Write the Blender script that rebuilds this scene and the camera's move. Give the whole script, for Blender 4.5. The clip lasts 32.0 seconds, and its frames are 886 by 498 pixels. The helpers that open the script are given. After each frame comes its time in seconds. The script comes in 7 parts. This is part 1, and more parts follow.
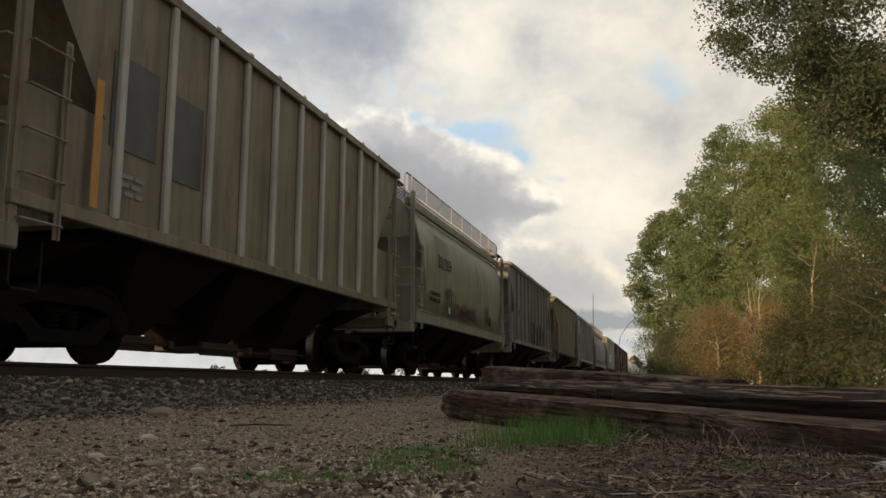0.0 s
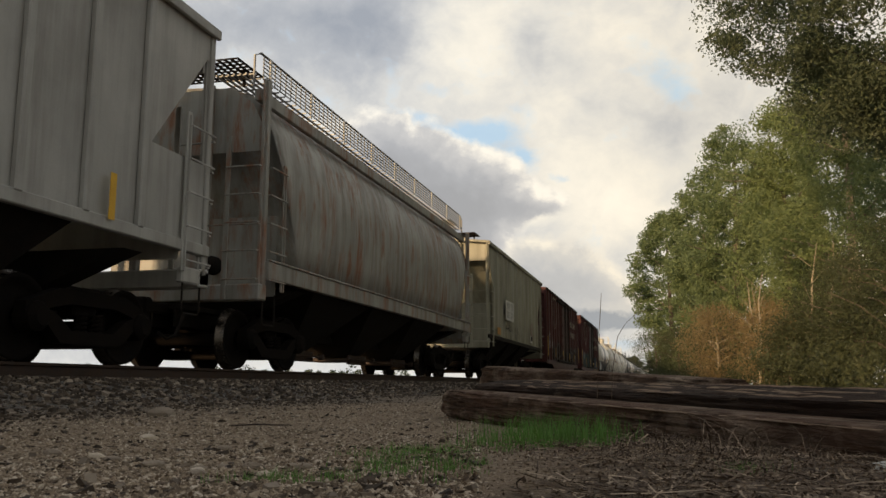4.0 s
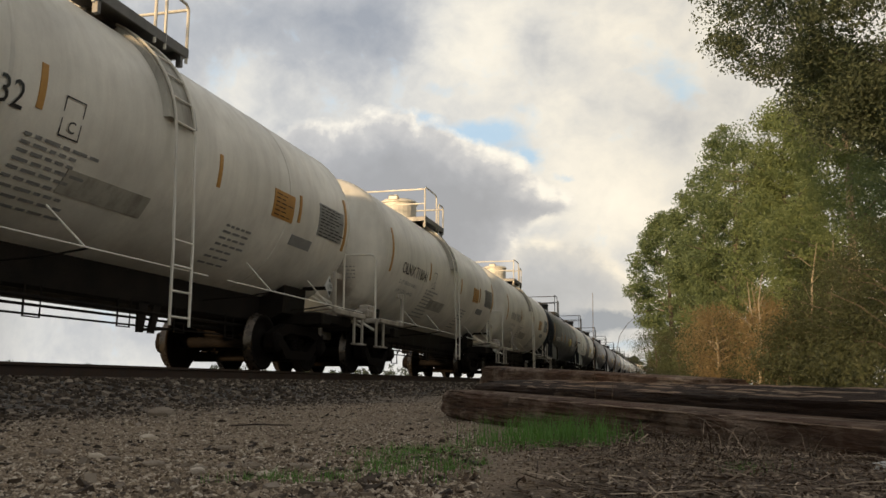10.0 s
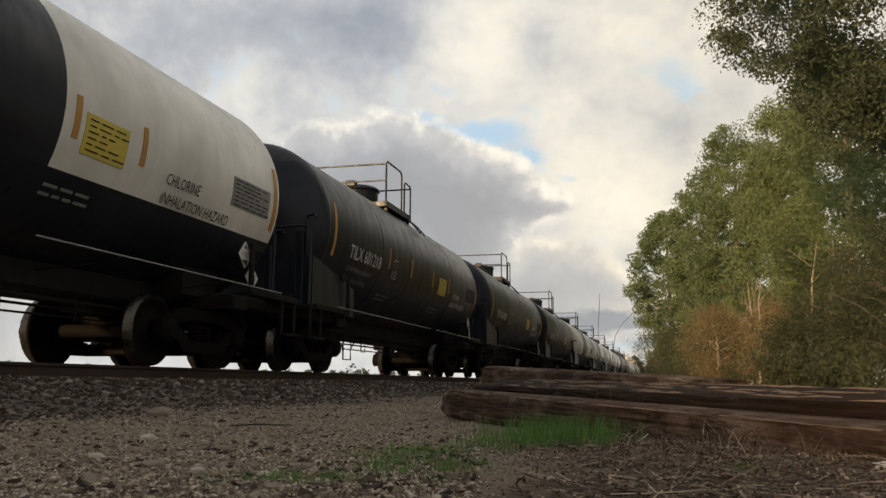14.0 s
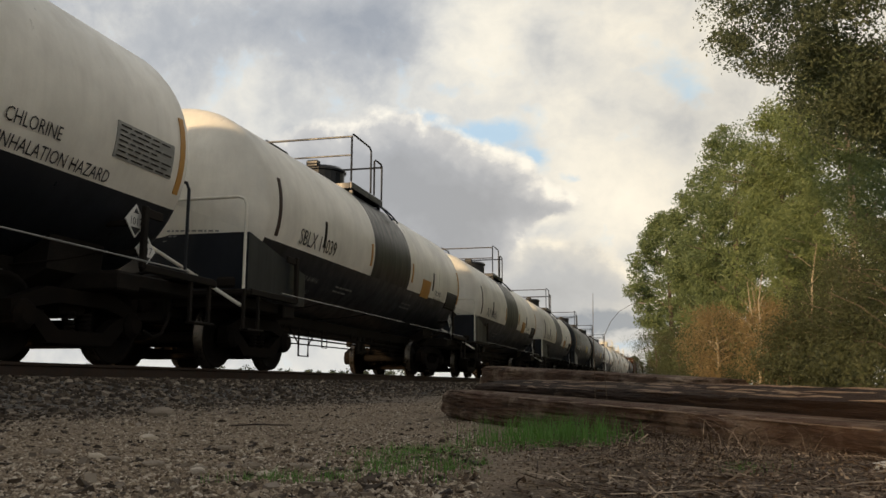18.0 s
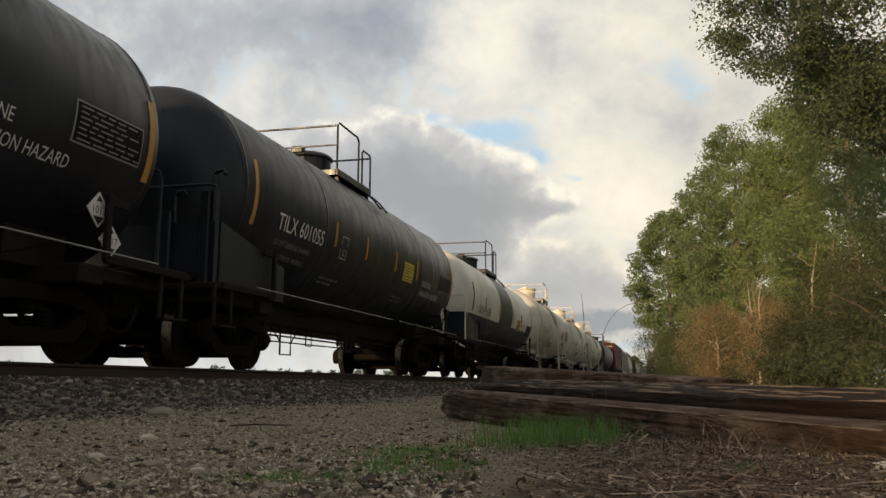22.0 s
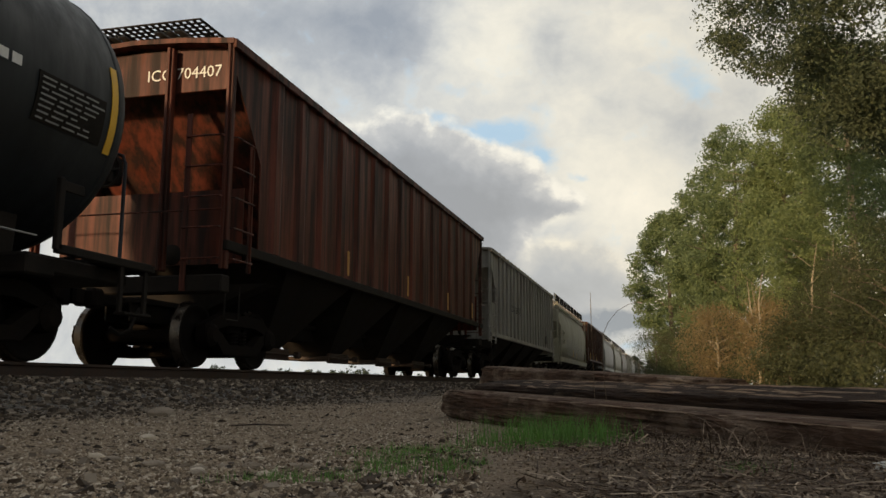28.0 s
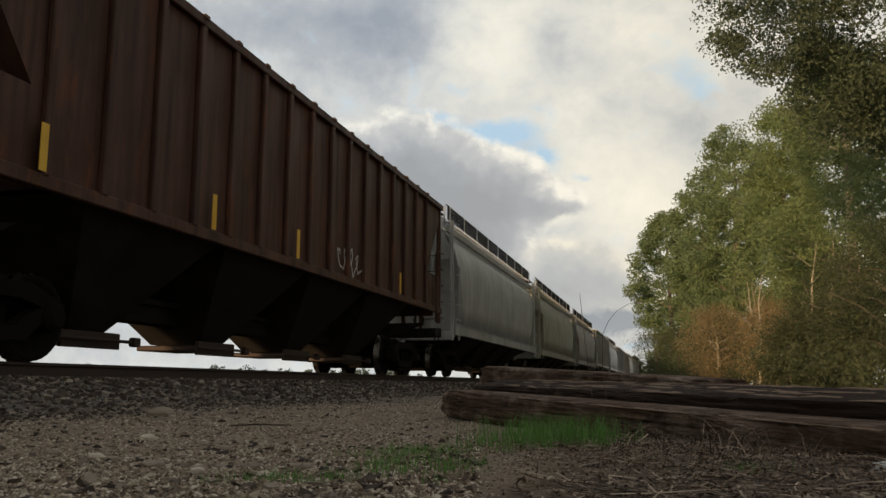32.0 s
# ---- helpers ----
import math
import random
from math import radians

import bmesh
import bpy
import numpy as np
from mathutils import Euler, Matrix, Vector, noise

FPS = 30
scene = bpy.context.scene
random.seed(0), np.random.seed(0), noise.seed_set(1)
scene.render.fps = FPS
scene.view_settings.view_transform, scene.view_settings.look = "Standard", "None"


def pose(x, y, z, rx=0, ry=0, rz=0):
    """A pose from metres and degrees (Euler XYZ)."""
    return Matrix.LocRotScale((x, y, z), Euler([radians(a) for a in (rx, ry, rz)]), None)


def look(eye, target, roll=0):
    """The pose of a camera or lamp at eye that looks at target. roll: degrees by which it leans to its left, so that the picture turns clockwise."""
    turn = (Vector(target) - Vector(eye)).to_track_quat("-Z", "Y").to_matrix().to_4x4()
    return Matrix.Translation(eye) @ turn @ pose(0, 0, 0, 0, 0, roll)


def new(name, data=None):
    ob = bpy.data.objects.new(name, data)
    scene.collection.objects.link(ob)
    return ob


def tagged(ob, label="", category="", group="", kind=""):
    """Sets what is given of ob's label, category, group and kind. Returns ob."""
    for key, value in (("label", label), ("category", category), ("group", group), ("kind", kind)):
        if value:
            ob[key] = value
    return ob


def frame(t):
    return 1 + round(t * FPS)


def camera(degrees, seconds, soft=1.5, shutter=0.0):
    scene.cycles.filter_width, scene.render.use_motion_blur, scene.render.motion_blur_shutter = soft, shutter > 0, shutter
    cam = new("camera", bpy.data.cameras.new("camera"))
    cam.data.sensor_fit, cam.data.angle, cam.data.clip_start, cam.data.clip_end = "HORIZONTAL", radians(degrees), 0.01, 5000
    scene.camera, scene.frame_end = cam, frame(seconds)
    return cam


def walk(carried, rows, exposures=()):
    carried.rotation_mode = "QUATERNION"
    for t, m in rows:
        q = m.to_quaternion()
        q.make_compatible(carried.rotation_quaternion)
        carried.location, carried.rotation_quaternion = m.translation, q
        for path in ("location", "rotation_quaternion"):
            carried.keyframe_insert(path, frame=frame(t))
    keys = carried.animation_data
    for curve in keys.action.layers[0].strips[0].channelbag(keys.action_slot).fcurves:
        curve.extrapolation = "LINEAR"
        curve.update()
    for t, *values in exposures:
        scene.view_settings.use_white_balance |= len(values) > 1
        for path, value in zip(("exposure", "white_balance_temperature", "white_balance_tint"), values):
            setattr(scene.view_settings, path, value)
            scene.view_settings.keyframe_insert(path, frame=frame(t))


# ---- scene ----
EYE = (0.0, 0.0, 0.18)          # lens height over the path
RAIL_Z = 0.382                  # top of rail
TRACK_Y = 7.18                  # centre line of the track
SPEED = 15.1                    # train, metres a second, towards -x
AIM = look(EYE, (EYE[0] + 0.95624, EYE[1] + 0.24760, EYE[2] + 0.15589), 0.244)
cam = camera(54.89, 32.0)
walk(cam, [(0, AIM), (32, AIM)], exposures=[(0, 0.18, 6600, 10), (22, 0.17, 6580, 9), (27.5, 0.08, 6470, 8), (32, 0.08, 6450, 8)])

# ---- daylight: low evening sun behind broken cloud ----
SUN_FROM = Vector((-0.905, 0.366, 0.216)).normalized()
sun = new("sun", bpy.data.lights.new("sun", "SUN"))
sun.data.energy, sun.data.angle, sun.data.color = 3.4, radians(4.0), (1.0, 0.70, 0.40)
sun.matrix_world = look((0, 0, 60), Vector((0, 0, 60)) - SUN_FROM)


def node(nt, kind, **vals):
    n = nt.nodes.new(kind)
    for k, v in vals.items():
        if k in n.inputs:
            n.inputs[k].default_value = v
    return n


def math_node(nt, op, a, b=None, clamp=False):
    n = nt.nodes.new("ShaderNodeMath")
    n.operation, n.use_clamp = op, clamp
    for i, v in enumerate((a, b)):
        if v is None:
            continue
        if isinstance(v, (int, float)):
            n.inputs[i].default_value = v
        else:
            nt.links.new(v, n.inputs[i])
    return n.outputs[0]


def mix_color(nt, fac, a, b, blend="MIX"):
    n = nt.nodes.new("ShaderNodeMix")
    n.data_type, n.blend_type = "RGBA", blend
    for sock, v in ((n.inputs[0], fac), (n.inputs[6], a), (n.inputs[7], b)):
        if isinstance(v, (int, float)):
            sock.default_value = v
        elif isinstance(v, (tuple, list)):
            sock.default_value = (*v[:3], 1)
        else:
            nt.links.new(v, sock)
    return n.outputs[2]


def ramp(nt, fac, stops):
    n = nt.nodes.new("ShaderNodeValToRGB")
    e = n.color_ramp.elements
    while len(e) < len(stops):
        e.new(0.5)
    for el, (p, c) in zip(e, stops):
        el.position, el.color = p, (*c, 1) if isinstance(c, tuple) else (c, c, c, 1)
    nt.links.new(fac, n.inputs[0])
    return n.outputs[0]


def noise_node(nt, vec, scale, detail=4.0, rough=0.55, distort=0.0):
    n = node(nt, "ShaderNodeTexNoise", Scale=scale, Detail=detail, Roughness=rough, Distortion=distort)
    if vec is not None:
        nt.links.new(vec, n.inputs["Vector"])
    return n.outputs[0]


world = bpy.data.worlds.new("evening_sky")
scene.world = world
world.use_nodes = True
wn = world.node_tree
wn.nodes.clear()
sky = wn.nodes.new("ShaderNodeTexSky")
sky.sky_type, sky.sun_disc = "NISHITA", False
sky.sun_elevation = math.asin(SUN_FROM.z)
sky.sun_rotation = math.atan2(SUN_FROM.x, SUN_FROM.y)
sky.air_density, sky.dust_density = 1.0, 1.0
wbg = node(wn, "ShaderNodeBackground", Strength=0.10)
wco = wn.nodes.new("ShaderNodeTexCoord")
cover = ramp(wn, noise_node(wn, wco.outputs["Generated"], 2.6, 6), [(0.38, 0.0), (0.55, 1.0)])
cloud = ramp(wn, noise_node(wn, wco.outputs["Generated"], 4.5, 6), [(0.3, (2.6, 2.8, 3.2)), (0.75, (7.0, 6.4, 5.4))])
wn.links.new(mix_color(wn, cover, sky.outputs[0], cloud), wbg.inputs[0])
wn.links.new(wbg.outputs[0], wn.nodes.new("ShaderNodeOutputWorld").inputs[0])


# ---- materials ----
def material(name):
    m = bpy.data.materials.new(name)
    m.use_nodes = True
    nt = m.node_tree
    bsdf = nt.nodes["Principled BSDF"]
    return m, nt, bsdf


def coords(nt, stretch=(1, 1, 1), shuffle=True):
    co = nt.nodes.new("ShaderNodeTexCoord").outputs["Object"]
    mp = node(nt, "ShaderNodeMapping", Scale=stretch)
    nt.links.new(co, mp.inputs[0])
    if shuffle:
        info = nt.nodes.new("ShaderNodeObjectInfo").outputs["Random"]
        comb = nt.nodes.new("ShaderNodeCombineXYZ")
        far = math_node(nt, "MULTIPLY", info, 37.0)
        for i in range(3):
            nt.links.new(far, comb.inputs[i])
        nt.links.new(comb.outputs[0], mp.inputs[1])
    return mp.outputs[0]


def bump(nt, bsdf, height, strength=0.3, distance=0.01):
    b = node(nt, "ShaderNodeBump", Strength=strength, Distance=distance)
    nt.links.new(height, b.inputs["Height"])
    nt.links.new(b.outputs[0], bsdf.inputs["Normal"])


def simple(name, c1, c2, scale=6.0, rough=0.6, metal=0.0, relief=0.2, shuffle=True, fine=60.0, stretch=(1, 1, 1)):
    """Two-scale mottled surface."""
    m, nt, b = material(name)
    v = coords(nt, stretch, shuffle)
    big, small = noise_node(nt, v, scale), noise_node(nt, v, fine, 3)
    f = ramp(nt, math_node(nt, "ADD", math_node(nt, "MULTIPLY", big, 0.65), math_node(nt, "MULTIPLY", small, 0.35)), [(0.36, 0.0), (0.64, 1.0)])
    nt.links.new(mix_color(nt, f, c1, c2), b.inputs["Base Color"])
    b.inputs["Metallic"].default_value = metal
    r = ramp(nt, big, [(0.3, max(0.05, rough - 0.12)), (0.7, min(1.0, rough + 0.12))])
    nt.links.new(r, b.inputs["Roughness"])
    bump(nt, b, small, relief, 0.006)
    return m


def painted(name, c, dirt=(0.09, 0.07, 0.05), rust=(0.16, 0.06, 0.025), rust_at=0.66, dirt_amt=0.55, rough=0.5, relief=0.25, streaks=(0.44, 0.72)):
    """Weathered car paint: fading, vertical dirt streaks, rust patches, road grime."""
    m, nt, b = material(name)
    v = coords(nt)
    st = coords(nt, (3.2, 3.2, 0.22))
    fade = noise_node(nt, v, 0.9, 5)
    streak = noise_node(nt, st, 1.6, 6, 0.65)
    spots = noise_node(nt, coords(nt, (2.2, 2.2, 0.5)), 1.7, 9, 0.72, 0.3)
    grain = noise_node(nt, v, 45, 3)
    lighter = tuple(min(1, x * 1.18 + 0.015) for x in c)
    darker = tuple(x * 0.80 for x in c)
    col = mix_color(nt, ramp(nt, fade, [(0.3, 0.0), (0.7, 1.0)]), darker, lighter)
    df = math_node(nt, "MULTIPLY", ramp(nt, streak, [(streaks[0], 0.0), (streaks[1], 1.0)]), dirt_amt)
    col = mix_color(nt, df, col, dirt)
    rf = ramp(nt, spots, [(rust_at - 0.03, 0.0), (rust_at + 0.12, 0.85)])
    col = mix_color(nt, rf, col, rust)
    col = mix_color(nt, math_node(nt, "MULTIPLY", grain, 0.18), col, dirt)
    nt.links.new(col, b.inputs["Base Color"])
    r = math_node(nt, "ADD", math_node(nt, "MULTIPLY", rf, 0.3), ramp(nt, streak, [(0.3, rough - 0.1), (0.8, rough + 0.2)]), True)
    nt.links.new(r, b.inputs["Roughness"])
    bump(nt, b, math_node(nt, "ADD", math_node(nt, "MULTIPLY", fade, 0.8), math_node(nt, "MULTIPLY", grain, 0.1)), relief, 0.02)
    return m


def leaf_material(name, c1, c2, thru=0.45):
    m, nt, b = material(name)
    isl = nt.nodes.new("ShaderNodeNewGeometry").outputs["Random Per Island"]
    big = noise_node(nt, coords(nt, (1, 1, 1), False), 0.7, 3)
    f = math_node(nt, "ADD", math_node(nt, "MULTIPLY", isl, 0.6), math_node(nt, "MULTIPLY", big, 0.5), True)
    col = mix_color(nt, f, c1, c2)
    nt.links.new(col, b.inputs["Base Color"])
    b.inputs["Roughness"].default_value = 0.55
    tr = nt.nodes.new("ShaderNodeBsdfTranslucent")
    nt.links.new(col, tr.inputs[0])
    mx = node(nt, "ShaderNodeMixShader", Fac=thru)
    nt.links.new(b.outputs[0], mx.inputs[1])
    nt.links.new(tr.outputs[0], mx.inputs[2])
    nt.links.new(mx.outputs[0], nt.nodes["Material Output"].inputs[0])
    return m


# Steel, truck and wheel colours near black: underframe shade mixed into grime and rust.
M_STEEL = simple("shade_dark_grimy_steel", (0.010, 0.009, 0.008), (0.027, 0.022, 0.018), 3, 0.7, 0.0, 0.35)
M_TRUCK = simple("shade_dark_rusty_cast_steel", (0.006, 0.005, 0.0044), (0.014, 0.0105, 0.008), 4, 0.9, 0.0, 0.4)
M_AXLE = simple("rusty_axle", (0.09, 0.042, 0.022), (0.19, 0.085, 0.04), 5, 0.6, 0.2, 0.2)
M_WHEEL = simple("shade_dark_wheel_steel", (0.006, 0.005, 0.0044), (0.013, 0.010, 0.008), 5, 0.85, 0.0, 0.2)
M_TREAD = simple("polished_tread", (0.05, 0.042, 0.034), (0.13, 0.11, 0.09), 8, 0.30, 0.85, 0.05)
M_RAIL = simple("rail_rust", (0.024, 0.014, 0.010), (0.060, 0.034, 0.021), 5, 0.7, 0.1, 0.3)
M_WALKWAY = simple("galvanised_grating", (0.13, 0.13, 0.13), (0.24, 0.235, 0.22), 4, 0.5, 0.6, 0.2)
M_YELLOW = simple("yellow_reflective_sheet", (0.62, 0.34, 0.02), (0.75, 0.45, 0.04), 4, 0.45, 0, 0.1)
M_ORANGE = simple("faded_orange_sheet", (0.42, 0.20, 0.045), (0.55, 0.3, 0.07), 4, 0.5, 0, 0.1)
M_PLACARD_YELLOW = simple("yellow_placard", (0.6, 0.47, 0.06), (0.7, 0.56, 0.1), 4, 0.45, 0, 0.1)
M_BLACK = simple("black_paint", (0.008, 0.009, 0.011), (0.016, 0.017, 0.02), 2, 0.35, 0, 0.1)
M_WHITE = simple("white_stencil", (0.62, 0.61, 0.57), (0.74, 0.73, 0.69), 7, 0.5, 0, 0.1)
M_GREYPRINT = simple("grey_print", (0.2, 0.2, 0.19), (0.3, 0.3, 0.28), 8, 0.55, 0, 0.1)


# ---- mesh helpers ----
class Geo:
    """Collects vertices and faces for one mesh part."""

    def __init__(self):
        self.v, self.f = [], []

    def add(self, verts, faces):
        o = len(self.v)
        self.v += [tuple(p) for p in verts]
        self.f += [tuple(i + o for i in f) for f in faces]
        return self

    def box(self, x0, x1, y0, y1, z0, z1, c=None):
        """A box with chamfered edges."""
        size = min(abs(x1 - x0), abs(y1 - y0), abs(z1 - z0))
        c = min(size * 0.2, 0.012) if c is None else min(c, size * 0.45)
        lo, hi = (x0, y0, z0), (x1, y1, z1)
        vs, key = [], {}
        for sx in (0, 1):
            for sy in (0, 1):
                for sz in (0, 1):
                    s = (sx, sy, sz)
                    for a in range(3):
                        p = []
                        for k in range(3):
                            base = hi[k] if s[k] else lo[k]
                            p.append(base if k == a else base + (-c if s[k] else c))
                        key[(s, a)] = len(vs)
                        vs.append(p)
        fs = []
        for a in range(3):
            b, d = (a + 1) % 3, (a + 2) % 3
            for side in (0, 1):
                ring = []
                for (p, q) in ((0, 0), (1, 0), (1, 1), (0, 1)):
                    s = [0, 0, 0]
                    s[a], s[b], s[d] = side, p, q
                    ring.append(key[(tuple(s), a)])
                fs.append(ring if side else ring[::-1])
            for p in (0, 1):
                for q in (0, 1):
                    s0, s1 = [0, 0, 0], [0, 0, 0]
                    s0[a], s1[a] = 0, 1
                    s0[b] = s1[b] = p
                    s0[d] = s1[d] = q
                    s0, s1 = tuple(s0), tuple(s1)
                    quad = [key[(s0, b)], key[(s1, b)], key[(s1, d)], key[(s0, d)]]
                    fs.append(quad if (p ^ q) else quad[::-1])
        for s in [(i, j, k) for i in (0, 1) for j in (0, 1) for k in (0, 1)]:
            t = [key[(s, 0)], key[(s, 1)], key[(s, 2)]]
            fs.append(t if (sum(s) % 2) else t[::-1])
        return self.add(vs, fs)

    def tube(self, pts, r, n=8, cap=True):
        """A round bar along a bent line."""
        pts = [Vector(p) for p in pts]
        o, rings = len(self.v), []
        for i, p in enumerate(pts):
            d = (pts[min(i + 1, len(pts) - 1)] - pts[max(i - 1, 0)]).normalized()
            up = Vector((0, 0, 1)) if abs(d.z) < 0.9 else Vector((1, 0, 0))
            a = d.cross(up).normalized()
            b = a.cross(d)
            rr = r[i] if isinstance(r, (list, tuple)) else r
            self.v += [tuple(p + a * (rr * math.cos(2 * math.pi * k / n)) + b * (rr * math.sin(2 * math.pi * k / n))) for k in range(n)]
        for i in range(len(pts) - 1):
            for k in range(n):
                a0, a1 = o + i * n + k, o + i * n + (k + 1) % n
                self.f.append((a0, a1, a1 + n, a0 + n))
        if cap:
            self.f.append(tuple(o + k for k in range(n))[::-1])
            self.f.append(tuple(o + (len(pts) - 1) * n + k for k in range(n)))
        return self

    def lathe(self, profile, n=32, axis="x", at=(0, 0, 0), a0=0.0, a1=2 * math.pi):
        """profile: (along, radius). Turned about an axis."""
        o, m = len(self.v), len(profile)
        full = abs(a1 - a0 - 2 * math.pi) < 1e-6
        cnt = n if full else n + 1
        for k in range(cnt):
            a = a0 + (a1 - a0) * k / n
            for (u, r) in profile:
                p = {"x": (u, r * math.sin(a), r * math.cos(a)), "y": (r * math.cos(a), u, r * math.sin(a)), "z": (r * math.cos(a), r * math.sin(a), u)}[axis]
                self.v.append((p[0] + at[0], p[1] + at[1], p[2] + at[2]))
        for k in range(n):
            k2 = (k + 1) % cnt
            for i in range(m - 1):
                self.f.append((o + k * m + i, o + k2 * m + i, o + k2 * m + i + 1, o + k * m + i + 1))
        return self

    def sheet(self, outline, thick, axis):
        """A flat plate: outline of 3D points, given thickness along an axis vector."""
        t = Vector(axis) * thick
        n = len(outline)
        vs = [Vector(p) for p in outline] + [Vector(p) + t for p in outline]
        fs = [tuple(range(n))[::-1], tuple(range(n, 2 * n))] + [(i, (i + 1) % n, (i + 1) % n + n, i + n) for i in range(n)]
        return self.add(vs, fs)

    def mesh(self, name, smooth=False):
        me = bpy.data.meshes.new(name)
        me.from_pydata(self.v, [], self.f)
        me.validate()
        bm = bmesh.new()
        bm.from_mesh(me)
        bmesh.ops.recalc_face_normals(bm, faces=bm.faces)
        bm.to_mesh(me)
        bm.free()
        if smooth:
            me.shade_smooth()
        return me


MESHES = {}


def shared(key, build, smooth=False):
    """One mesh for all alike parts."""
    if key not in MESHES:
        g = Geo()
        build(g)
        MESHES[key] = g.mesh(key.split("|")[0], smooth)
        MESHES[key].materials.append(None)
    return MESHES[key]


def part(name, mesh, mat, parent, label="", at=None):
    if isinstance(mesh, Geo):
        mesh = mesh.mesh(name)
    ob = new(name, mesh)
    if not mesh.materials:
        mesh.materials.append(None)
    ob.material_slots[0].link = "OBJECT"
    ob.material_slots[0].material = mat
    ob.parent = parent
    if at is not None:
        ob.matrix_basis = at if isinstance(at, Matrix) else Matrix.Translation(at)
    if label:
        ob["label"] = label
    return ob


def thing(name, mesh, mat, label, category, group="", kind="", at=None):
    return tagged(part(name, mesh, mat, None, "", at), label, category, group, kind)


def empty(name, at, label, category, group=""):
    ob = new(name)
    ob.empty_display_size = 0.3
    ob.matrix_basis = at
    return tagged(ob, label, category, group)


# ---- ground ----
def smooth_step(a, b, x):
    t = np.clip((x - a) / (b - a), 0, 1)
    return t * t * (3 - 2 * t)


def ground_height(x, y):
    """Path and verge near zero, ballast shoulder, track bed, falling to a field beyond."""
    n = 0.012 * np.sin(x * 1.3 + 0.7 * np.sin(y * 1.9)) + 0.010 * np.sin(y * 2.3 + x * 0.6)
    n = n + 0.006 * np.sin(x * 5.1 + y * 3.3) * np.sin(y * 4.7 - x * 1.7)
    bed = 0.20 * smooth_step(3.5, 5.35, y) * (1 - smooth_step(9.0, 11.0, y))
    fall = -0.35 * smooth_step(9.5, 14, y)
    verge = 0.06 * smooth_step(-2.0, -5.0, y)
    calm = 1 - 0.8 * smooth_step(4.9, 5.4, y) * (1 - smooth_step(9, 10, y))
    return n * calm * np.exp(-(np.abs(x) + np.abs(y)) / 60) + bed + fall + verge


def axis_steps(fine_lo, fine_hi, step, far_lo, far_hi):
    core = list(np.arange(fine_lo, fine_hi, step))
    lo, hi, s = [], [], step
    p = fine_lo
    while p > far_lo:
        s *= 1.25
        p -= s
        lo.append(p)
    p, s = core[-1], step
    while p < far_hi:
        s *= 1.25
        p += s
        hi.append(p)
    return np.array(lo[::-1] + core + hi)


def build_ground():
    xs, ys = axis_steps(-2, 14, 0.09, -2500, 4000), axis_steps(-4, 11, 0.09, -3000, 4000)
    X, Y = np.meshgrid(xs, ys, indexing="ij")
    Z = ground_height(X, Y)
    v = np.stack([X, Y, Z], -1).reshape(-1, 3)
    nx, ny = len(xs), len(ys)
    i = np.arange((nx - 1) * (ny - 1))
    a = (i // (ny - 1)) * ny + i % (ny - 1)
    f = np.stack([a, a + ny, a + ny + 1, a + 1], -1)
    me = bpy.data.meshes.new("ground")
    me.from_pydata(v.tolist(), [], f.tolist())
    me.shade_smooth()
    m, nt, b = material("sandy_dirt_path_and_verge")
    co = nt.nodes.new("ShaderNodeTexCoord").outputs["Object"]
    big, mid, small = noise_node(nt, co, 0.8, 5), noise_node(nt, co, 6, 6, 0.65), noise_node(nt, co, 70, 4, 0.7)
    sep = nt.nodes.new("ShaderNodeSeparateXYZ")
    nt.links.new(co, sep.inputs[0])
    sand = mix_color(nt, ramp(nt, mid, [(0.3, 0.0), (0.7, 1.0)]), (0.175, 0.124, 0.078), (0.37, 0.277, 0.182))
    grit = mix_color(nt, ramp(nt, small, [(0.4, 0.0), (0.62, 1.0)]), (0.085, 0.060, 0.040), (0.50, 0.40, 0.28))
    soil = mix_color(nt, 0.5, sand, grit)
    litter = mix_color(nt, ramp(nt, mid, [(0.35, 0.0), (0.65, 1.0)]), (0.06, 0.040, 0.026), (0.20, 0.132, 0.084))
    edge = math_node(nt, "ADD", sep.outputs[1], math_node(nt, "MULTIPLY", big, 1.2))
    where = ramp(nt, math_node(nt, "MULTIPLY", math_node(nt, "ADD", edge, 2.0), 0.2), [(0.50, 1.0), (0.62, 0.0)])
    col = mix_color(nt, where, soil, litter)
    bedf = ramp(nt, math_node(nt, "MULTIPLY", edge, 0.1), [(0.27, 0.0), (0.46, 1.0)])
    col = mix_color(nt, bedf, col, mix_color(nt, ramp(nt, small, [(0.4, 0.0), (0.6, 1.0)]), (0.05, 0.045, 0.04), (0.17, 0.155, 0.14)))
    field = ramp(nt, math_node(nt, "MULTIPLY", sep.outputs[1], 0.01), [(0.11, 0.0), (0.13, 1.0)])
    col = mix_color(nt, field, col, mix_color(nt, big, (0.07, 0.09, 0.03), (0.16, 0.14, 0.06)))
    nt.links.new(col, b.inputs["Base Color"])
    b.inputs["Roughness"].default_value = 0.95
    bump(nt, b, math_node(nt, "ADD", mid, small), 0.9, 0.016)
    thing("ground", me, m, "sandy gravel path with leaf litter beside a railway", "ground", kind="structure")


build_ground()


def z_at(x, y):
    return float(ground_height(np.array(x), np.array(y)))


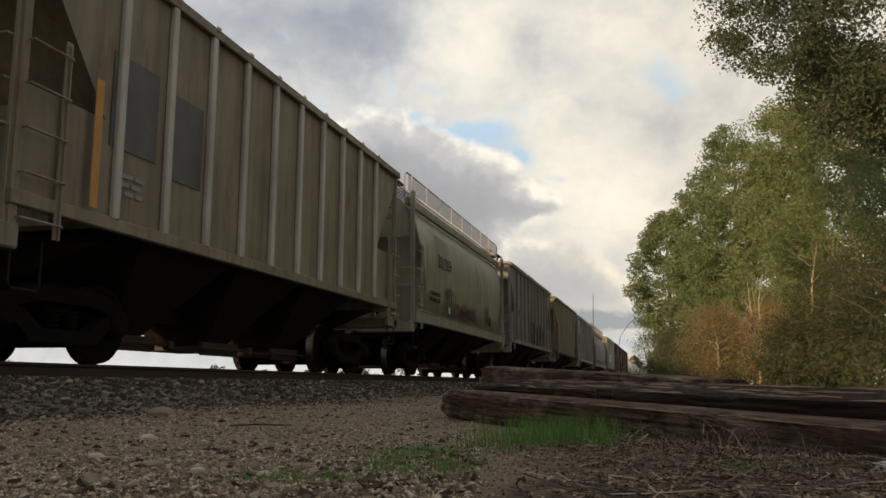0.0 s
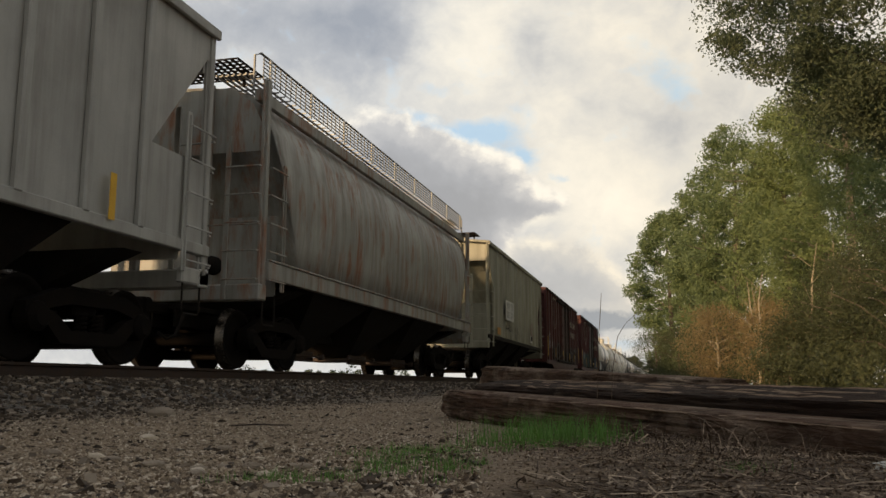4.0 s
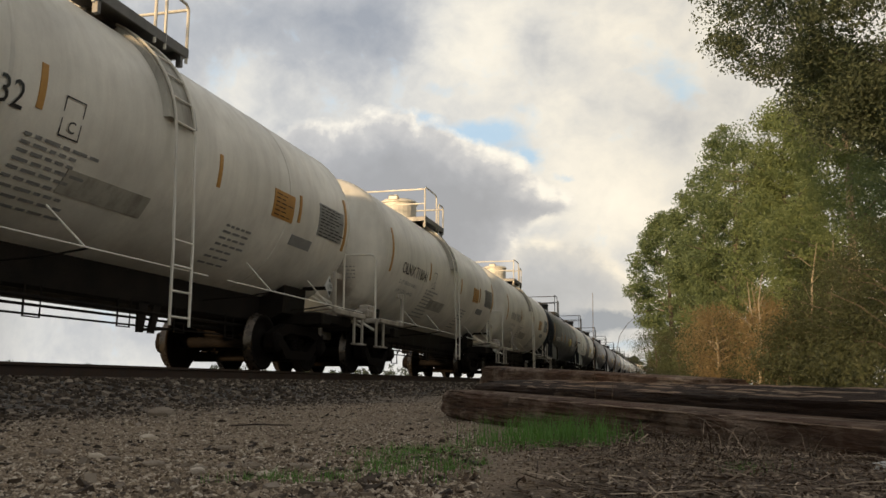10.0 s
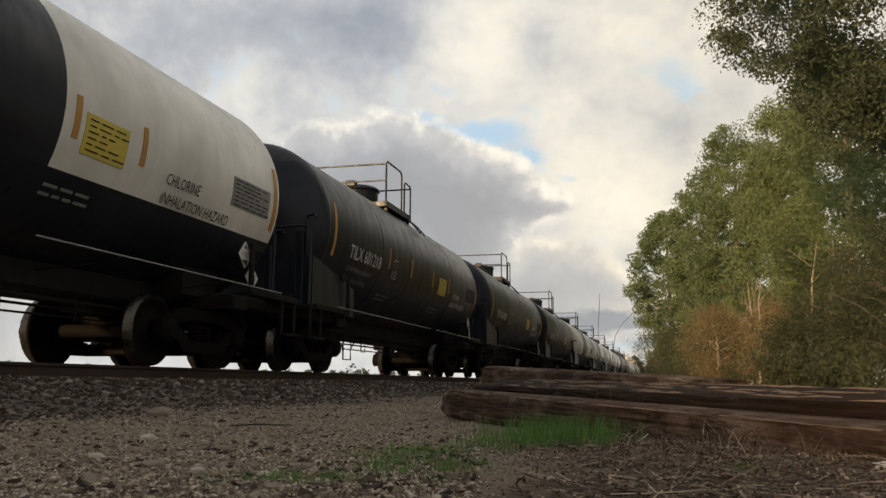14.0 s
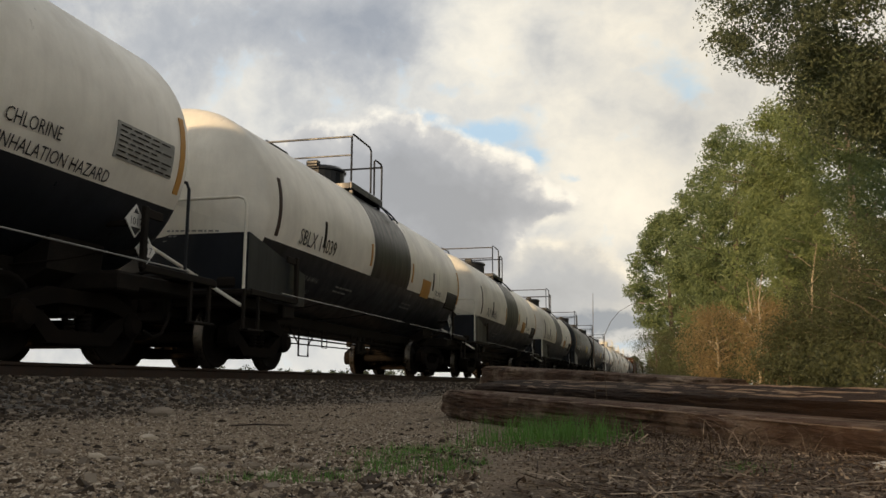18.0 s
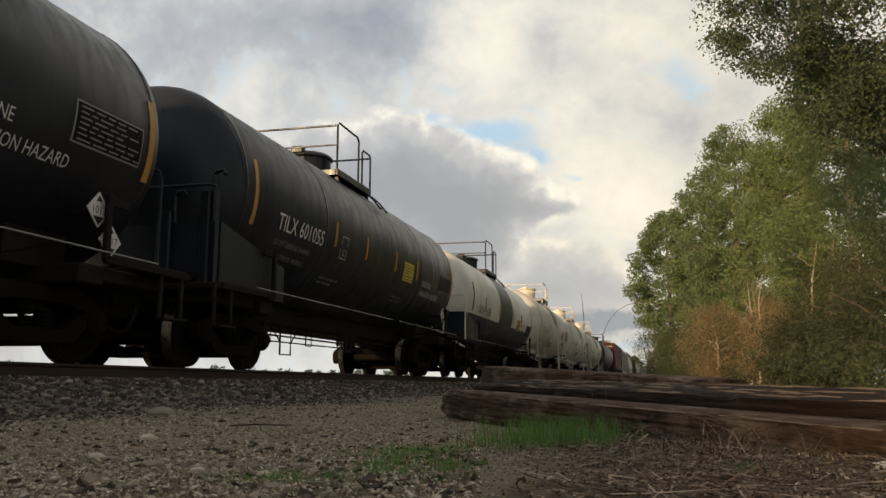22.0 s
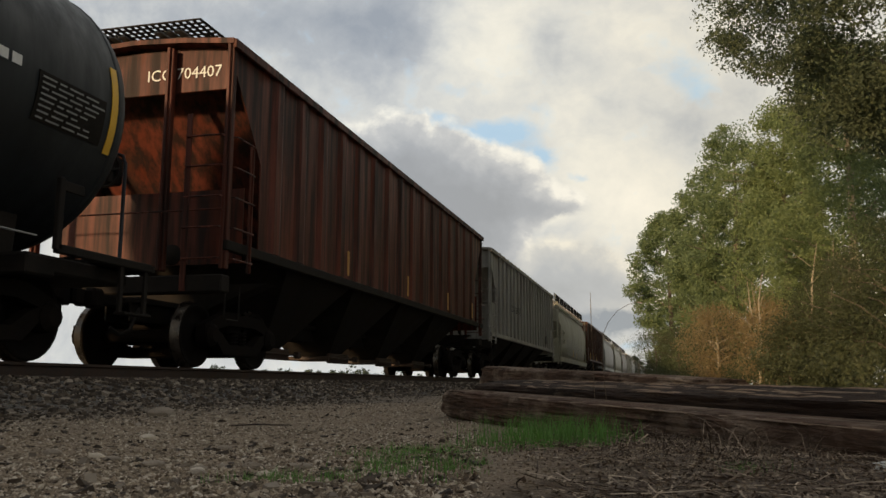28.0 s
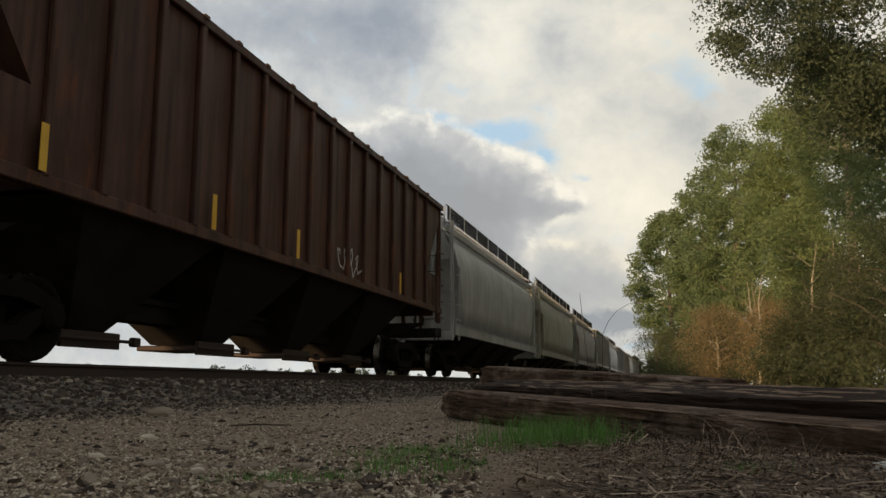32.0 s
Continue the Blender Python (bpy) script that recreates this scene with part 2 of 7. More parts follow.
# ---- track ----
def build_track():
    for side, y in ((-1, TRACK_Y - 0.755), (1, TRACK_Y + 0.755)):
        prof = [(-0.036, 0), (0.036, 0), (0.036, -0.030), (0.010, -0.045), (0.009, -0.135), (0.068, -0.155), (0.070, -0.170), (-0.070, -0.170), (-0.068, -0.155), (-0.009, -0.135), (-0.010, -0.045), (-0.036, -0.030)]
        g = Geo()
        n = len(prof)
        xs = [-600, -60, 0, 30, 60, 120, 300, 1500]
        vs = [(x, y + p, RAIL_Z + q) for x in xs for p, q in prof]
        fs = [(i * n + k, i * n + (k + 1) % n, (i + 1) * n + (k + 1) % n, (i + 1) * n + k) for i in range(len(xs) - 1) for k in range(n)]
        g.add(vs, fs + [tuple(range(n)), tuple(range((len(xs) - 1) * n, len(xs) * n))])
        thing("rail", g, M_RAIL, "rust-brown steel rail on a stone ballast bed", "rail", "rails of the track", "structure")
    tie = shared("track_tie", lambda g: g.box(-0.115, 0.115, -1.3, 1.3, -0.17, 0.0, 0.012))
    wood = simple("creosoted_oak", (0.03, 0.022, 0.016), (0.085, 0.06, 0.04), 3, 0.85, 0, 0.5, fine=40, stretch=(6, 0.6, 6))
    for i in range(90):
        x = -8 + i * 0.51
        thing("track_tie", tie, wood, "dark creosoted wooden tie bedded in ballast", "railway tie", "ties under the track", at=pose(x, TRACK_Y + 0.01 * math.sin(i * 7.0), RAIL_Z - 0.172, 0, 0, 0.6 * math.sin(i * 3.3)))
    plate = Geo()
    for i in range(90):
        x = -8 + i * 0.51
        for y in (TRACK_Y - 0.755, TRACK_Y + 0.755):
            plate.box(x - 0.09, x + 0.09, y - 0.17, y + 0.17, RAIL_Z - 0.175, RAIL_Z - 0.163, 0.003)
            for dy in (-0.09, 0.09):
                plate.box(x - 0.012, x + 0.012, y + dy - 0.012, y + dy + 0.012, RAIL_Z - 0.17, RAIL_Z - 0.135, 0.003)
    thing("tie_plates", plate, M_RAIL, "rusty steel tie plates and spikes holding the rails", "tie plates", kind="stuff")


build_track()


# ---- loose stone ----
def stones(name, count, xr, yr, smin, smax, mat, label, category, seed, sink=0.35, density=None, taper=None, flat=1.0, blocky=False):
    """Many broken stones in one sheet of stuff, following the ground."""
    rng = np.random.default_rng(seed)
    bm = bmesh.new()
    if blocky:
        bmesh.ops.create_cube(bm, size=1.35)
        bmesh.ops.triangulate(bm, faces=bm.faces)
    else:
        bmesh.ops.create_uvsphere(bm, u_segments=4, v_segments=2, radius=1.15)
    bv = np.array([v.co[:] for v in bm.verts])
    bf = np.array([[v.index for v in f.verts] for f in bm.faces])
    bm.free()
    if density:
        x, y = density(rng, count)
    else:
        x, y = rng.uniform(*xr, count), rng.uniform(*yr, count)
    s = smin + (smax - smin) * rng.random(count) ** 2.2
    if taper:
        s = s * taper(x, y)
    sc = s[:, None] * rng.uniform([0.75, 0.55, 0.4 * flat], [1.45, 1.0, 0.85 * flat], (count, 3))
    jag = 1 + 0.28 * rng.standard_normal((count, len(bv), 1))
    p = bv[None] * np.clip(jag, 0.55, 1.5) * sc[:, None, :]
    a, e = rng.uniform(0, 2 * np.pi, count), rng.normal(0, 0.35, count)
    ca, sa, ce, se = np.cos(a), np.sin(a), np.cos(e), np.sin(e)
    px, py, pz = p[..., 0], p[..., 1], p[..., 2]
    px, pz = px * ce[:, None] - pz * se[:, None], px * se[:, None] + pz * ce[:, None]
    px, py = px * ca[:, None] - py * sa[:, None], px * sa[:, None] + py * ca[:, None]
    z = ground_height(x, y) + sc[:, 2] * (1 - 2 * sink) * 0.8
    v = np.stack([px + x[:, None], py + y[:, None], pz + z[:, None]], -1).reshape(-1, 3)
    f = (bf[None] + (np.arange(count) * len(bv))[:, None, None]).reshape(-1, 3)
    me = bpy.data.meshes.new(name)
    me.from_pydata(v.tolist(), [], f.tolist())
    return thing(name, me, mat, label, category, kind="stuff")


def stone_material(name, c1, c2, c3):
    m, nt, b = material(name)
    isl = nt.nodes.new("ShaderNodeNewGeometry").outputs["Random Per Island"]
    co = nt.nodes.new("ShaderNodeTexCoord").outputs["Object"]
    col = ramp(nt, isl, [(0.0, c1), (0.30, tuple(0.75 * p + 0.25 * q for p, q in zip(c1, c2))), (0.68, c2), (0.98, c3)])
    g = noise_node(nt, co, 120, 4)
    col = mix_color(nt, math_node(nt, "MULTIPLY", g, 0.5), col, c1)
    nt.links.new(col, b.inputs["Base Color"])
    b.inputs["Roughness"].default_value = 0.9
    bump(nt, b, g, 0.5, 0.004)
    return m


M_BALLAST = stone_material("ballast_stone", (0.042, 0.031, 0.022), (0.118, 0.088, 0.061), (0.42, 0.35, 0.27))
M_PEBBLE = stone_material("path_pebbles", (0.11, 0.080, 0.053), (0.42, 0.325, 0.22), (0.80, 0.70, 0.56))
M_CHIP = stone_material("dark_bark_chips", (0.020, 0.013, 0.009), (0.060, 0.040, 0.026), (0.16, 0.11, 0.07))


def bed_spread(rng, n):
    x = 2.5 + 34 * rng.random(n) ** 1.5
    y = np.where(rng.random(n) < 0.72, rng.uniform(3.9, 6.35, n), 3.9 - np.abs(rng.normal(0, 0.85, n)))
    return x, np.maximum(y, 1.3 + 0.04 * x)


def far_bed_spread(rng, n):
    return rng.uniform(3, 60, n), rng.uniform(6.5, 9.6, n)


def path_spread(rng, n):
    d = 1.1 + 7 * rng.random(n) ** 1.8
    a = np.radians(56 - 44 * rng.random(n) ** 0.85 - (rng.random(n) < 0.05) * 14)
    return d * np.cos(a), np.minimum(d * np.sin(a), 4.4)


stones("ballast_stones", 36000, None, None, 0.010, 0.038, M_BALLAST, "grey crushed stone ballast heaped along the rails", "ballast", 3, 0.3, bed_spread, lambda x, y: 0.28 + 0.72 * smooth_step(2.2, 4.6, y), 0.85, True)
stones("ballast_stones", 5000, None, None, 0.02, 0.055, M_BALLAST, "grey crushed stone ballast between the rails", "ballast", 4, 0.3, far_bed_spread, None, 1.0, True)
stones("path_pebbles", 90000, None, None, 0.0009, 0.0062, M_PEBBLE, "scattered pebbles and gravel on a sandy path", "pebbles", 5, 0.42, path_spread)
stones("path_stones", 900, None, None, 0.005, 0.020, M_BALLAST, "loose flat stones strayed from the ballast onto the path", "stones", 6, 0.32, path_spread, None, 0.55, True)
stones("path_stones", 700, None, None, 0.004, 0.014, M_PEBBLE, "pale flat stones half sunk in the sandy path", "stones", 16, 0.38, path_spread, None, 0.6, True)
stones("bark_chips", 1700, None, None, 0.003, 0.013, M_CHIP, "dark bark chips and flat stone scraps on the path", "bark chips", 26, 0.3, path_spread, None, 0.4, True)


# ---- single stones lying on the path ----
def single_stone(x, y, r, stretch, mat, label, seed):
    rng = np.random.default_rng(seed)
    bm = bmesh.new()
    bmesh.ops.create_icosphere(bm, subdivisions=2, radius=1.0)
    for v in bm.verts:
        k = 1 + 0.10 * math.sin(3 * v.co.x + seed) + 0.08 * math.sin(4 * v.co.y - seed) + 0.06 * rng.standard_normal()
        v.co = Vector((v.co.x * stretch, v.co.y * 0.8, v.co.z * 0.62)) * (r * k)
    me = bpy.data.meshes.new("stone")
    bm.to_mesh(me)
    bm.free()
    thing("stone", me, mat, label, "stone", "loose stones on the path", at=pose(x, y, z_at(x, y) + r * 0.35, 0, 0, -60 + 25 * math.sin(seed * 2.0)))


for k, (x, y, r, st, pale) in enumerate(((1.73, 0.87, 0.013, 1.6, 0), (1.71, 0.93, 0.010, 1.2, 0), (1.64, 0.95, 0.012, 1.5, 0), (1.62, 0.94, 0.010, 1.5, 1), (1.69, 1.09, 0.014, 2.4, 0), (1.80, 1.27, 0.012, 2.0, 0), (1.87, 1.36, 0.014, 1.6, 1), (1.83, 0.76, 0.010, 1.0, 1), (1.70, 0.75, 0.013, 2.0, 0), (4.29, 2.73, 0.05, 1.5, 0), (1.55, 0.90, 0.012, 1.6, 0), (1.48, 0.72, 0.012, 1.5, 1), (1.95, 1.55, 0.016, 1.8, 0), (2.3, 1.25, 0.014, 1.6, 0), (2.6, 1.7, 0.018, 1.5, 1))):
    single_stone(x, y, r, st, M_PEBBLE if pale else M_BALLAST, "pale rounded stone on the sandy path" if pale else "dark broken stone on the sandy path", k + 3)
stick = Geo().tube([(0, 0, 0.008), (0.10, 0.02, 0.012), (0.2, 0.01, 0.009), (0.26, 0.02, 0.008)], [0.003, 0.004, 0.003, 0.002], 7)
thing("stick", stick, M_RAIL, "dark weathered stick lying on the gravel", "stick", at=pose(3.42, 1.83, z_at(3.42, 1.83), 0, 0, -62))


# ---- train: running gear shared by all cars ----
M_CARS = {
    "ribpale": painted("pale_dusty_rib_paint", (0.50, 0.48, 0.42), rust_at=0.72, dirt_amt=0.4),
    "grey": painted("weathered_grey_paint", (0.27, 0.262, 0.235)),
    "pale": painted("pale_cream_grey_paint", (0.44, 0.42, 0.35), rust_at=0.70),
    "tan": painted("rust_stained_tan_paint", (0.235, 0.195, 0.135), rust=(0.20, 0.105, 0.045), rust_at=0.58),
    "olive": painted("dull_olive_cream_paint", (0.31, 0.30, 0.22), rust_at=0.72, dirt_amt=0.4),
    "silver": painted("dull_light_grey_paint", (0.40, 0.40, 0.37), rust_at=0.73, dirt_amt=0.35),
    "rusttop": painted("grey_paint_streaked_with_rust", (0.30, 0.30, 0.27), rust=(0.26, 0.10, 0.04), rust_at=0.53),
    "maroon": painted("faded_maroon_paint", (0.090, 0.026, 0.024), dirt=(0.024, 0.015, 0.013), rust=(0.14, 0.05, 0.03), rust_at=0.63),
    "red": painted("sun_bleached_red_orange_paint", (0.13, 0.028, 0.012), dirt=(0.018, 0.011, 0.009), rust=(0.09, 0.032, 0.016), rust_at=0.60, dirt_amt=0.95, streaks=(0.38, 0.60)),
    "brown": painted("rusted_brown_paint", (0.085, 0.036, 0.022), dirt=(0.02, 0.014, 0.011), rust=(0.19, 0.07, 0.03), rust_at=0.57, dirt_amt=0.8),
    "white": painted("grimy_white_jacket_paint", (0.79, 0.76, 0.66), dirt=(0.33, 0.28, 0.21), rust=(0.30, 0.19, 0.10), rust_at=0.73, dirt_amt=0.20, rough=0.40, relief=0.10),
    "cleanwhite": painted("white_jacket_paint", (0.82, 0.79, 0.70), dirt=(0.40, 0.36, 0.29), rust_at=0.80, dirt_amt=0.16, rough=0.36, relief=0.08),
    "black": painted("black_tank_paint", (0.006, 0.009, 0.015), dirt=(0.011, 0.013, 0.016), rust=(0.02, 0.018, 0.015), rust_at=0.80, dirt_amt=0.3, rough=0.36, relief=0.08),
    "grimy": painted("grimy_white_end_works_paint", (0.46, 0.42, 0.35), dirt=(0.10, 0.075, 0.05), rust=(0.15, 0.08, 0.04), rust_at=0.60, dirt_amt=0.8),
    "teal": painted("faded_blue_black_paint", (0.008, 0.012, 0.015), dirt=(0.013, 0.014, 0.014), rust_at=0.8, dirt_amt=0.4, rough=0.5, relief=0.1),
}


def head_stain(mat):
    """A brown scorched-looking spill below the middle of the leading tank head."""
    nt = mat.node_tree
    b = nt.nodes["Principled BSDF"]
    old = b.inputs["Base Color"].links[0].from_socket
    co = nt.nodes.new("ShaderNodeTexCoord").outputs["Object"]
    sep = nt.nodes.new("ShaderNodeSeparateXYZ")
    nt.links.new(co, sep.inputs[0])
    wob = math_node(nt, "MULTIPLY", math_node(nt, "SUBTRACT", noise_node(nt, co, 3.0, 6, 0.65), 0.5), 0.55)
    across = math_node(nt, "DIVIDE", math_node(nt, "ADD", math_node(nt, "ADD", sep.outputs[1], 0.66), wob), 0.24)
    down = math_node(nt, "DIVIDE", math_node(nt, "ADD", math_node(nt, "SUBTRACT", sep.outputs[2], 1.78), wob), 0.52)
    d = math_node(nt, "ADD", math_node(nt, "MULTIPLY", across, across), math_node(nt, "MULTIPLY", down, down))
    spot = math_node(nt, "MULTIPLY", math_node(nt, "POWER", 2.718, math_node(nt, "MULTIPLY", d, -1.0)), math_node(nt, "LESS_THAN", sep.outputs[0], -5.9))
    nt.links.new(mix_color(nt, math_node(nt, "MULTIPLY", spot, 0.85), old, (0.075, 0.040, 0.022)), b.inputs["Base Color"])


head_stain(M_CARS["white"])
WHEEL_R = 0.457
WHEELSETS = {-1: [], 1: []}


def wheelset_mesh(g):
    for s in (-1, 1):
        y = s * 0.755
        i = -s
        prof = [(y - i * 0.065, 0.11), (y - i * 0.060, 0.17), (y - i * 0.01, 0.20), (y + i * 0.0, 0.36), (y - i * 0.065, 0.39), (y - i * 0.07, WHEEL_R - 0.008), (y + i * 0.045, WHEEL_R), (y + i * 0.055, WHEEL_R + 0.024), (y + i * 0.078, WHEEL_R + 0.022), (y + i * 0.082, 0.38), (y + i * 0.04, 0.35), (y + i * 0.04, 0.2), (y + i * 0.09, 0.16), (y + i * 0.1, 0.1)]
        g.lathe(prof, 28, "y")
    g.tube([(0, -1.08, 0), (0, -0.98, 0)], 0.085, 12)
    g.tube([(0, 0.98, 0), (0, 1.08, 0)], 0.085, 12)


def sideframe_mesh(g):
    # cast side frame: top chord, sloping legs, window over the springs, journal pedestals
    y0, y1 = -0.07, 0.07
    top = [(-1.06, 0.60), (-0.55, 0.78), (0.55, 0.78), (1.06, 0.60), (1.06, 0.44), (0.75, 0.40), (0.52, 0.20), (-0.52, 0.20), (-0.75, 0.40), (-1.06, 0.44)]
    inner = [(-0.72, 0.55), (-0.40, 0.62), (0.40, 0.62), (0.72, 0.55), (0.72, 0.54), (0.58, 0.49), (0.36, 0.34), (-0.36, 0.34), (-0.58, 0.49), (-0.72, 0.54)]
    n = len(top)
    vs = [(x, y0, z) for x, z in top] + [(x, y0, z) for x, z in inner] + [(x, y1, z) for x, z in top] + [(x, y1, z) for x, z in inner]
    fs = []
    for k in range(n):
        j = (k + 1) % n
        fs += [(k, j, n + j, n + k), (2 * n + k, 3 * n + k, 3 * n + j, 2 * n + j), (k, 2 * n + k, 2 * n + j, j), (n + k, n + j, 3 * n + j, 3 * n + k)]
    g.add(vs, fs)


def spring_mesh(g):
    pts = []
    for k in range(41):
        a = k / 40 * 5 * 2 * math.pi
        pts.append((0.06 * math.cos(a), 0.06 * math.sin(a), 0.30 + 0.24 * k / 40))
    g.tube(pts, 0.016, 5)


def bolster_mesh(g):
    g.box(-0.20, 0.20, -0.95, 0.95, 0.50, 0.74, 0.03)
    g.lathe([(0.74, 0.0), (0.74, 0.2), (0.78, 0.19), (0.78, 0.0)], 16, "z")
    for s in (-1, 1):
        g.box(s * 0.42 - 0.05, s * 0.42 + 0.05, -0.8, 0.8, 0.34, 0.46, 0.015)
        g.box(s * 0.40 - 0.06, s * 0.40 + 0.06, -0.86, -0.68, 0.28, 0.56, 0.01)
        g.box(s * 0.40 - 0.06, s * 0.40 + 0.06, 0.68, 0.86, 0.28, 0.56, 0.01)
        g.box(s * 0.30 - 0.05, s * 0.30 + 0.05, -0.2, 0.2, 0.22, 0.70, 0.02)
    g.box(-0.34, 0.34, -1.05, 1.05, 0.17, 0.30, 0.02)
    g.box(-0.62, 0.62, -0.55, 0.55, 0.56, 0.70, 0.03)
    g.tube([(-0.8, 0.12, 0.36), (0.8, 0.12, 0.36)], 0.03, 6)


for dull in ("black", "teal"):
    M_CARS[dull].node_tree.nodes["Principled BSDF"].inputs["Specular IOR Level"].default_value = 0.3
for dull in ("red", "brown", "maroon"):
    M_CARS[dull].node_tree.nodes["Principled BSDF"].inputs["Specular IOR Level"].default_value = 0.18
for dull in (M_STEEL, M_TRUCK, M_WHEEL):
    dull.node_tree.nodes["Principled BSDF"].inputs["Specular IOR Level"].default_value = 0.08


def truck(car, x):
    b = part("truck", shared("truck_bolster", bolster_mesh), M_TRUCK, car, "rusty, shade-darkened two-axle freight truck", (x, 0, 0))
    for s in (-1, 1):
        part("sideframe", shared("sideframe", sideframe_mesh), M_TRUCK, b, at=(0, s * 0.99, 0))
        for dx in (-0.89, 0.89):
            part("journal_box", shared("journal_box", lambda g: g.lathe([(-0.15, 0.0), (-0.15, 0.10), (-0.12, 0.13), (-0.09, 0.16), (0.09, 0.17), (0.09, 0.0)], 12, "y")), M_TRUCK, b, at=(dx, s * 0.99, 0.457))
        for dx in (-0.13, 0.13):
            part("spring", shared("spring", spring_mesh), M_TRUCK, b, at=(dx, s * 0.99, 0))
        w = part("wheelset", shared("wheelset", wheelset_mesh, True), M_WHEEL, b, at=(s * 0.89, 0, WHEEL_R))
        part_axle(w)
        WHEELSETS[s].append(w)


AXLE = shared("axle", lambda g: g.lathe([(-0.68, 0.0), (-0.68, 0.10), (-0.55, 0.095), (0, 0.085), (0.55, 0.095), (0.68, 0.10), (0.68, 0.0)], 14, "y"), True)


def part_axle(w):
    # the axle and the polished treads turn with the wheels and belong to their mesh
    me = w.data
    if len(me.materials) < 3:
        me.materials.append(M_AXLE)
        me.materials.append(M_TREAD)
        bm = bmesh.new()
        bm.from_mesh(me)
        off = len(bm.verts)
        bm.from_mesh(AXLE)
        bm.verts.ensure_lookup_table()
        for f in bm.faces:
            c = f.calc_center_median()
            r = math.hypot(c.x, c.z)
            if all(v.index >= off for v in f.verts):
                f.material_index = 1
            elif r > 0.44 and 0.69 < abs(c.y) < 0.82:
                f.material_index = 2
        bm.to_mesh(me)
        bm.free()
        me.shade_smooth()


def coupler_mesh(g):
    g.box(-0.45, 0.10, -0.07, 0.07, 0.80, 0.95, 0.02)
    g.box(-0.62, -0.40, -0.13, 0.06, 0.74, 1.00, 0.04)
    g.box(-0.72, -0.55, 0.02, 0.13, 0.76, 0.98, 0.03)


def hose_mesh(g):
    g.tube([(0, 0, 0), (-0.06, 0, -0.12), (-0.16, 0.02, -0.30), (-0.32, 0.06, -0.36), (-0.44, 0.12, -0.28)], 0.025, 7)


def running_gear(car, L, tc, stub=False, more=0.0, rear=0.0):
    """Centre sill, two trucks, couplers, hoses, brake gear. L: over the end sills."""
    h = L / 2
    if stub:
        for s in (-1, 1):
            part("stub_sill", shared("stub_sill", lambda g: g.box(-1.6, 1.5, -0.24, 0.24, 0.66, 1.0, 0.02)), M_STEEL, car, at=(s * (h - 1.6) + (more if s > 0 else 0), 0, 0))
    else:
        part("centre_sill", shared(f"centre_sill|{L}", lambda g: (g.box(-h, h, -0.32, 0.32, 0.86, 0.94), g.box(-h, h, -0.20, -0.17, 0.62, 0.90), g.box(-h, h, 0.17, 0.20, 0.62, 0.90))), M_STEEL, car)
    truck(car, -tc)
    truck(car, tc + more + rear)
    for s in (-1, 1):
        part("coupler", shared("coupler", coupler_mesh), M_TRUCK, car, "cast steel knuckle coupler", pose(s * (h + 0.05) + (more if s > 0 else 0), 0, 0, 0, 0, 0 if s < 0 else 180))
        part("air_hose", shared("air_hose", hose_mesh, True), M_STEEL, car, "black rubber air hose", pose(s * (h + 0.02) + (more if s > 0 else 0), s * 0.35, 0.78, 0, 0, 0 if s < 0 else 180))


def text_mesh(s, size, align="LEFT"):
    cu = bpy.data.curves.new("lettering", "FONT")
    cu.body, cu.size, cu.align_x, cu.resolution_u = s, size, align, 2
    tmp = bpy.data.objects.new("lettering", cu)
    scene.collection.objects.link(tmp)
    bpy.context.view_layer.update()
    me = bpy.data.meshes.new_from_object(tmp)
    bpy.data.objects.remove(tmp)
    bpy.data.curves.remove(cu)
    return me


ROUND_Z = (1.5, 2.0, 2.6, 3.1, 3.6, 3.95, 4.25)
ROUND_Y = (1.50, 1.555, 1.575, 1.555, 1.46, 1.30, 1.08)


def lettering(car, s, size, x, z, y, mat, name="lettering", label="", wrap=None, squeeze=1.0, curved=False):
    """Stencilled writing on the near side, flat or wrapped round a tank (axis height, radius)."""
    me = text_mesh(s, size)
    for v in me.vertices:
        u, w = v.co.x * squeeze, v.co.y
        if wrap:
            zc, r = wrap
            a = math.asin(max(-1, min(1, (z - zc) / r))) + w / r
            v.co = (x + u, -(r + 0.014) * math.cos(a), zc + (r + 0.014) * math.sin(a))
        else:
            v.co = (x + u, -float(np.interp(z + w, ROUND_Z, ROUND_Y)) - 0.02 if curved else y, z + w)
    me.materials.clear()
    return part(name, me, mat, car, label)


def end_lettering(car, s, size, y, z, x, mat):
    """Writing on the leading end."""
    me = text_mesh(s, size)
    for v in me.vertices:
        u, w = v.co.x, v.co.y
        v.co = (x, y - u, z + w)
    me.materials.clear()
    return part("lettering", me, mat, car)


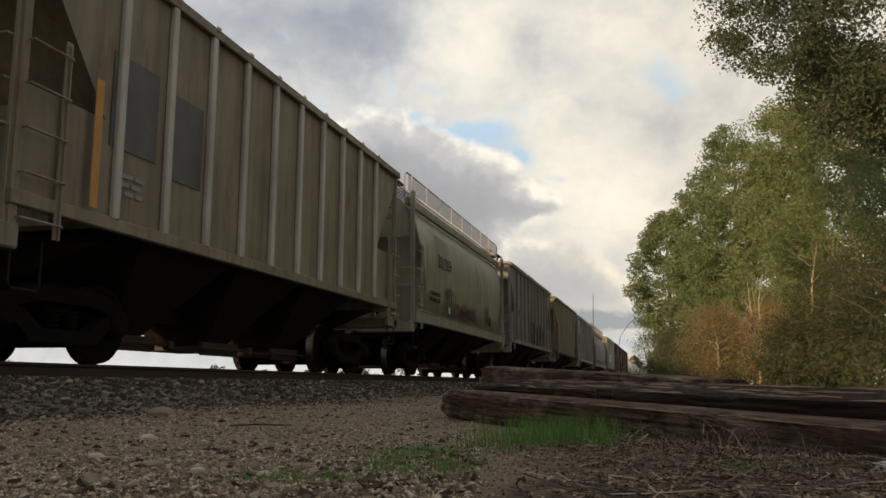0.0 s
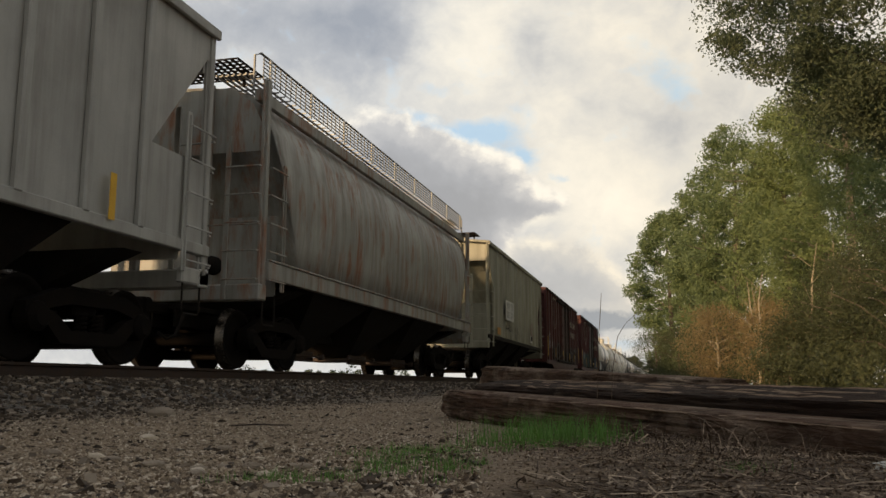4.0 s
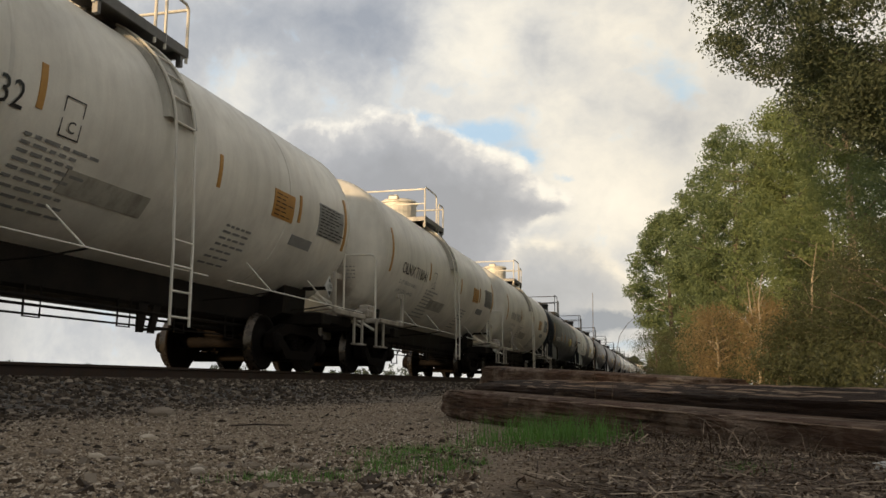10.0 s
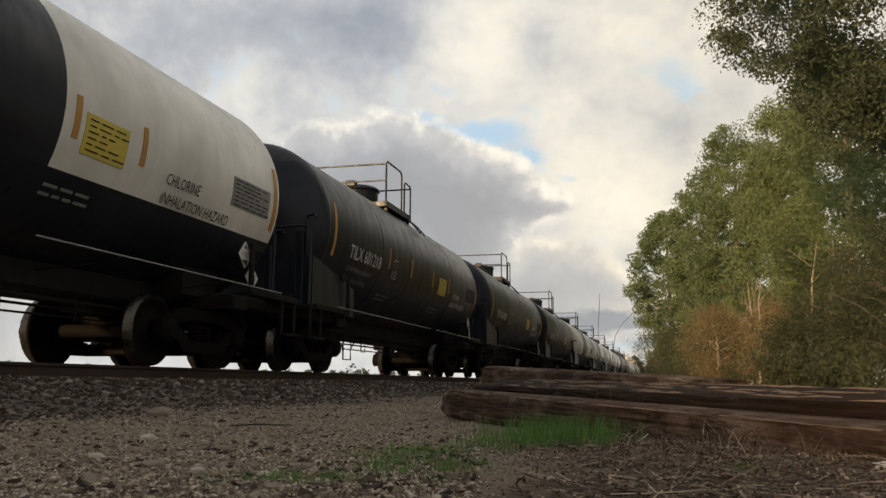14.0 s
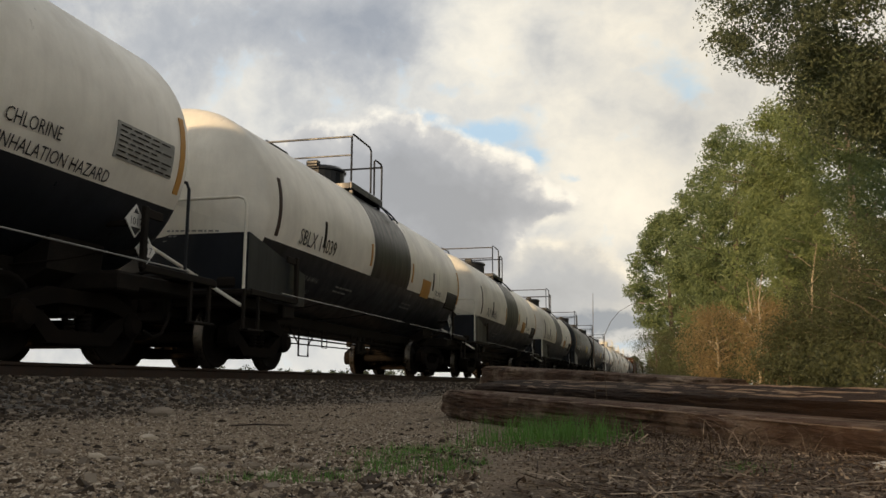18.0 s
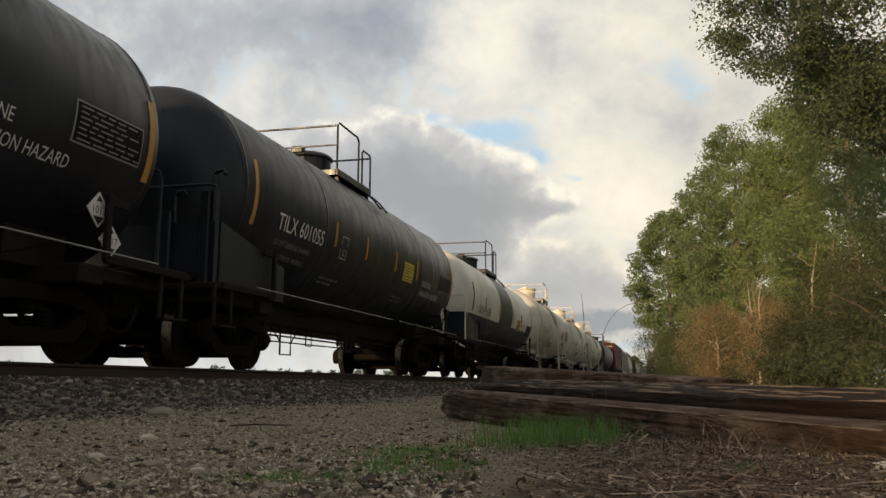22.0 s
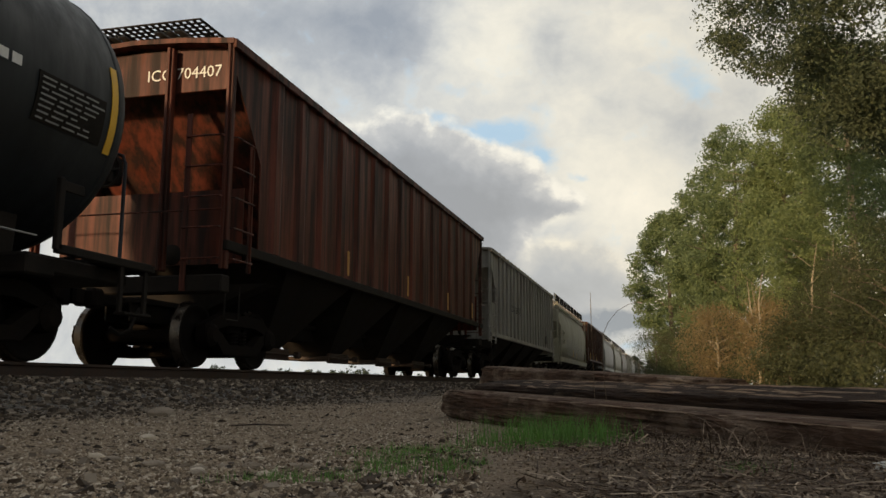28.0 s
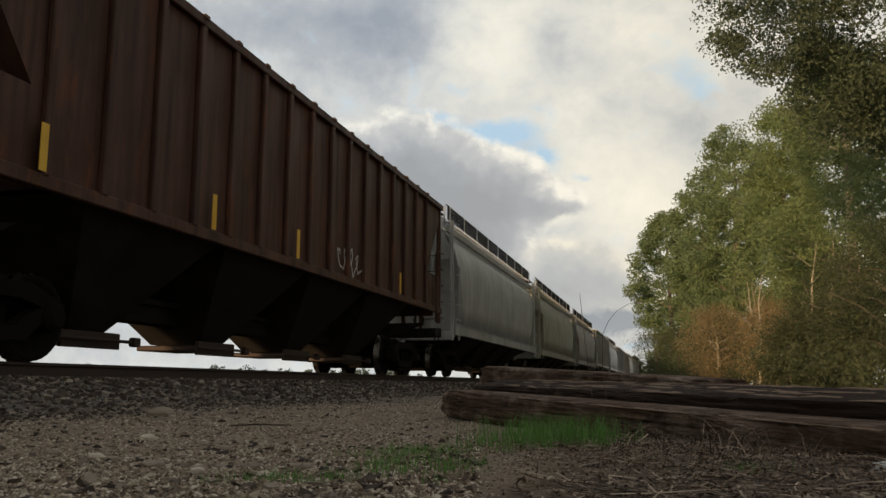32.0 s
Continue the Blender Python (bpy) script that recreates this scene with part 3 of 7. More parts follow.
def patch(car, name, x0, x1, z0, z1, y, mat, wrap=None, label="", n=6, lift=0.010):
    """A thin sheet or painted panel on the near side."""
    g = Geo()
    vs, fs = [], []
    for k in range(n + 1):
        z = z0 + (z1 - z0) * k / n
        for x in (x0, x1):
            if wrap:
                zc, r = wrap
                a0, a1 = math.asin(max(-1, min(1, (z0 - zc) / r))), math.asin(max(-1, min(1, (z1 - zc) / r)))
                a = a0 + (a1 - a0) * k / n
                for rr in (r + 0.001, r + lift):
                    vs.append((x, -rr * math.cos(a), zc + rr * math.sin(a)))
            else:
                vs += [(x, y + lift - 0.001, z), (x, y, z)]
    for k in range(n):
        o = k * 4
        fs += [(o + 1, o + 3, o + 7, o + 5), (o, o + 4, o + 6, o + 2), (o, o + 1, o + 5, o + 4), (o + 2, o + 6, o + 7, o + 3)]
    fs += [(0, 2, 3, 1), (n * 4, n * 4 + 1, n * 4 + 3, n * 4 + 2)]
    g.add(vs, fs)
    return part(name, g, mat, car, label)


def print_rows(car, x, z, rows, w, mat, y=0, wrap=None, size=0.05, gap=0.095):
    """Unreadable small print as short bars."""
    g = Geo()
    rng = random.Random(int(abs(x * 100) + abs(z * 37)))
    for k in range(rows):
        zz, u = z - k * gap, 0.0
        ww = w * rng.uniform(0.6, 1.0)
        while u < ww:
            d = rng.uniform(0.08, 0.22)
            if wrap:
                zc, r = wrap
                a = math.asin(max(-1, min(1, (zz - zc) / r)))
                b = a + size / r
                rr = r + 0.012
                vs = [(x + u, -rr * math.cos(a), zc + rr * math.sin(a)), (x + u + d, -rr * math.cos(a), zc + rr * math.sin(a)), (x + u + d, -rr * math.cos(b), zc + rr * math.sin(b)), (x + u, -rr * math.cos(b), zc + rr * math.sin(b))]
            else:
                vs = [(x + u, y, zz), (x + u + d, y, zz), (x + u + d, y, zz + size), (x + u, y, zz + size)]
            g.add(vs, [(0, 1, 2, 3)])
            u += d + 0.045
    return part("small_print", g, mat, car)


def scribble(car, x0, x1, z0, z1, y, mat, seed, loops=7, w=0.014, label="spray-painted scrawl"):
    """Spray-can line work, flat strokes on the side."""
    rng = random.Random(seed)
    g = Geo()
    n = loops * 12
    step = (x1 - x0) / loops
    amp, ph = [rng.uniform(0.5, 1) for _ in range(loops + 1)], [rng.uniform(-0.6, 0.6) for _ in range(loops + 1)]
    pts = []
    for k in range(n + 1):
        u = k / n * loops
        i = min(int(u), loops - 1)
        a = 2 * math.pi * (u + ph[i] * 0.2)
        zz = 0.5 + 0.48 * amp[i] * math.sin(a) + 0.08 * math.sin(3.1 * a + i)
        xx = x0 + step * (u + 0.32 * math.cos(a + ph[i]) + 0.1 * math.sin(2 * a))
        pts.append(Vector((xx, y, z0 + (z1 - z0) * min(1, max(0, zz)))))
    for p, q in zip(pts, pts[1:]):
        d = (q - p)
        if d.length < 1e-4:
            continue
        nrm = Vector((-d.z, 0, d.x)).normalized() * w
        e = d.normalized() * w * 0.6
        g.add([p - e - nrm, q + e - nrm, q + e + nrm, p - e + nrm], [(0, 1, 2, 3)])
    return part("graffiti", g, mat, car, label)


def tagged_paint(name, zones):
    """Faded maroon paint oversprayed with tangled graffiti. zones: (from, to, height, colours) along the side."""
    m = painted(name, (0.090, 0.026, 0.024), dirt=(0.024, 0.015, 0.013), rust=(0.14, 0.05, 0.03), rust_at=0.63)
    nt = m.node_tree
    b = nt.nodes["Principled BSDF"]
    b.inputs["Specular IOR Level"].default_value = 0.18
    col = b.inputs["Base Color"].links[0].from_socket
    v = coords(nt)
    sep = nt.nodes.new("ShaderNodeSeparateXYZ")
    nt.links.new(nt.nodes.new("ShaderNodeTexCoord").outputs["Object"], sep.inputs[0])
    shape, line = noise_node(nt, v, 1.0, 2.5, 0.45, 0.9), noise_node(nt, v, 0.72, 1.5, 0.4, 1.1)
    ragged = math_node(nt, "SUBTRACT", noise_node(nt, v, 1.3, 4, 0.6), 0.5)
    fade = ramp(nt, noise_node(nt, v, 3.0, 6, 0.65), [(0.34, 0.55), (0.62, 1.0)])
    x = math_node(nt, "ADD", sep.outputs[0], math_node(nt, "MULTIPLY", ragged, 1.2))
    z = math_node(nt, "ADD", sep.outputs[2], math_node(nt, "MULTIPLY", ragged, 1.6))
    edge = math_node(nt, "LESS_THAN", math_node(nt, "ABSOLUTE", math_node(nt, "SUBTRACT", line, 0.5)), 0.008)
    rim = math_node(nt, "LESS_THAN", math_node(nt, "ABSOLUTE", math_node(nt, "SUBTRACT", line, 0.47)), 0.007)
    for x0, x1, top, colours in zones:
        fill = ramp(nt, shape, [(0.33 + 0.34 * k / len(colours), c) for k, c in enumerate(colours)])
        fill.node.color_ramp.interpolation = "CONSTANT"
        fill = mix_color(nt, math_node(nt, "MULTIPLY", edge, 0.75), fill, (0.24, 0.24, 0.215))
        fill = mix_color(nt, rim, fill, (0.014, 0.012, 0.011))
        inside = math_node(nt, "MULTIPLY", math_node(nt, "GREATER_THAN", x, x0), math_node(nt, "LESS_THAN", x, x1))
        inside = math_node(nt, "MULTIPLY", math_node(nt, "MULTIPLY", inside, math_node(nt, "LESS_THAN", z, top)), fade)
        col = mix_color(nt, inside, col, fill)
    nt.links.new(col, b.inputs["Base Color"])
    return m


GLYPHS = {
    "zig": [[(0.12, 0.0), (0.12, 1.0), (0.86, 0.04), (0.86, 1.0)]],
    "tent": [[(0.0, 0.0), (0.42, 1.0), (0.86, 0.0)], [(0.2, 0.38), (0.66, 0.38)]],
    "flag": [[(0.12, 0.0), (0.12, 0.96), (0.7, 0.96), (0.84, 0.72), (0.66, 0.46), (0.14, 0.44)]],
    "bow": [[(0.12, 0.0), (0.12, 0.98), (0.58, 0.94), (0.86, 0.62), (0.82, 0.28), (0.5, 0.03), (0.12, 0.0)]],
    "ring": [[(0.5 + 0.38 * math.cos(2 * math.pi * i / 12), 0.5 + 0.48 * math.sin(2 * math.pi * i / 12)) for i in range(13)]],
    "shield": [[(0.5, 1.0), (0.12, 1.05), (0.0, 0.8), (0.06, 0.4), (0.22, 0.15), (0.5, 0.0), (0.78, 0.15), (0.94, 0.4), (1.0, 0.8), (0.88, 1.05), (0.5, 1.0)]],
    "hook": [[(0.05, 0.95), (0.55, 0.98), (0.55, 0.2), (0.1, 0.04)]],
    "bar": [[(0.5, 0.02), (0.46, 1.0)]],
    "arch": [[(0.1, 0.0), (0.06, 0.5), (0.22, 0.9), (0.5, 1.0), (0.78, 0.9), (0.94, 0.5), (0.86, 0.0)], [(0.35, 0.1), (0.38, 0.7), (0.5, 0.8), (0.58, 0.68), (0.6, 0.05)]],
    "drip": [[(0.1, 0.9), (0.3, 0.95), (0.32, 0.1), (0.42, 0.6), (0.55, 0.95), (0.62, 0.05)], [(0.8, 0.95), (0.76, 0.2), (0.95, 0.1)]],
    "cup": [[(0.04, 1.0), (0.2, 0.35), (0.5, 0.1), (0.8, 0.35), (0.96, 1.0)]],
}


def rounded_line(pts):
    """Cuts the corners of a line twice."""
    for _ in range(2):
        new_pts = [pts[0]]
        for (ax, az), (bx, bz) in zip(pts, pts[1:]):
            new_pts += [(ax * 0.75 + bx * 0.25, az * 0.75 + bz * 0.25), (ax * 0.25 + bx * 0.75, az * 0.25 + bz * 0.75)]
        pts = new_pts + [pts[-1]]
    return pts


def ribbon(g, pts, w, y):
    """A flat brush stroke with round joints."""
    pts = [Vector((px, y, pz)) for px, pz in pts]
    for p, q in zip(pts, pts[1:]):
        nrm = Vector((-(q - p).z, 0, (q - p).x)).normalized() * w
        g.add([p - nrm, q - nrm, q + nrm, p + nrm], [(0, 1, 2, 3)])
    for k, p in enumerate(pts):
        yy = y - 0.0002 * (k % 2 + 1)
        g.add([(p.x + w * math.cos(math.pi * i / 5), yy, p.z + w * math.sin(math.pi * i / 5)) for i in range(10)], [tuple(range(10))])


def sprayed(car, glyphs, x, z, w, h, y, layers, label="sprayed block letters", lean=0.0, soft=False):
    """Sprayed letter shapes, each in layers of (pen, material) from the wall outwards."""
    for k, name in enumerate(glyphs):
        for j, (pen, mat) in enumerate(layers):
            g = Geo()
            for line in GLYPHS[name]:
                line = rounded_line(line) if soft else line
                ribbon(g, [(x + w * (k + px) + lean * pz, z + h * pz + 0.04 * math.sin(2.3 * k)) for px, pz in line], pen, y - 0.003 * j - 0.0006 * k)
            part("graffiti", g, mat, car, label if j == 0 else "")


def ladder(car, x, y, z0, z1, mat, n, width=0.42, axis="x", name="ladder"):
    """Two stiles with rungs; rungs are parts of the ladder."""
    ax = axis == "x"
    st = part(name, shared(f"{name}|{z0}|{z1}|{width}|{axis}", lambda g: [g.box(*((s * width / 2 - 0.022, s * width / 2 + 0.022, -0.008, 0.008) if ax else (-0.008, 0.008, s * width / 2 - 0.022, s * width / 2 + 0.022)), z0, z1, 0.003) for s in (-1, 1)]), mat, car, at=(x, y, 0))
    rm = shared(f"rung|{width}|{axis}", lambda g: g.tube([(-width / 2, -0.03, 0), (width / 2, -0.03, 0)] if ax else [(-0.03, -width / 2, 0), (-0.03, width / 2, 0)], 0.011, 6))
    for k in range(n):
        part("rung", rm, mat, st, at=(0, 0, z0 + (z1 - z0) * (k + 0.6) / n))
    return st


def stirrup(car, x, y, mat):
    part("step", shared("step", lambda g: g.tube([(-0.2, 0, 0.25), (-0.2, 0, -0.18), (-0.17, 0, -0.22), (0.17, 0, -0.22), (0.2, 0, -0.18), (0.2, 0, 0.25)], 0.014, 6)), mat, car, "bent steel sill step", (x, y, 0.85))


# ---- covered hopper with ribbed flat sides ----
def ribbed_hopper(car, L, mat, bays=3, ribs=12, top=4.42, bottom=1.48, smooth_sides=False, rib_mat=None):
    h, W = L / 2, 1.52
    key = f"{L}|{top}|{bottom}|{smooth_sides}"

    def sides(g):
        low_end = [(-h + 1.05, bottom), (-h + 1.05, 2.95)] if smooth_sides else [(-h + 0.05, bottom), (-h + 0.05, 2.55), (-h + 1.35, 2.55)]
        up_end = [(-h + 0.22, top - 0.45), (-h + 0.05, top - 0.45), (-h + 0.05, top)]
        half = low_end + up_end
        out = half + [(-x, z) for x, z in half[::-1]]
        g.sheet([(x, 0, z) for x, z in out], 0.02, (0, 1, 0))
    side = shared(f"side_sheet|{key}", sides)
    slope = shared(f"slope_sheet|{key}", lambda g: g.sheet([(h - 0.25, -W + 0.03, top - 0.02), (h - 0.25, W - 0.03, top - 0.02), (h - 2.3, W - 0.03, bottom + 0.1), (h - 2.3, -W + 0.03, bottom + 0.1)], 0.02, (-1, 0, 0)))
    low = shared(f"end_plate|{key}", lambda g: g.sheet([(h - 0.62, -W + 0.03, bottom - 0.2), (h - 0.62, W - 0.03, bottom - 0.2), (h - 0.62, W - 0.03, 2.52), (h - 0.62, -W + 0.03, 2.52)], 0.02, (-1, 0, 0)))
    cap = shared(f"end_cap|{key}", lambda g: g.box(h - 0.26, h - 0.22, -W + 0.03, W - 0.03, top - 0.64, top + 0.02, 0.008))
    for s in (-1, 1):
        turn = 90 - 90 * s
        part("side_sheet", side, mat, car, at=pose(0, s * W, 0, 0, 0, 0 if s < 0 else 180))
        part("slope_sheet", slope, mat, car, at=pose(0, 0, 0, 0, 0, turn))
        part("end_plate", low, mat, car, at=pose(0, 0, 0, 0, 0, turn))
        part("end_cap", cap, mat, car, at=pose(0, 0, 0, 0, 0, turn))

    def roof(g):
        prof = [(-1.56, top - 0.06), (-1.56, top + 0.02), (-0.8, top + 0.09), (0, top + 0.13), (0.8, top + 0.09), (1.56, top + 0.02), (1.56, top - 0.06), (0.8, top + 0.02), (0, top + 0.06), (-0.8, top + 0.02)]
        a, b = -h + 0.02, h - 0.02
        n = len(prof)
        g.add([(a, y, z) for y, z in prof] + [(b, y, z) for y, z in prof], [(i, (i + 1) % n, n + (i + 1) % n, n + i) for i in range(n)] + [tuple(range(n)), tuple(range(n, 2 * n))])
    part("roof", shared(f"hopper_roof|{key}", roof), mat, car)
    part("running_board", shared(f"hopper_walk|{key}", lambda g: [g.box(-h + 0.1, h - 0.1, y - 0.06, y + 0.06, top + 0.24, top + 0.27, 0.004) for y in (-0.62, -0.46, -0.30, 0.30, 0.46, 0.62)] + [g.box(x - 0.02, x + 0.02, -0.7, 0.7, top + 0.05, top + 0.24, 0.004) for x in np.arange(-h + 0.3, h - 0.2, 1.2)]), M_WALKWAY, car, "steel grating running board")
    for k in range(5):
        x = -h + L * (k + 0.5) / 5
        part("hatch_cover", shared("hatch_cover", lambda g: (g.box(-0.9, 0.9, -0.25, 0.25, 0.0, 0.12, 0.03), g.box(-0.04, 0.04, -0.32, 0.32, 0.08, 0.15, 0.01))), mat, car, at=(x, 0, top + 0.12))
    part("top_chord", shared(f"top_chord|{key}", lambda g: g.box(-h + 0.03, h - 0.03, -1.605, -1.545, top - 0.12, top + 0.01, 0.008)), mat, car)
    if not smooth_sides:
        rib = shared(f"rib|{top}|{bottom}", lambda g: (g.box(-0.055, 0.055, -0.075, 0.0, bottom + 0.02, top - 0.03, 0.015), g.box(-0.06, 0.06, -0.10, 0.0, top - 0.03, top + 0.035, 0.01)))
    else:
        rib = shared(f"pressed_rib|{top}|{bottom}", lambda g: g.add([(-0.22, 0, bottom + 0.05), (-0.09, -0.05, bottom + 0.05), (0.09, -0.05, bottom + 0.05), (0.22, 0, bottom + 0.05), (-0.22, 0, top - 0.12), (-0.09, -0.05, top - 0.12), (0.09, -0.05, top - 0.12), (0.22, 0, top - 0.12)], [(0, 1, 5, 4), (1, 2, 6, 5), (2, 3, 7, 6), (0, 3, 2, 1), (4, 5, 6, 7)]))
    for k in range(ribs):
        x = -h + 1.55 + (L - 3.1) * k / (ribs - 1)
        part("rib", rib, rib_mat or mat, car, at=(x, -W, 0))
        if k % 2 == 0:
            part("rib", rib, mat, car, at=pose(x, W, 0, 0, 0, 180))
    # Long cars' end sills take near-black steel, their shade painted in as colour.
    end_sill_mat = M_STEEL if L > 14 else mat
    part("side_sill", shared(f"side_sill|{key}", lambda g: g.box(-h + 0.05, h - 0.05, -1.58, -1.48, bottom - 0.10, bottom + 0.04, 0.012)), mat if not smooth_sides else M_STEEL, car)
    end_gear(car, L, mat, top, bottom, end_sill_mat)
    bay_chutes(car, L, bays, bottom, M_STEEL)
    running_gear(car, L, h - 1.55)


def end_gear(car, L, mat, top, bottom, end_sill_mat=None):
    """Corner posts, end ladders, platforms, steps and brake gear at both ends."""
    h = L / 2
    post = shared(f"corner_post|{top}|{bottom}", lambda g: (g.box(-0.05, 0.05, -0.05, 0.05, bottom - 0.35, top - 0.02, 0.01), g.box(-0.09, 0.09, -0.012, 0.03, bottom - 0.35, top - 0.02, 0.004)))
    for s in (-1, 1):
        for y in (-1.5, -0.55, 1.5):
            part("corner_post", post, mat, car, at=(s * (h - 0.12), y, 0))
        side_ladder = part("ladder", shared(f"ladder_stile|{bottom}", lambda g: (g.box(-0.045, 0.045, -0.012, 0.012, bottom - 0.35, 3.12, 0.004), g.box(-0.012, 0.012, -0.04, 0.012, bottom - 0.35, 3.08, 0.004))), mat, car, "side ladder beside the corner post", (s * (h - 0.66), -1.575, 0))
        end_ladder = part("ladder", shared(f"end_stile|{bottom}", lambda g: g.box(-0.012, 0.012, -0.04, 0.04, 1.0, 3.45, 0.004)), mat, car, "end ladder beside the corner post", (s * (h + 0.03), -0.98, 0))
        for k in range(5):
            part("rung", shared("side_rung", lambda g: g.tube([(-0.28, 0, 0), (-0.28, -0.055, 0), (0.28, -0.055, 0), (0.28, 0, 0)], 0.013, 6)), mat, side_ladder, at=(s * 0.27, 0, bottom - 0.22 + 0.42 * k))
            part("rung", shared("end_rung", lambda g: g.tube([(0, -0.27, 0), (-0.05, -0.27, 0), (-0.05, 0.27, 0), (0, 0.27, 0)], 0.013, 6)), mat, end_ladder, at=pose(0, -0.26, bottom - 0.22 + 0.42 * k, 0, 0, 0 if s < 0 else 180))
        part("roof_grating", shared(f"roof_grating|{top}", lambda g: [g.box(-0.42, 0.42, y - 0.012, y + 0.012, top + 0.26, top + 0.295, 0.003) for y in np.arange(-1.1, 1.11, 0.11)] + [g.box(x - 0.01, x + 0.01, -1.12, 1.12, top + 0.265, top + 0.29, 0.003) for x in np.arange(-0.42, 0.43, 0.12)] + [g.box(-0.02, 0.02, y - 0.02, y + 0.02, top - 0.02, top + 0.27, 0.003) for y in (-1.0, 1.0)]), M_STEEL, car, "open grating across the roof end", (s * (h - 0.30), 0, 0))
        part("end_sill", shared(f"end_sill|{bottom}", lambda g: (g.box(-0.12, 0.12, -1.55, 1.55, 0.98, 1.22, 0.02), g.box(-0.5, 0.12, -1.55, -1.45, 1.0, 1.2, 0.02))), end_sill_mat or mat, car, at=pose(s * (h - 0.10), 0, 0, 0, 0, 0 if s > 0 else 180))
        stirrup(car, s * (h - 0.35), -1.52, M_STEEL)
        part("grab_iron", shared("grab_iron", lambda g: g.tube([(0, -1.5, 0), (-0.06, -1.5, 0), (-0.06, 1.5, 0), (0, 1.5, 0)], 0.012, 6)), mat, car, at=(s * (h - 0.05), 0, 2.1))
        part("body_bolster", shared("body_bolster", lambda g: g.add([(-0.18, -1.5, 1.25), (0.18, -1.5, 1.25), (0.18, 1.5, 1.25), (-0.18, 1.5, 1.25), (-0.18, -0.4, 0.82), (0.18, -0.4, 0.82), (0.18, 0.4, 0.82), (-0.18, 0.4, 0.82)], [(0, 1, 2, 3), (7, 6, 5, 4), (0, 4, 5, 1), (2, 6, 7, 3), (1, 5, 6, 2), (0, 3, 7, 4)])), M_STEEL, car, at=(s * (h - 1.55), 0, 0))
    part("hand_brake", shared("hand_brake", lambda g: (g.lathe([(-0.02, 0.24), (0.0, 0.27), (0.02, 0.24), (0.0, 0.22), (-0.02, 0.24)], 20, "x"), g.box(-0.015, 0.015, -0.24, 0.24, -0.02, 0.02), g.box(-0.015, 0.015, -0.02, 0.02, -0.24, 0.24), g.box(0.02, 0.22, -0.14, 0.14, -0.2, 0.2, 0.03))), M_STEEL, car, "hand brake wheel", (-h + 0.02, 0.35, 2.75))
    part("brake_cylinder", shared("brake_cylinder", lambda g: g.lathe([(-0.3, 0), (-0.3, 0.15), (0.3, 0.15), (0.34, 0.05), (0.7, 0.04), (0.7, 0)], 14, "x"), True), M_STEEL, car, "air brake cylinder", (-h + 0.9, -0.4, 1.6))


def bay_chutes(car, L, bays, bottom, mat):
    h = L / 2
    span = L - 4.6
    w = span / bays

    def chute(g):
        a, b, c = w / 2 - 0.02, 0.30, 0.42
        g.add([(-a, -1.45, bottom + 0.05), (a, -1.45, bottom + 0.05), (a, 1.45, bottom + 0.05), (-a, 1.45, bottom + 0.05), (-b, -c, 0.36), (b, -c, 0.36), (b, c, 0.36), (-b, c, 0.36)], [(0, 1, 2, 3), (7, 6, 5, 4), (0, 4, 5, 1), (2, 6, 7, 3), (1, 5, 6, 2), (0, 3, 7, 4)])
    for k in range(bays):
        x = -span / 2 + w * (k + 0.5)
        # Chute steel is darkened to hold the shade under the car.
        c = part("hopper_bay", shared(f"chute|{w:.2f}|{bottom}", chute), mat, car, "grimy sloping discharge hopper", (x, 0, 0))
        part("outlet_gate", shared("outlet_gate", lambda g: (g.box(-0.55, 0.55, -0.50, 0.50, 0.26, 0.34, 0.015), g.box(-0.55, 0.55, -0.54, -0.48, 0.20, 0.40, 0.01), g.tube([(-0.7, -0.62, 0.30), (0.75, -0.62, 0.30)], 0.022, 7), g.box(0.68, 0.80, -0.68, -0.56, 0.24, 0.36, 0.02))), M_RAIL, c, "outlet gate with operating shaft")


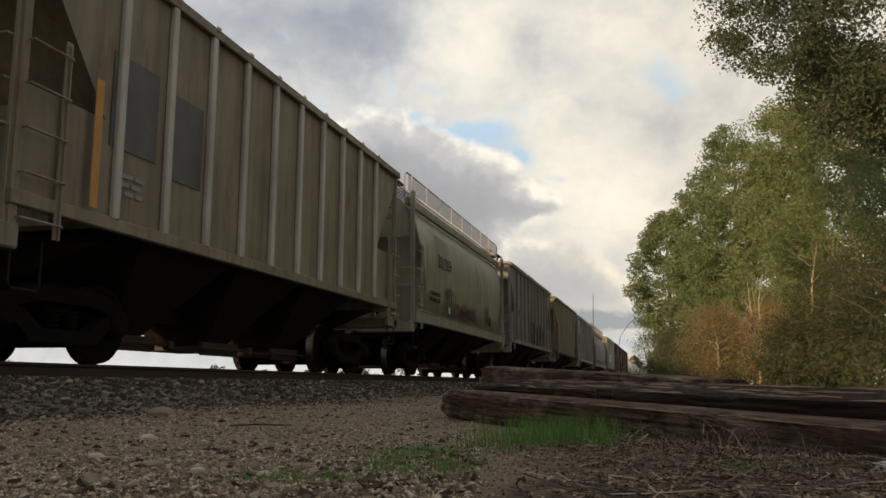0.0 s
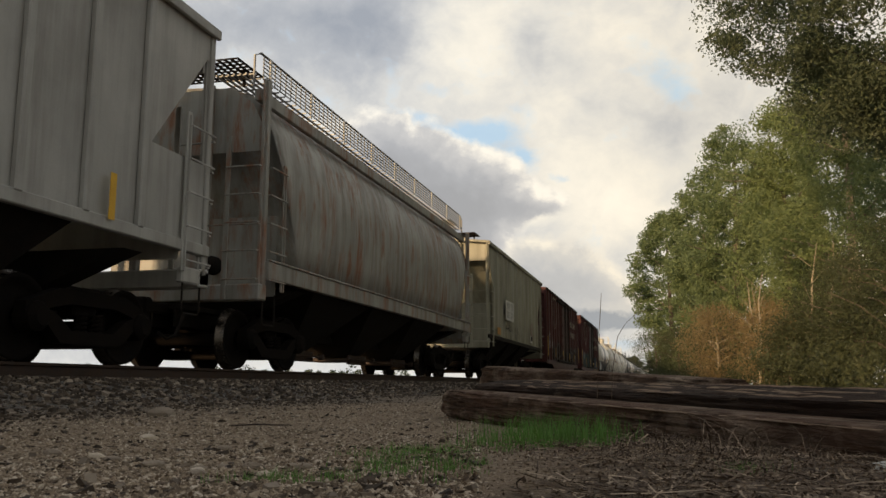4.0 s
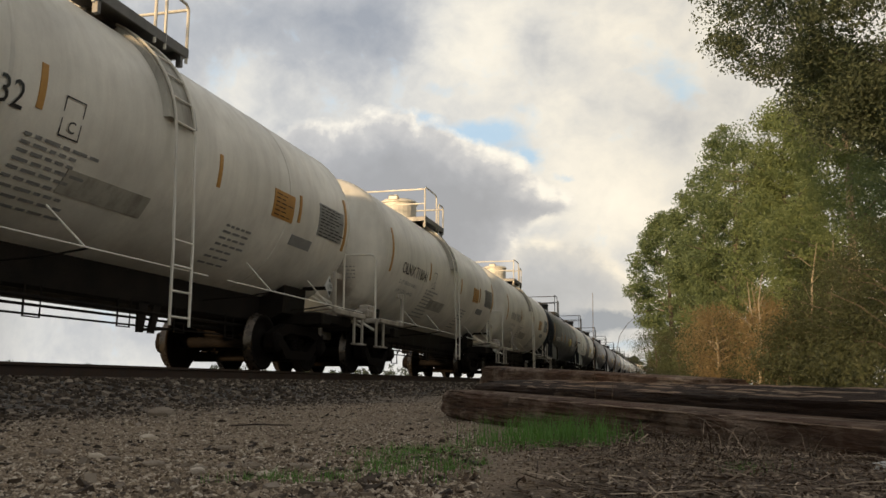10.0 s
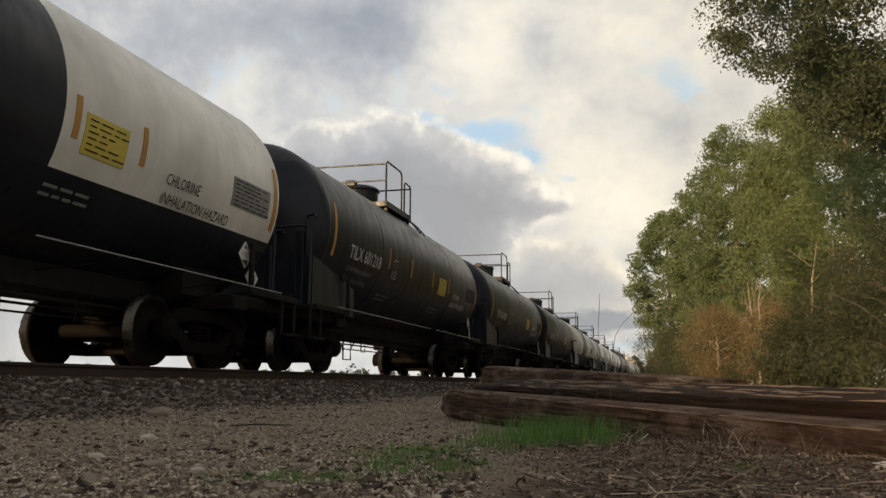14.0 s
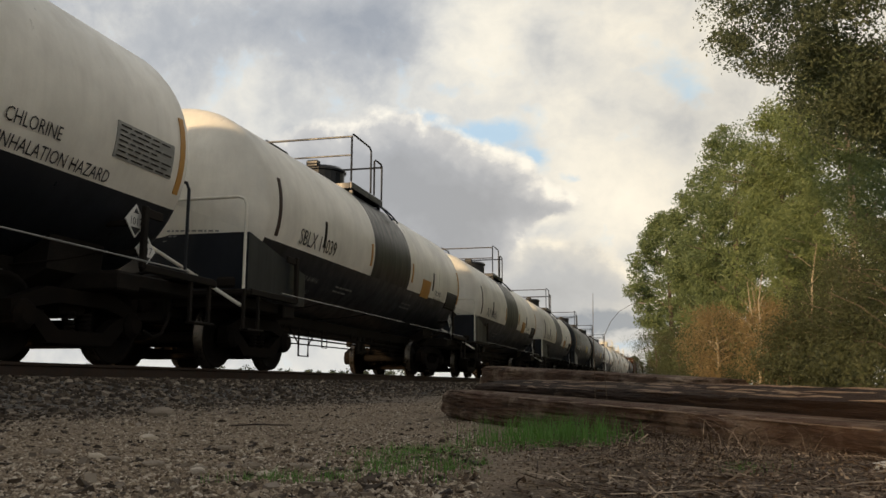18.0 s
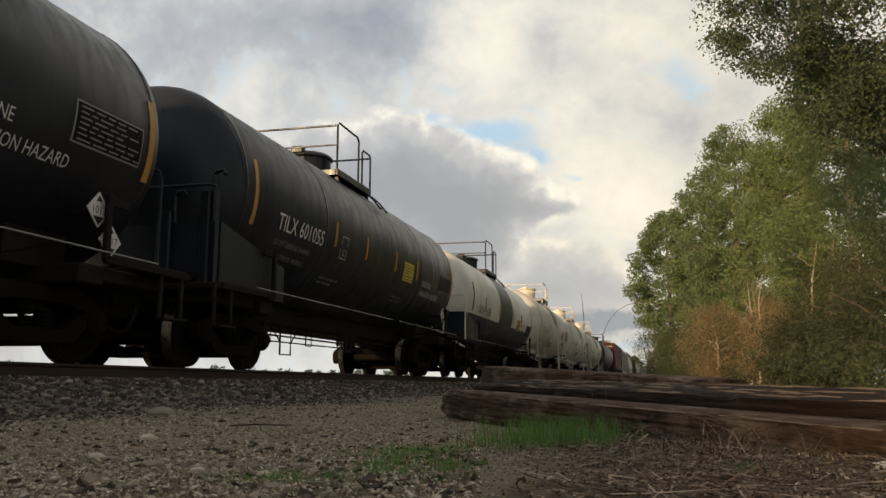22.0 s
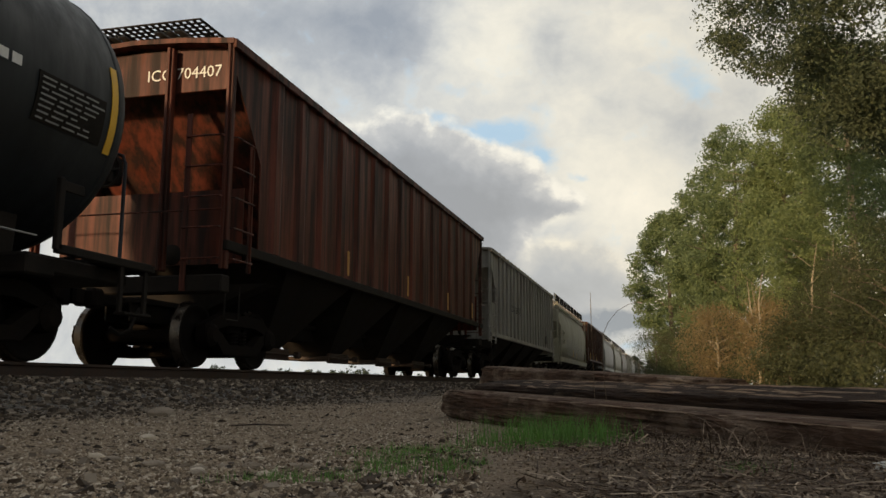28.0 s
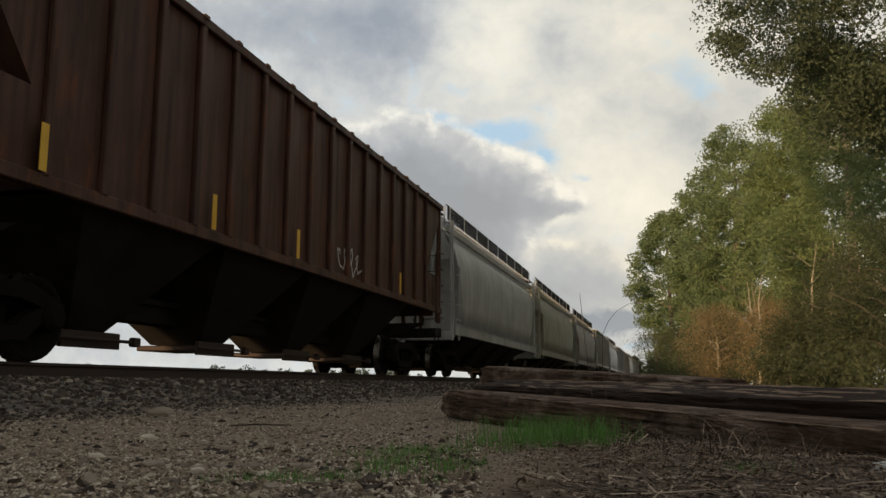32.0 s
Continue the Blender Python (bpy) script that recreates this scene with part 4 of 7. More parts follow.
# ---- covered hopper with curved sides ----
def round_hopper(car, L, mat, top=4.45, sill=1.30, railing=True, bays=3):
    h = L / 2
    sec = [(1.50, sill + 0.24), (1.555, 2.0), (1.575, 2.6), (1.555, 3.1), (1.46, 3.6), (1.30, 3.95), (1.08, top - 0.22), (0.75, top - 0.1), (0.35, top - 0.04), (0.0, top - 0.02)]

    def end_x(z):
        return h - 0.42 - max(0.0, 3.4 - z) * 0.52

    def body(g):
        pr = [(-y, z) for y, z in sec] + [(y, z) for y, z in sec[-2::-1]]
        n = len(pr)
        vs = [(-end_x(z), y, z) for y, z in pr]
        cols = [-0.96, -0.9] + [i / 6 for i in range(-5, 6)] + [0.9, 0.96]
        rows = [vs] + [[(c * end_x(3.4) if abs(c) < 0.7 else c * (end_x(z)), y * (1.0 if abs(c) < 0.95 else 0.995), z) for y, z in pr] for c in cols] + [[(end_x(z), y, z) for y, z in pr]]
        flat = [p for r in rows for p in r]
        fs = [(i * n + k, i * n + k + 1, (i + 1) * n + k + 1, (i + 1) * n + k) for i in range(len(rows) - 1) for k in range(n - 1)]
        m = len(rows) - 1
        fs += [tuple(range(n)), tuple(range(m * n, m * n + n))]
        fs += [(i * n, (i + 1) * n, (i + 1) * n + n - 1, i * n + n - 1) for i in range(m)]
        g.add(flat, fs)
    key = f"{L}|{top}|{sill}"
    b = part("body", shared(f"round_body|{key}", body, True), mat, car)
    seam = shared(f"seam|{key}", lambda g: [g.add([(-0.015, -y0 - 0.006, z0), (0.015, -y0 - 0.006, z0), (0.015, -y1 - 0.006, z1), (-0.015, -y1 - 0.006, z1)], [(0, 1, 2, 3)]) for (y0, z0), (y1, z1) in zip(sec[:6], sec[1:7])])
    for k in range(1, 6):
        part("weld_seam", seam, mat, b, at=(-h + 1.4 + (L - 2.8) * k / 6, 0, 0))
    part("side_sill", shared(f"round_sill|{key}", lambda g: g.box(-h + 0.15, h - 0.15, -1.61, -1.51, sill, sill + 0.26, 0.012)), mat, car)
    part("sill_lip", shared(f"sill_lip|{key}", lambda g: g.box(-h + 0.15, h - 0.15, -1.63, -1.57, sill + 0.262, sill + 0.29, 0.006)), mat, car)
    part("top_chord", shared(f"round_chord|{key}", lambda g: g.box(-h + 0.1, h - 0.1, -1.39, -1.29, top - 0.42, top - 0.24, 0.012)), mat, car)
    walk_z = top - 0.02

    def deck(g):
        for s in (-1, 1):
            for y in np.arange(0.66, 1.26, 0.1):
                g.box(-h + 0.05, h - 0.05, s * y - 0.012, s * y + 0.012, walk_z, walk_z + 0.035, 0.003)
            for x in np.arange(-h + 0.1, h, 0.22):
                g.box(x - 0.008, x + 0.008, s * 0.96 - 0.31, s * 0.96 + 0.31, walk_z + 0.006, walk_z + 0.028, 0.002)
    part("running_board", shared(f"round_deck|{key}", deck), M_WALKWAY, car, "galvanised grating running board")
    if railing:
        gap = 0.062 if L < 14 else 0.031
        rail = shared(f"roof_rail|{key}", lambda g: (g.tube([(-h + 0.05, -1.3, walk_z - 0.25), (-h + 0.05, -1.3, walk_z + 0.30), (-h + 0.25, -1.3, walk_z + 0.40), (h - 0.25, -1.3, walk_z + 0.40), (h - 0.05, -1.3, walk_z + 0.30), (h - 0.05, -1.3, walk_z - 0.25)], 0.02, 6)))
        part("roof_railing", rail, M_WALKWAY, car)
        # Long cars' screens take the dark steel: backlit shade put into the colour.
        part("walkway_screen", shared(f"walk_screen|{key}", lambda g: [g.box(-h + 0.25, h - 0.25, -1.345, -1.335, walk_z - 0.02 + gap * j, walk_z + 0.004 + gap * j, 0.002) for j in range(int(0.41 / gap))] + [g.box(x - 0.008, x + 0.008, -1.335, -1.32, walk_z - 0.02, walk_z + 0.37, 0.002) for x in np.arange(-h + 0.3, h - 0.2, 0.2)]), M_GREYPRINT if L < 14 else M_STEEL, car, "dark grating along the roof walkway")
        st = shared("railing_post", lambda g: g.box(-0.03, 0.03, -0.06, -0.045, -0.08, 0.38, 0.003))
        for k in range(9):
            part("railing_post", st, M_WHITE, car, at=(-h + 0.5 + (L - 1.0) * k / 8, -1.30, walk_z))
    for k in range(4):
        part("hatch_cover", shared("round_hatch", lambda g: g.lathe([(0.0, 0.42), (0.1, 0.42), (0.15, 0.3), (0.16, 0.0)], 16, "z")), mat, car, at=(-h + L * (k + 0.5) / 4, 0, top - 0.03))
    for s in (-1, 1):
        # end shield above the platform
        part("end_panel", shared("end_top", lambda g: g.sheet([(0, -1.5, 3.25), (0, 1.5, 3.25), (0, 1.42, 3.65), (0, 1.25, 4.0), (0, 0.9, 4.28), (0, -0.9, 4.28), (0, -1.25, 4.0), (0, -1.42, 3.65)], 0.015, (1, 0, 0))), mat, car, "upper end panel", (s * (h - 0.16), 0, 0))
        part("end_panel", shared("end_low", lambda g: g.sheet([(0, -1.45, 1.1), (0, 1.45, 1.1), (0, 1.45, 2.35), (0, -1.45, 2.35)], 0.015, (1, 0, 0))), mat, car, "lower end panel", (s * (h - 0.7), 0, 0))
    end_gear(car, L, mat, top - 0.1, sill + 0.2)
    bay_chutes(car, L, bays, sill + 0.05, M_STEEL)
    running_gear(car, L, h - 1.65)


# ---- box car ----
def box_car(car, L, mat, side_mat, door_mat, post_mat):
    h, W, top, bot = L / 2, 1.50, 4.54, 1.02
    part("body", shared(f"box_body|{L}", lambda g: g.box(-h + 0.12, h - 0.12, -W, W, bot, top, 0.02)), side_mat, car)

    def roof(g):
        prof = [(-1.58, top - 0.05), (-1.58, top + 0.03), (0, top + 0.17), (1.58, top + 0.03), (1.58, top - 0.05)]
        g.add([(-h, y, z) for y, z in prof] + [(h, y, z) for y, z in prof], [(i, (i + 1) % 5, 5 + (i + 1) % 5, 5 + i) for i in range(5)] + [(0, 1, 2, 3, 4), (5, 6, 7, 8, 9)])
        for x in np.arange(-h + 0.7, h, 1.0):
            g.add([(x - 0.04, -1.57, top + 0.03), (x + 0.04, -1.57, top + 0.03), (x + 0.04, 0, top + 0.17), (x - 0.04, 0, top + 0.17), (x - 0.04, -1.57, top + 0.08), (x + 0.04, -1.57, top + 0.08), (x + 0.04, 0, top + 0.22), (x - 0.04, 0, top + 0.22)], [(0, 1, 5, 4), (4, 5, 6, 7), (1, 2, 6, 5), (0, 4, 7, 3)])
    part("roof", shared(f"box_roof|{L}", roof), M_STEEL, car, "dark galvanised roof")
    post = shared("side_post", lambda g: g.add([(-0.11, 0, bot), (-0.06, -0.075, bot), (0.06, -0.075, bot), (0.11, 0, bot), (-0.11, 0, top - 0.05), (-0.06, -0.075, top - 0.05), (0.06, -0.075, top - 0.05), (0.11, 0, top - 0.05)], [(0, 1, 5, 4), (1, 2, 6, 5), (2, 3, 7, 6), (0, 3, 2, 1), (4, 5, 6, 7)]))
    xs = [-h + 0.75 + k * 1.02 for k in range(6)] + [h - 0.75 - k * 1.02 for k in range(6)]
    for x in xs:
        part("side_post", post, post_mat(x), car, at=(x, -W, 0))
    for x in xs[::2]:
        part("side_post", post, mat, car, at=pose(x, W, 0, 0, 0, 180))
    d = part("door", shared("box_door", lambda g: g.box(-1.55, 1.55, -0.10, -0.02, 1.12, 4.22, 0.02)), door_mat, car, "sliding door with pressed ribs", (0.05, -W, 0))
    for z in (1.3, 1.9, 2.5, 3.1, 3.7, 4.1):
        part("door_rib", shared("door_rib", lambda g: g.box(-1.5, 1.5, -0.15, -0.095, -0.05, 0.05, 0.02)), door_mat if z > 3.5 else M_CARS["maroon"], d, at=(0, 0, z))
    for x in (-1.0, -0.45, 0.45, 1.0):
        part("lock_rod", shared("lock_rod", lambda g: g.tube([(0, -0.19, 1.1), (0, -0.19, 4.3)], 0.022, 7)), M_STEEL, d, at=(x, 0, 0))
    part("door_track", shared("door_track", lambda g: g.box(-3.4, 3.0, -0.14, 0.0, 1.0, 1.10, 0.01)), M_STEEL, car, at=(0, -W, 0))
    part("door_track", MESHES["door_track"], M_STEEL, car, at=(0, -W, 3.26))
    part("side_sill", shared(f"box_sill|{L}", lambda g: g.sheet([(-h + 0.1, -1.53, 1.04), (-h + 0.1, -1.53, 0.82), (-h + 2.2, -1.53, 0.82), (-h + 3.0, -1.53, 0.61), (h - 3.0, -1.53, 0.61), (h - 2.2, -1.53, 0.82), (h - 0.1, -1.53, 0.82), (h - 0.1, -1.53, 1.04)], 0.03, (0, 1, 0))), mat, car)
    wave = shared("end_corrugation", lambda g: g.lathe([(-1.38, 0.0), (-1.33, 0.10), (1.33, 0.10), (1.38, 0.0)], 8, "y", a0=-math.pi / 2, a1=math.pi / 2))
    for s in (-1, 1):
        for k in range(11):
            part("end_corrugation", wave, mat, car, at=pose(s * (h - 0.12), 0, 1.25 + k * 0.285, 0, 0, 0 if s > 0 else 180))
        part("end_cap", shared("box_end_cap", lambda g: g.box(-0.08, 0.06, -1.54, 1.54, 4.28, 4.60, 0.02)), mat, car, at=(s * (h - 0.06), 0, 0))
        for y in (-1.5, 1.5):
            part("corner_post", shared("box_corner", lambda g: g.box(-0.08, 0.06, -0.06, 0.06, 0.95, 4.32, 0.02)), mat, car, at=(s * (h - 0.06), y, 0))
        part("end_sill", shared("box_end_sill", lambda g: g.box(-0.1, 0.1, -1.5, 1.5, 0.88, 1.12, 0.02)), mat, car, at=(s * (h - 0.06), 0, 0))
        ladder(car, s * (h - 0.34), -1.585, 1.1, 2.75, mat, 4)
        ladder(car, s * (h + 0.10), -1.2, 1.1, 2.75, mat, 4, axis="y")
        stirrup(car, s * (h - 0.35), -1.53, M_STEEL)
    for x in np.arange(-h + 0.6, h, 1.1):
        part("floor_beam", shared("floor_beam", lambda g: g.box(-0.06, 0.06, -1.48, 1.48, 0.80, 1.02, 0.01)), M_STEEL, car, at=(float(x), 0, 0))
    part("hand_brake", shared("box_hand_brake", lambda g: (g.lathe([(-0.02, 0.24), (0.0, 0.27), (0.02, 0.24), (0.0, 0.22), (-0.02, 0.24)], 20, "x"), g.box(-0.015, 0.015, -0.24, 0.24, -0.02, 0.02), g.box(0.02, 0.22, -0.14, 0.14, -0.2, 0.2, 0.03))), M_STEEL, car, "hand brake wheel", (-h - 0.16, 0.55, 2.6))
    running_gear(car, L, h - 1.6)


# ---- tank car ----
TR, TZ = 1.55, 2.72
REAR = -0.45                    # the rear truck stands further in than the leading one


def head_profile(x, r, depth, s):
    return [(x + s * depth * math.sin(a), r * math.cos(a)) for a in [i * math.pi / 2 / 9 for i in range(10)]]


def tank_car(car, L, style, h=6.12, waist=2.07):
    hr = {"white": 5.50, "teal": 7.25}.get(style, 5.97)
    more = {"white": -0.4, "teal": 1.2}.get(style, 0.0)
    """style: 'white' (jacketed, side ladder), 'black', or 'banded' (white over black with a dark band)."""
    mats = {"white": M_CARS["white"], "black": M_CARS["black"], "teal": M_CARS["teal"], "banded": M_CARS["cleanwhite"]}
    mat, dark = mats[style], M_CARS["black"]
    front = head_profile(-h, TR, 0.62, -1)[::-1]
    back = head_profile(hr, TR, 0.62, 1)
    b0, b1 = -1.35, 1.2
    if style == "banded":
        a = math.acos((waist - TZ) / TR)
        for nm, prof, m in (("tank_shell", front + [(b0, TR)], mat), ("tank_shell", [(b1, TR)] + back, mat)):
            part(nm, shared(f"shell_up|{waist}|{prof[0]}", lambda g: g.lathe(prof, 40, "x", (0, 0, TZ), -a, a), True), m, car, "white painted upper jacket")
        part("tank_band", shared(f"tank_band|{waist}", lambda g: g.lathe([(b0, TR), (b1, TR)], 40, "x", (0, 0, TZ), -a, a), True), dark, car, "black painted band round the manway")
        part("lower_shell", shared(f"shell_low|{waist}", lambda g: g.lathe([(-h, TR)] + back, 30, "x", (0, 0, TZ), a, 2 * math.pi - a), True), dark, car, "black painted lower jacket")
        part("tank_head", shared(f"head_low|{waist}", lambda g: g.lathe(front, 30, "x", (0, 0, TZ), a, 2 * math.pi - a), True), mat, car, "white painted tank head")
    else:
        part("tank_shell", shared(f"shell|{hr}", lambda g: g.lathe(front + [(-2, TR), (2, TR)] + back, 64, "x", (0, 0, TZ)), True), mat, car)
    ring = shared("jacket_seam", lambda g: g.lathe([(-0.03, TR + 0.001), (-0.02, TR + 0.007), (0.02, TR + 0.007), (0.03, TR + 0.001)], 48, "x", (0, 0, TZ)), True)
    for x in (-h + 0.02, -3.1, 2.9, hr - 0.02):
        part("jacket_seam", ring, mat if style != "banded" else M_CARS["white"], car, at=(x, 0, 0)) if style != "banded" else None
    trim = mat if style == "white" else M_CARS["black"]
    # manway bonnet and platform
    part("bonnet", shared("bonnet", lambda g: (g.lathe([(4.05, 0.50), (4.56, 0.50), (4.58, 0.54), (4.62, 0.54), (4.68, 0.46), (4.71, 0.0)], 24, "z"), g.box(-0.56, -0.40, -0.14, 0.14, 4.60, 4.76, 0.03), g.box(0.30, 0.46, -0.14, 0.14, 4.58, 4.74, 0.03))), mat if style != "banded" else M_CARS["black"], car, "bolted bonnet over the valves", (-0.55, 0, 0.24 if style == "white" else 0.0))

    up = 0.14 if style == "white" else 0.0
    deck_mat = M_WALKWAY if style == "white" else trim
    deck = part("platform", shared("platform_base", lambda g: g.box(-0.98, 0.3, -0.62, 0.62, 4.08, 4.2, 0.03)), deck_mat, car, "grating platform round the bonnet", (0, 0, up))
    for s in (-1, 1):
        part("tread_plate", shared("tread_plate", lambda g: g.box(-1.34, 0.58, -0.24, 0.24, 4.12, 4.15, 0.006)), deck_mat, deck, at=(0, s * 0.75, 0))
        part("frame_bar", shared("frame_bar", lambda g: g.box(-1.38, 0.63, -0.02, 0.02, 4.02, 4.16, 0.006)), deck_mat, deck, at=(0, s * 1.0, 0))
        for x in (-1.25, 0.5):
            part("bracket", shared("bracket", lambda g: g.box(-0.03, 0.03, -0.04, 0.04, 3.86, 4.1, 0.006)), deck_mat, deck, at=(x, s * 0.96, 0))
    for x in (-1.36, 0.6):
        part("frame_bar", shared("cross_bar", lambda g: g.box(-0.025, 0.025, -0.98, 0.98, 4.02, 4.14, 0.006)), deck_mat, deck, at=(x, 0, 0))

    def rails(g):
        for s in (-1, 1):
            y = s * 1.0
            g.tube([(0.6, y, 3.95), (0.6, y, 4.72), (0.54, y, 4.78), (0.15, y, 4.78), (0.08, y, 4.74), (0.08, y, 3.95)], 0.022, 7)
            g.tube([(-0.15, y, 3.95), (-0.15, y, 4.9), (-0.25, y, 4.97), (-1.28, y, 4.97), (-1.36, y, 4.9), (-1.36, y, 3.95)], 0.022, 7)
        g.tube([(-1.36, -1.0, 4.9), (-1.36, 1.0, 4.9)], 0.022, 7)
        g.tube([(0.6, 1.0, 4.72), (0.6, -1.0, 4.72)], 0.022, 7)
        g.tube([(-1.36, -1.0, 4.5), (-1.36, 1.0, 4.5)], 0.018, 7)
    part("safety_railing", shared("safety_railing", rails), trim if style != "white" else M_CARS["white"], car, "tubular safety railing", (0, 0, 0.14 if style == "white" else 0.0))
    # curved ladder over the side

    def over_side(g, lo, w=-0.21):
        pts = [(w, -(TR + 0.09) * math.cos(a), TZ + (TR + 0.09) * math.sin(a)) for a in np.linspace(lo, 1.12, 12)]
        if style == "white":
            pts = [(w, -1.68, 0.45), (w, -1.68, 1.4)] + pts
        g.tube(pts, 0.02, 6)
    lx = -0.33 if style == "white" else 0.55
    ld = part("side_ladder", shared(f"side_ladder|{style == 'white'}", (lambda g: over_side(g, 0.05)) if style == "white" else (lambda g: over_side(g, 0.6))), trim if style != "white" else M_CARS["white"], car, at=(lx, 0, 0))
    part("stile", ld.data, trim if style != "white" else M_CARS["white"], ld, at=(0.42, 0, 0))
    rung = shared("tank_rung", lambda g: g.tube([(-0.21, 0, 0), (0.21, 0, 0)], 0.014, 6))
    spots = [(0.55 + 0.3 * k, None) for k in range(4)] if style == "white" else []
    for zz, _ in spots:
        part("rung", rung, trim if style != "white" else M_CARS["white"], ld, at=(0, -1.68, zz))
    for a in np.linspace(0.1 if style == "white" else 0.65, 1.1, 6 if style == "white" else 3):
        part("rung", rung, trim if style != "white" else M_CARS["white"], ld, at=(0, -(TR + 0.09) * math.cos(a), TZ + (TR + 0.09) * math.sin(a)))
    if style == "white":
        part("ladder_guard", shared("ladder_guard", lambda g: g.add([(x, -(TR + o) * math.cos(a), TZ + (TR + o) * math.sin(a)) for a in np.linspace(0.12, 1.05, 8) for x, o in ((-0.34, 0.0), (-0.30, 0.07), (0.30, 0.07), (0.34, 0.0))], [(i * 4 + k, i * 4 + k + 1, (i + 1) * 4 + k + 1, (i + 1) * 4 + k) for i in range(7) for k in range(3)])), M_CARS["pale"], car, "raised jacket panel behind the ladder", (lx, 0, 0))
    # long handrail, sill, saddles
    rail_mat = M_CARS["white"] if style == "white" else M_GREYPRINT
    part("handrail", shared("tank_handrail", lambda g: (g.tube([(-5.9, -1.66, 1.12), (lx - 0.25, -1.66, 1.12)], 0.0095, 6), g.tube([(lx + 0.25, -1.66, 1.12), (6.0, -1.66, 1.12)], 0.0095, 6))), rail_mat, car, "long side handrail")
    for x in (-4.2, -2.0, 2.2, 4.4):
        part("handrail_bracket", shared("handrail_bracket", lambda g: g.tube([(0, -1.66, 1.12), (0, -1.2, 1.06), (0, -0.5, 1.02)], 0.012, 6)), M_STEEL, car, at=(x, 0, 0))
        if style == "white":
            part("bracket", shared("jacket_bracket", lambda g: g.tube([(0, -1.60, 1.14), (-0.26, -1.33, 1.52)], 0.012, 6)), rail_mat, car, at=(x, 0, 0))
    sh = L / 2
    end_mat = M_CARS["grimy"] if style == "white" else M_STEEL
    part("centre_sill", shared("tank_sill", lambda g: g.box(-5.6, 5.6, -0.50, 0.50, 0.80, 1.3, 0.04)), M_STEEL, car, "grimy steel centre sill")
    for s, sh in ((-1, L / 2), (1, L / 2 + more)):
        part("saddle", shared("saddle", lambda g: g.sheet([(-0.45, -0.92, 0.98), (-0.45, -0.95, 1.45), (-0.45, -0.8, 1.36), (-0.45, -0.5, 1.24), (-0.45, 0, 1.16), (-0.45, 0.5, 1.24), (-0.45, 0.8, 1.36), (-0.45, 0.95, 1.45), (-0.45, 0.92, 0.98), (-0.45, 0.5, 0.78), (-0.45, -0.5, 0.78)], 0.9, (1, 0, 0))), M_STEEL, car, "grimy, shade-darkened saddle over the truck", (s * (sh - 1.4) + (REAR if s > 0 else 0), 0, 0))
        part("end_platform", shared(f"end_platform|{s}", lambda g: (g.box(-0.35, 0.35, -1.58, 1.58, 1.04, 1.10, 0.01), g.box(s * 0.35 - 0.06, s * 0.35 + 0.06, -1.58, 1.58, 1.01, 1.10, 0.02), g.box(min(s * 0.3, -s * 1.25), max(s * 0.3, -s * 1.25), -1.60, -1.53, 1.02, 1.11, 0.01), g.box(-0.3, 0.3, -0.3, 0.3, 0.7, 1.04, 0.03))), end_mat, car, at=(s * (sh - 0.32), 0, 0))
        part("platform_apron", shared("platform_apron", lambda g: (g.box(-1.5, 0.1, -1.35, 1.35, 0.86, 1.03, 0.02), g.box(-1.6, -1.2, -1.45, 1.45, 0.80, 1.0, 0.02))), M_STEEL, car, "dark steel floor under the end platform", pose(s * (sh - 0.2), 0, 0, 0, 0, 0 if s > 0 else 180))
        wide = 1.5 if s < 0 else 1.12
        hz = 2.42 if s < 0 else 2.46
        part("end_railing", shared(f"end_railing|{s}", lambda g: g.tube([(0, -wide, 1.08), (0, -wide, hz - 0.12), (0, -wide + 0.04, hz - 0.03), (0, -wide + 0.12, hz), (0, wide - 0.12, hz), (0, wide - 0.04, hz - 0.03), (0, wide, hz - 0.12), (0, wide, 1.08)], 0.023, 8)), M_CARS["white"] if style == "white" or (style == "banded" and s < 0) else trim, car, "bent tube end railing", (s * (sh + 0.05), 0, 0))
        if style == "white" or (style == "banded" and s < 0):
            part("diagonal_brace", shared(f"diagonal_brace|{s}", lambda g: g.tube([(0, 1.0, 2.34), (s * 0.05, -1.5, 0.86)], 0.026, 7)), M_CARS["white"], car, "white diagonal brace across the end", (s * (sh + 0.06), 0, 0))
        part("corner_brace", shared(f"corner_brace|{s}", lambda g: (g.box(-0.04, 0.04, -1.60, -1.54, 1.05, 1.76, 0.01), g.box(min(0, s * 0.34), max(0, s * 0.34), -1.58, -1.55, 1.64, 1.74, 0.006))), end_mat, car, at=(s * (sh - 1.56), 0, 0))
        part("step", shared("tank_step", lambda g: (g.box(-0.25, -0.19, -0.02, 0.02, -0.27, 0.28, 0.006), g.box(0.19, 0.25, -0.02, 0.02, -0.27, 0.28, 0.006), g.box(-0.24, 0.24, -0.09, 0.05, -0.29, -0.26, 0.006))), end_mat, car, "hanging end step", (s * (sh - (0.08 if s < 0 else 0.3)), -1.56, 0.80))
        # air tank and pipes on the platform
        part("air_pipe", shared("air_pipe", lambda g: (g.tube([(0, -1.4, 1.13), (0.05, -0.9, 1.22), (-0.05, -0.3, 1.15), (0.08, 0.5, 1.2), (0, 1.2, 1.13)], 0.022, 6), g.tube([(0.1, -1.3, 1.16), (0.05, -0.7, 1.15), (0.12, 0.9, 1.18)], 0.018, 6))), end_mat, car, at=(s * (sh - 0.22), 0, 0))
    sh = L / 2
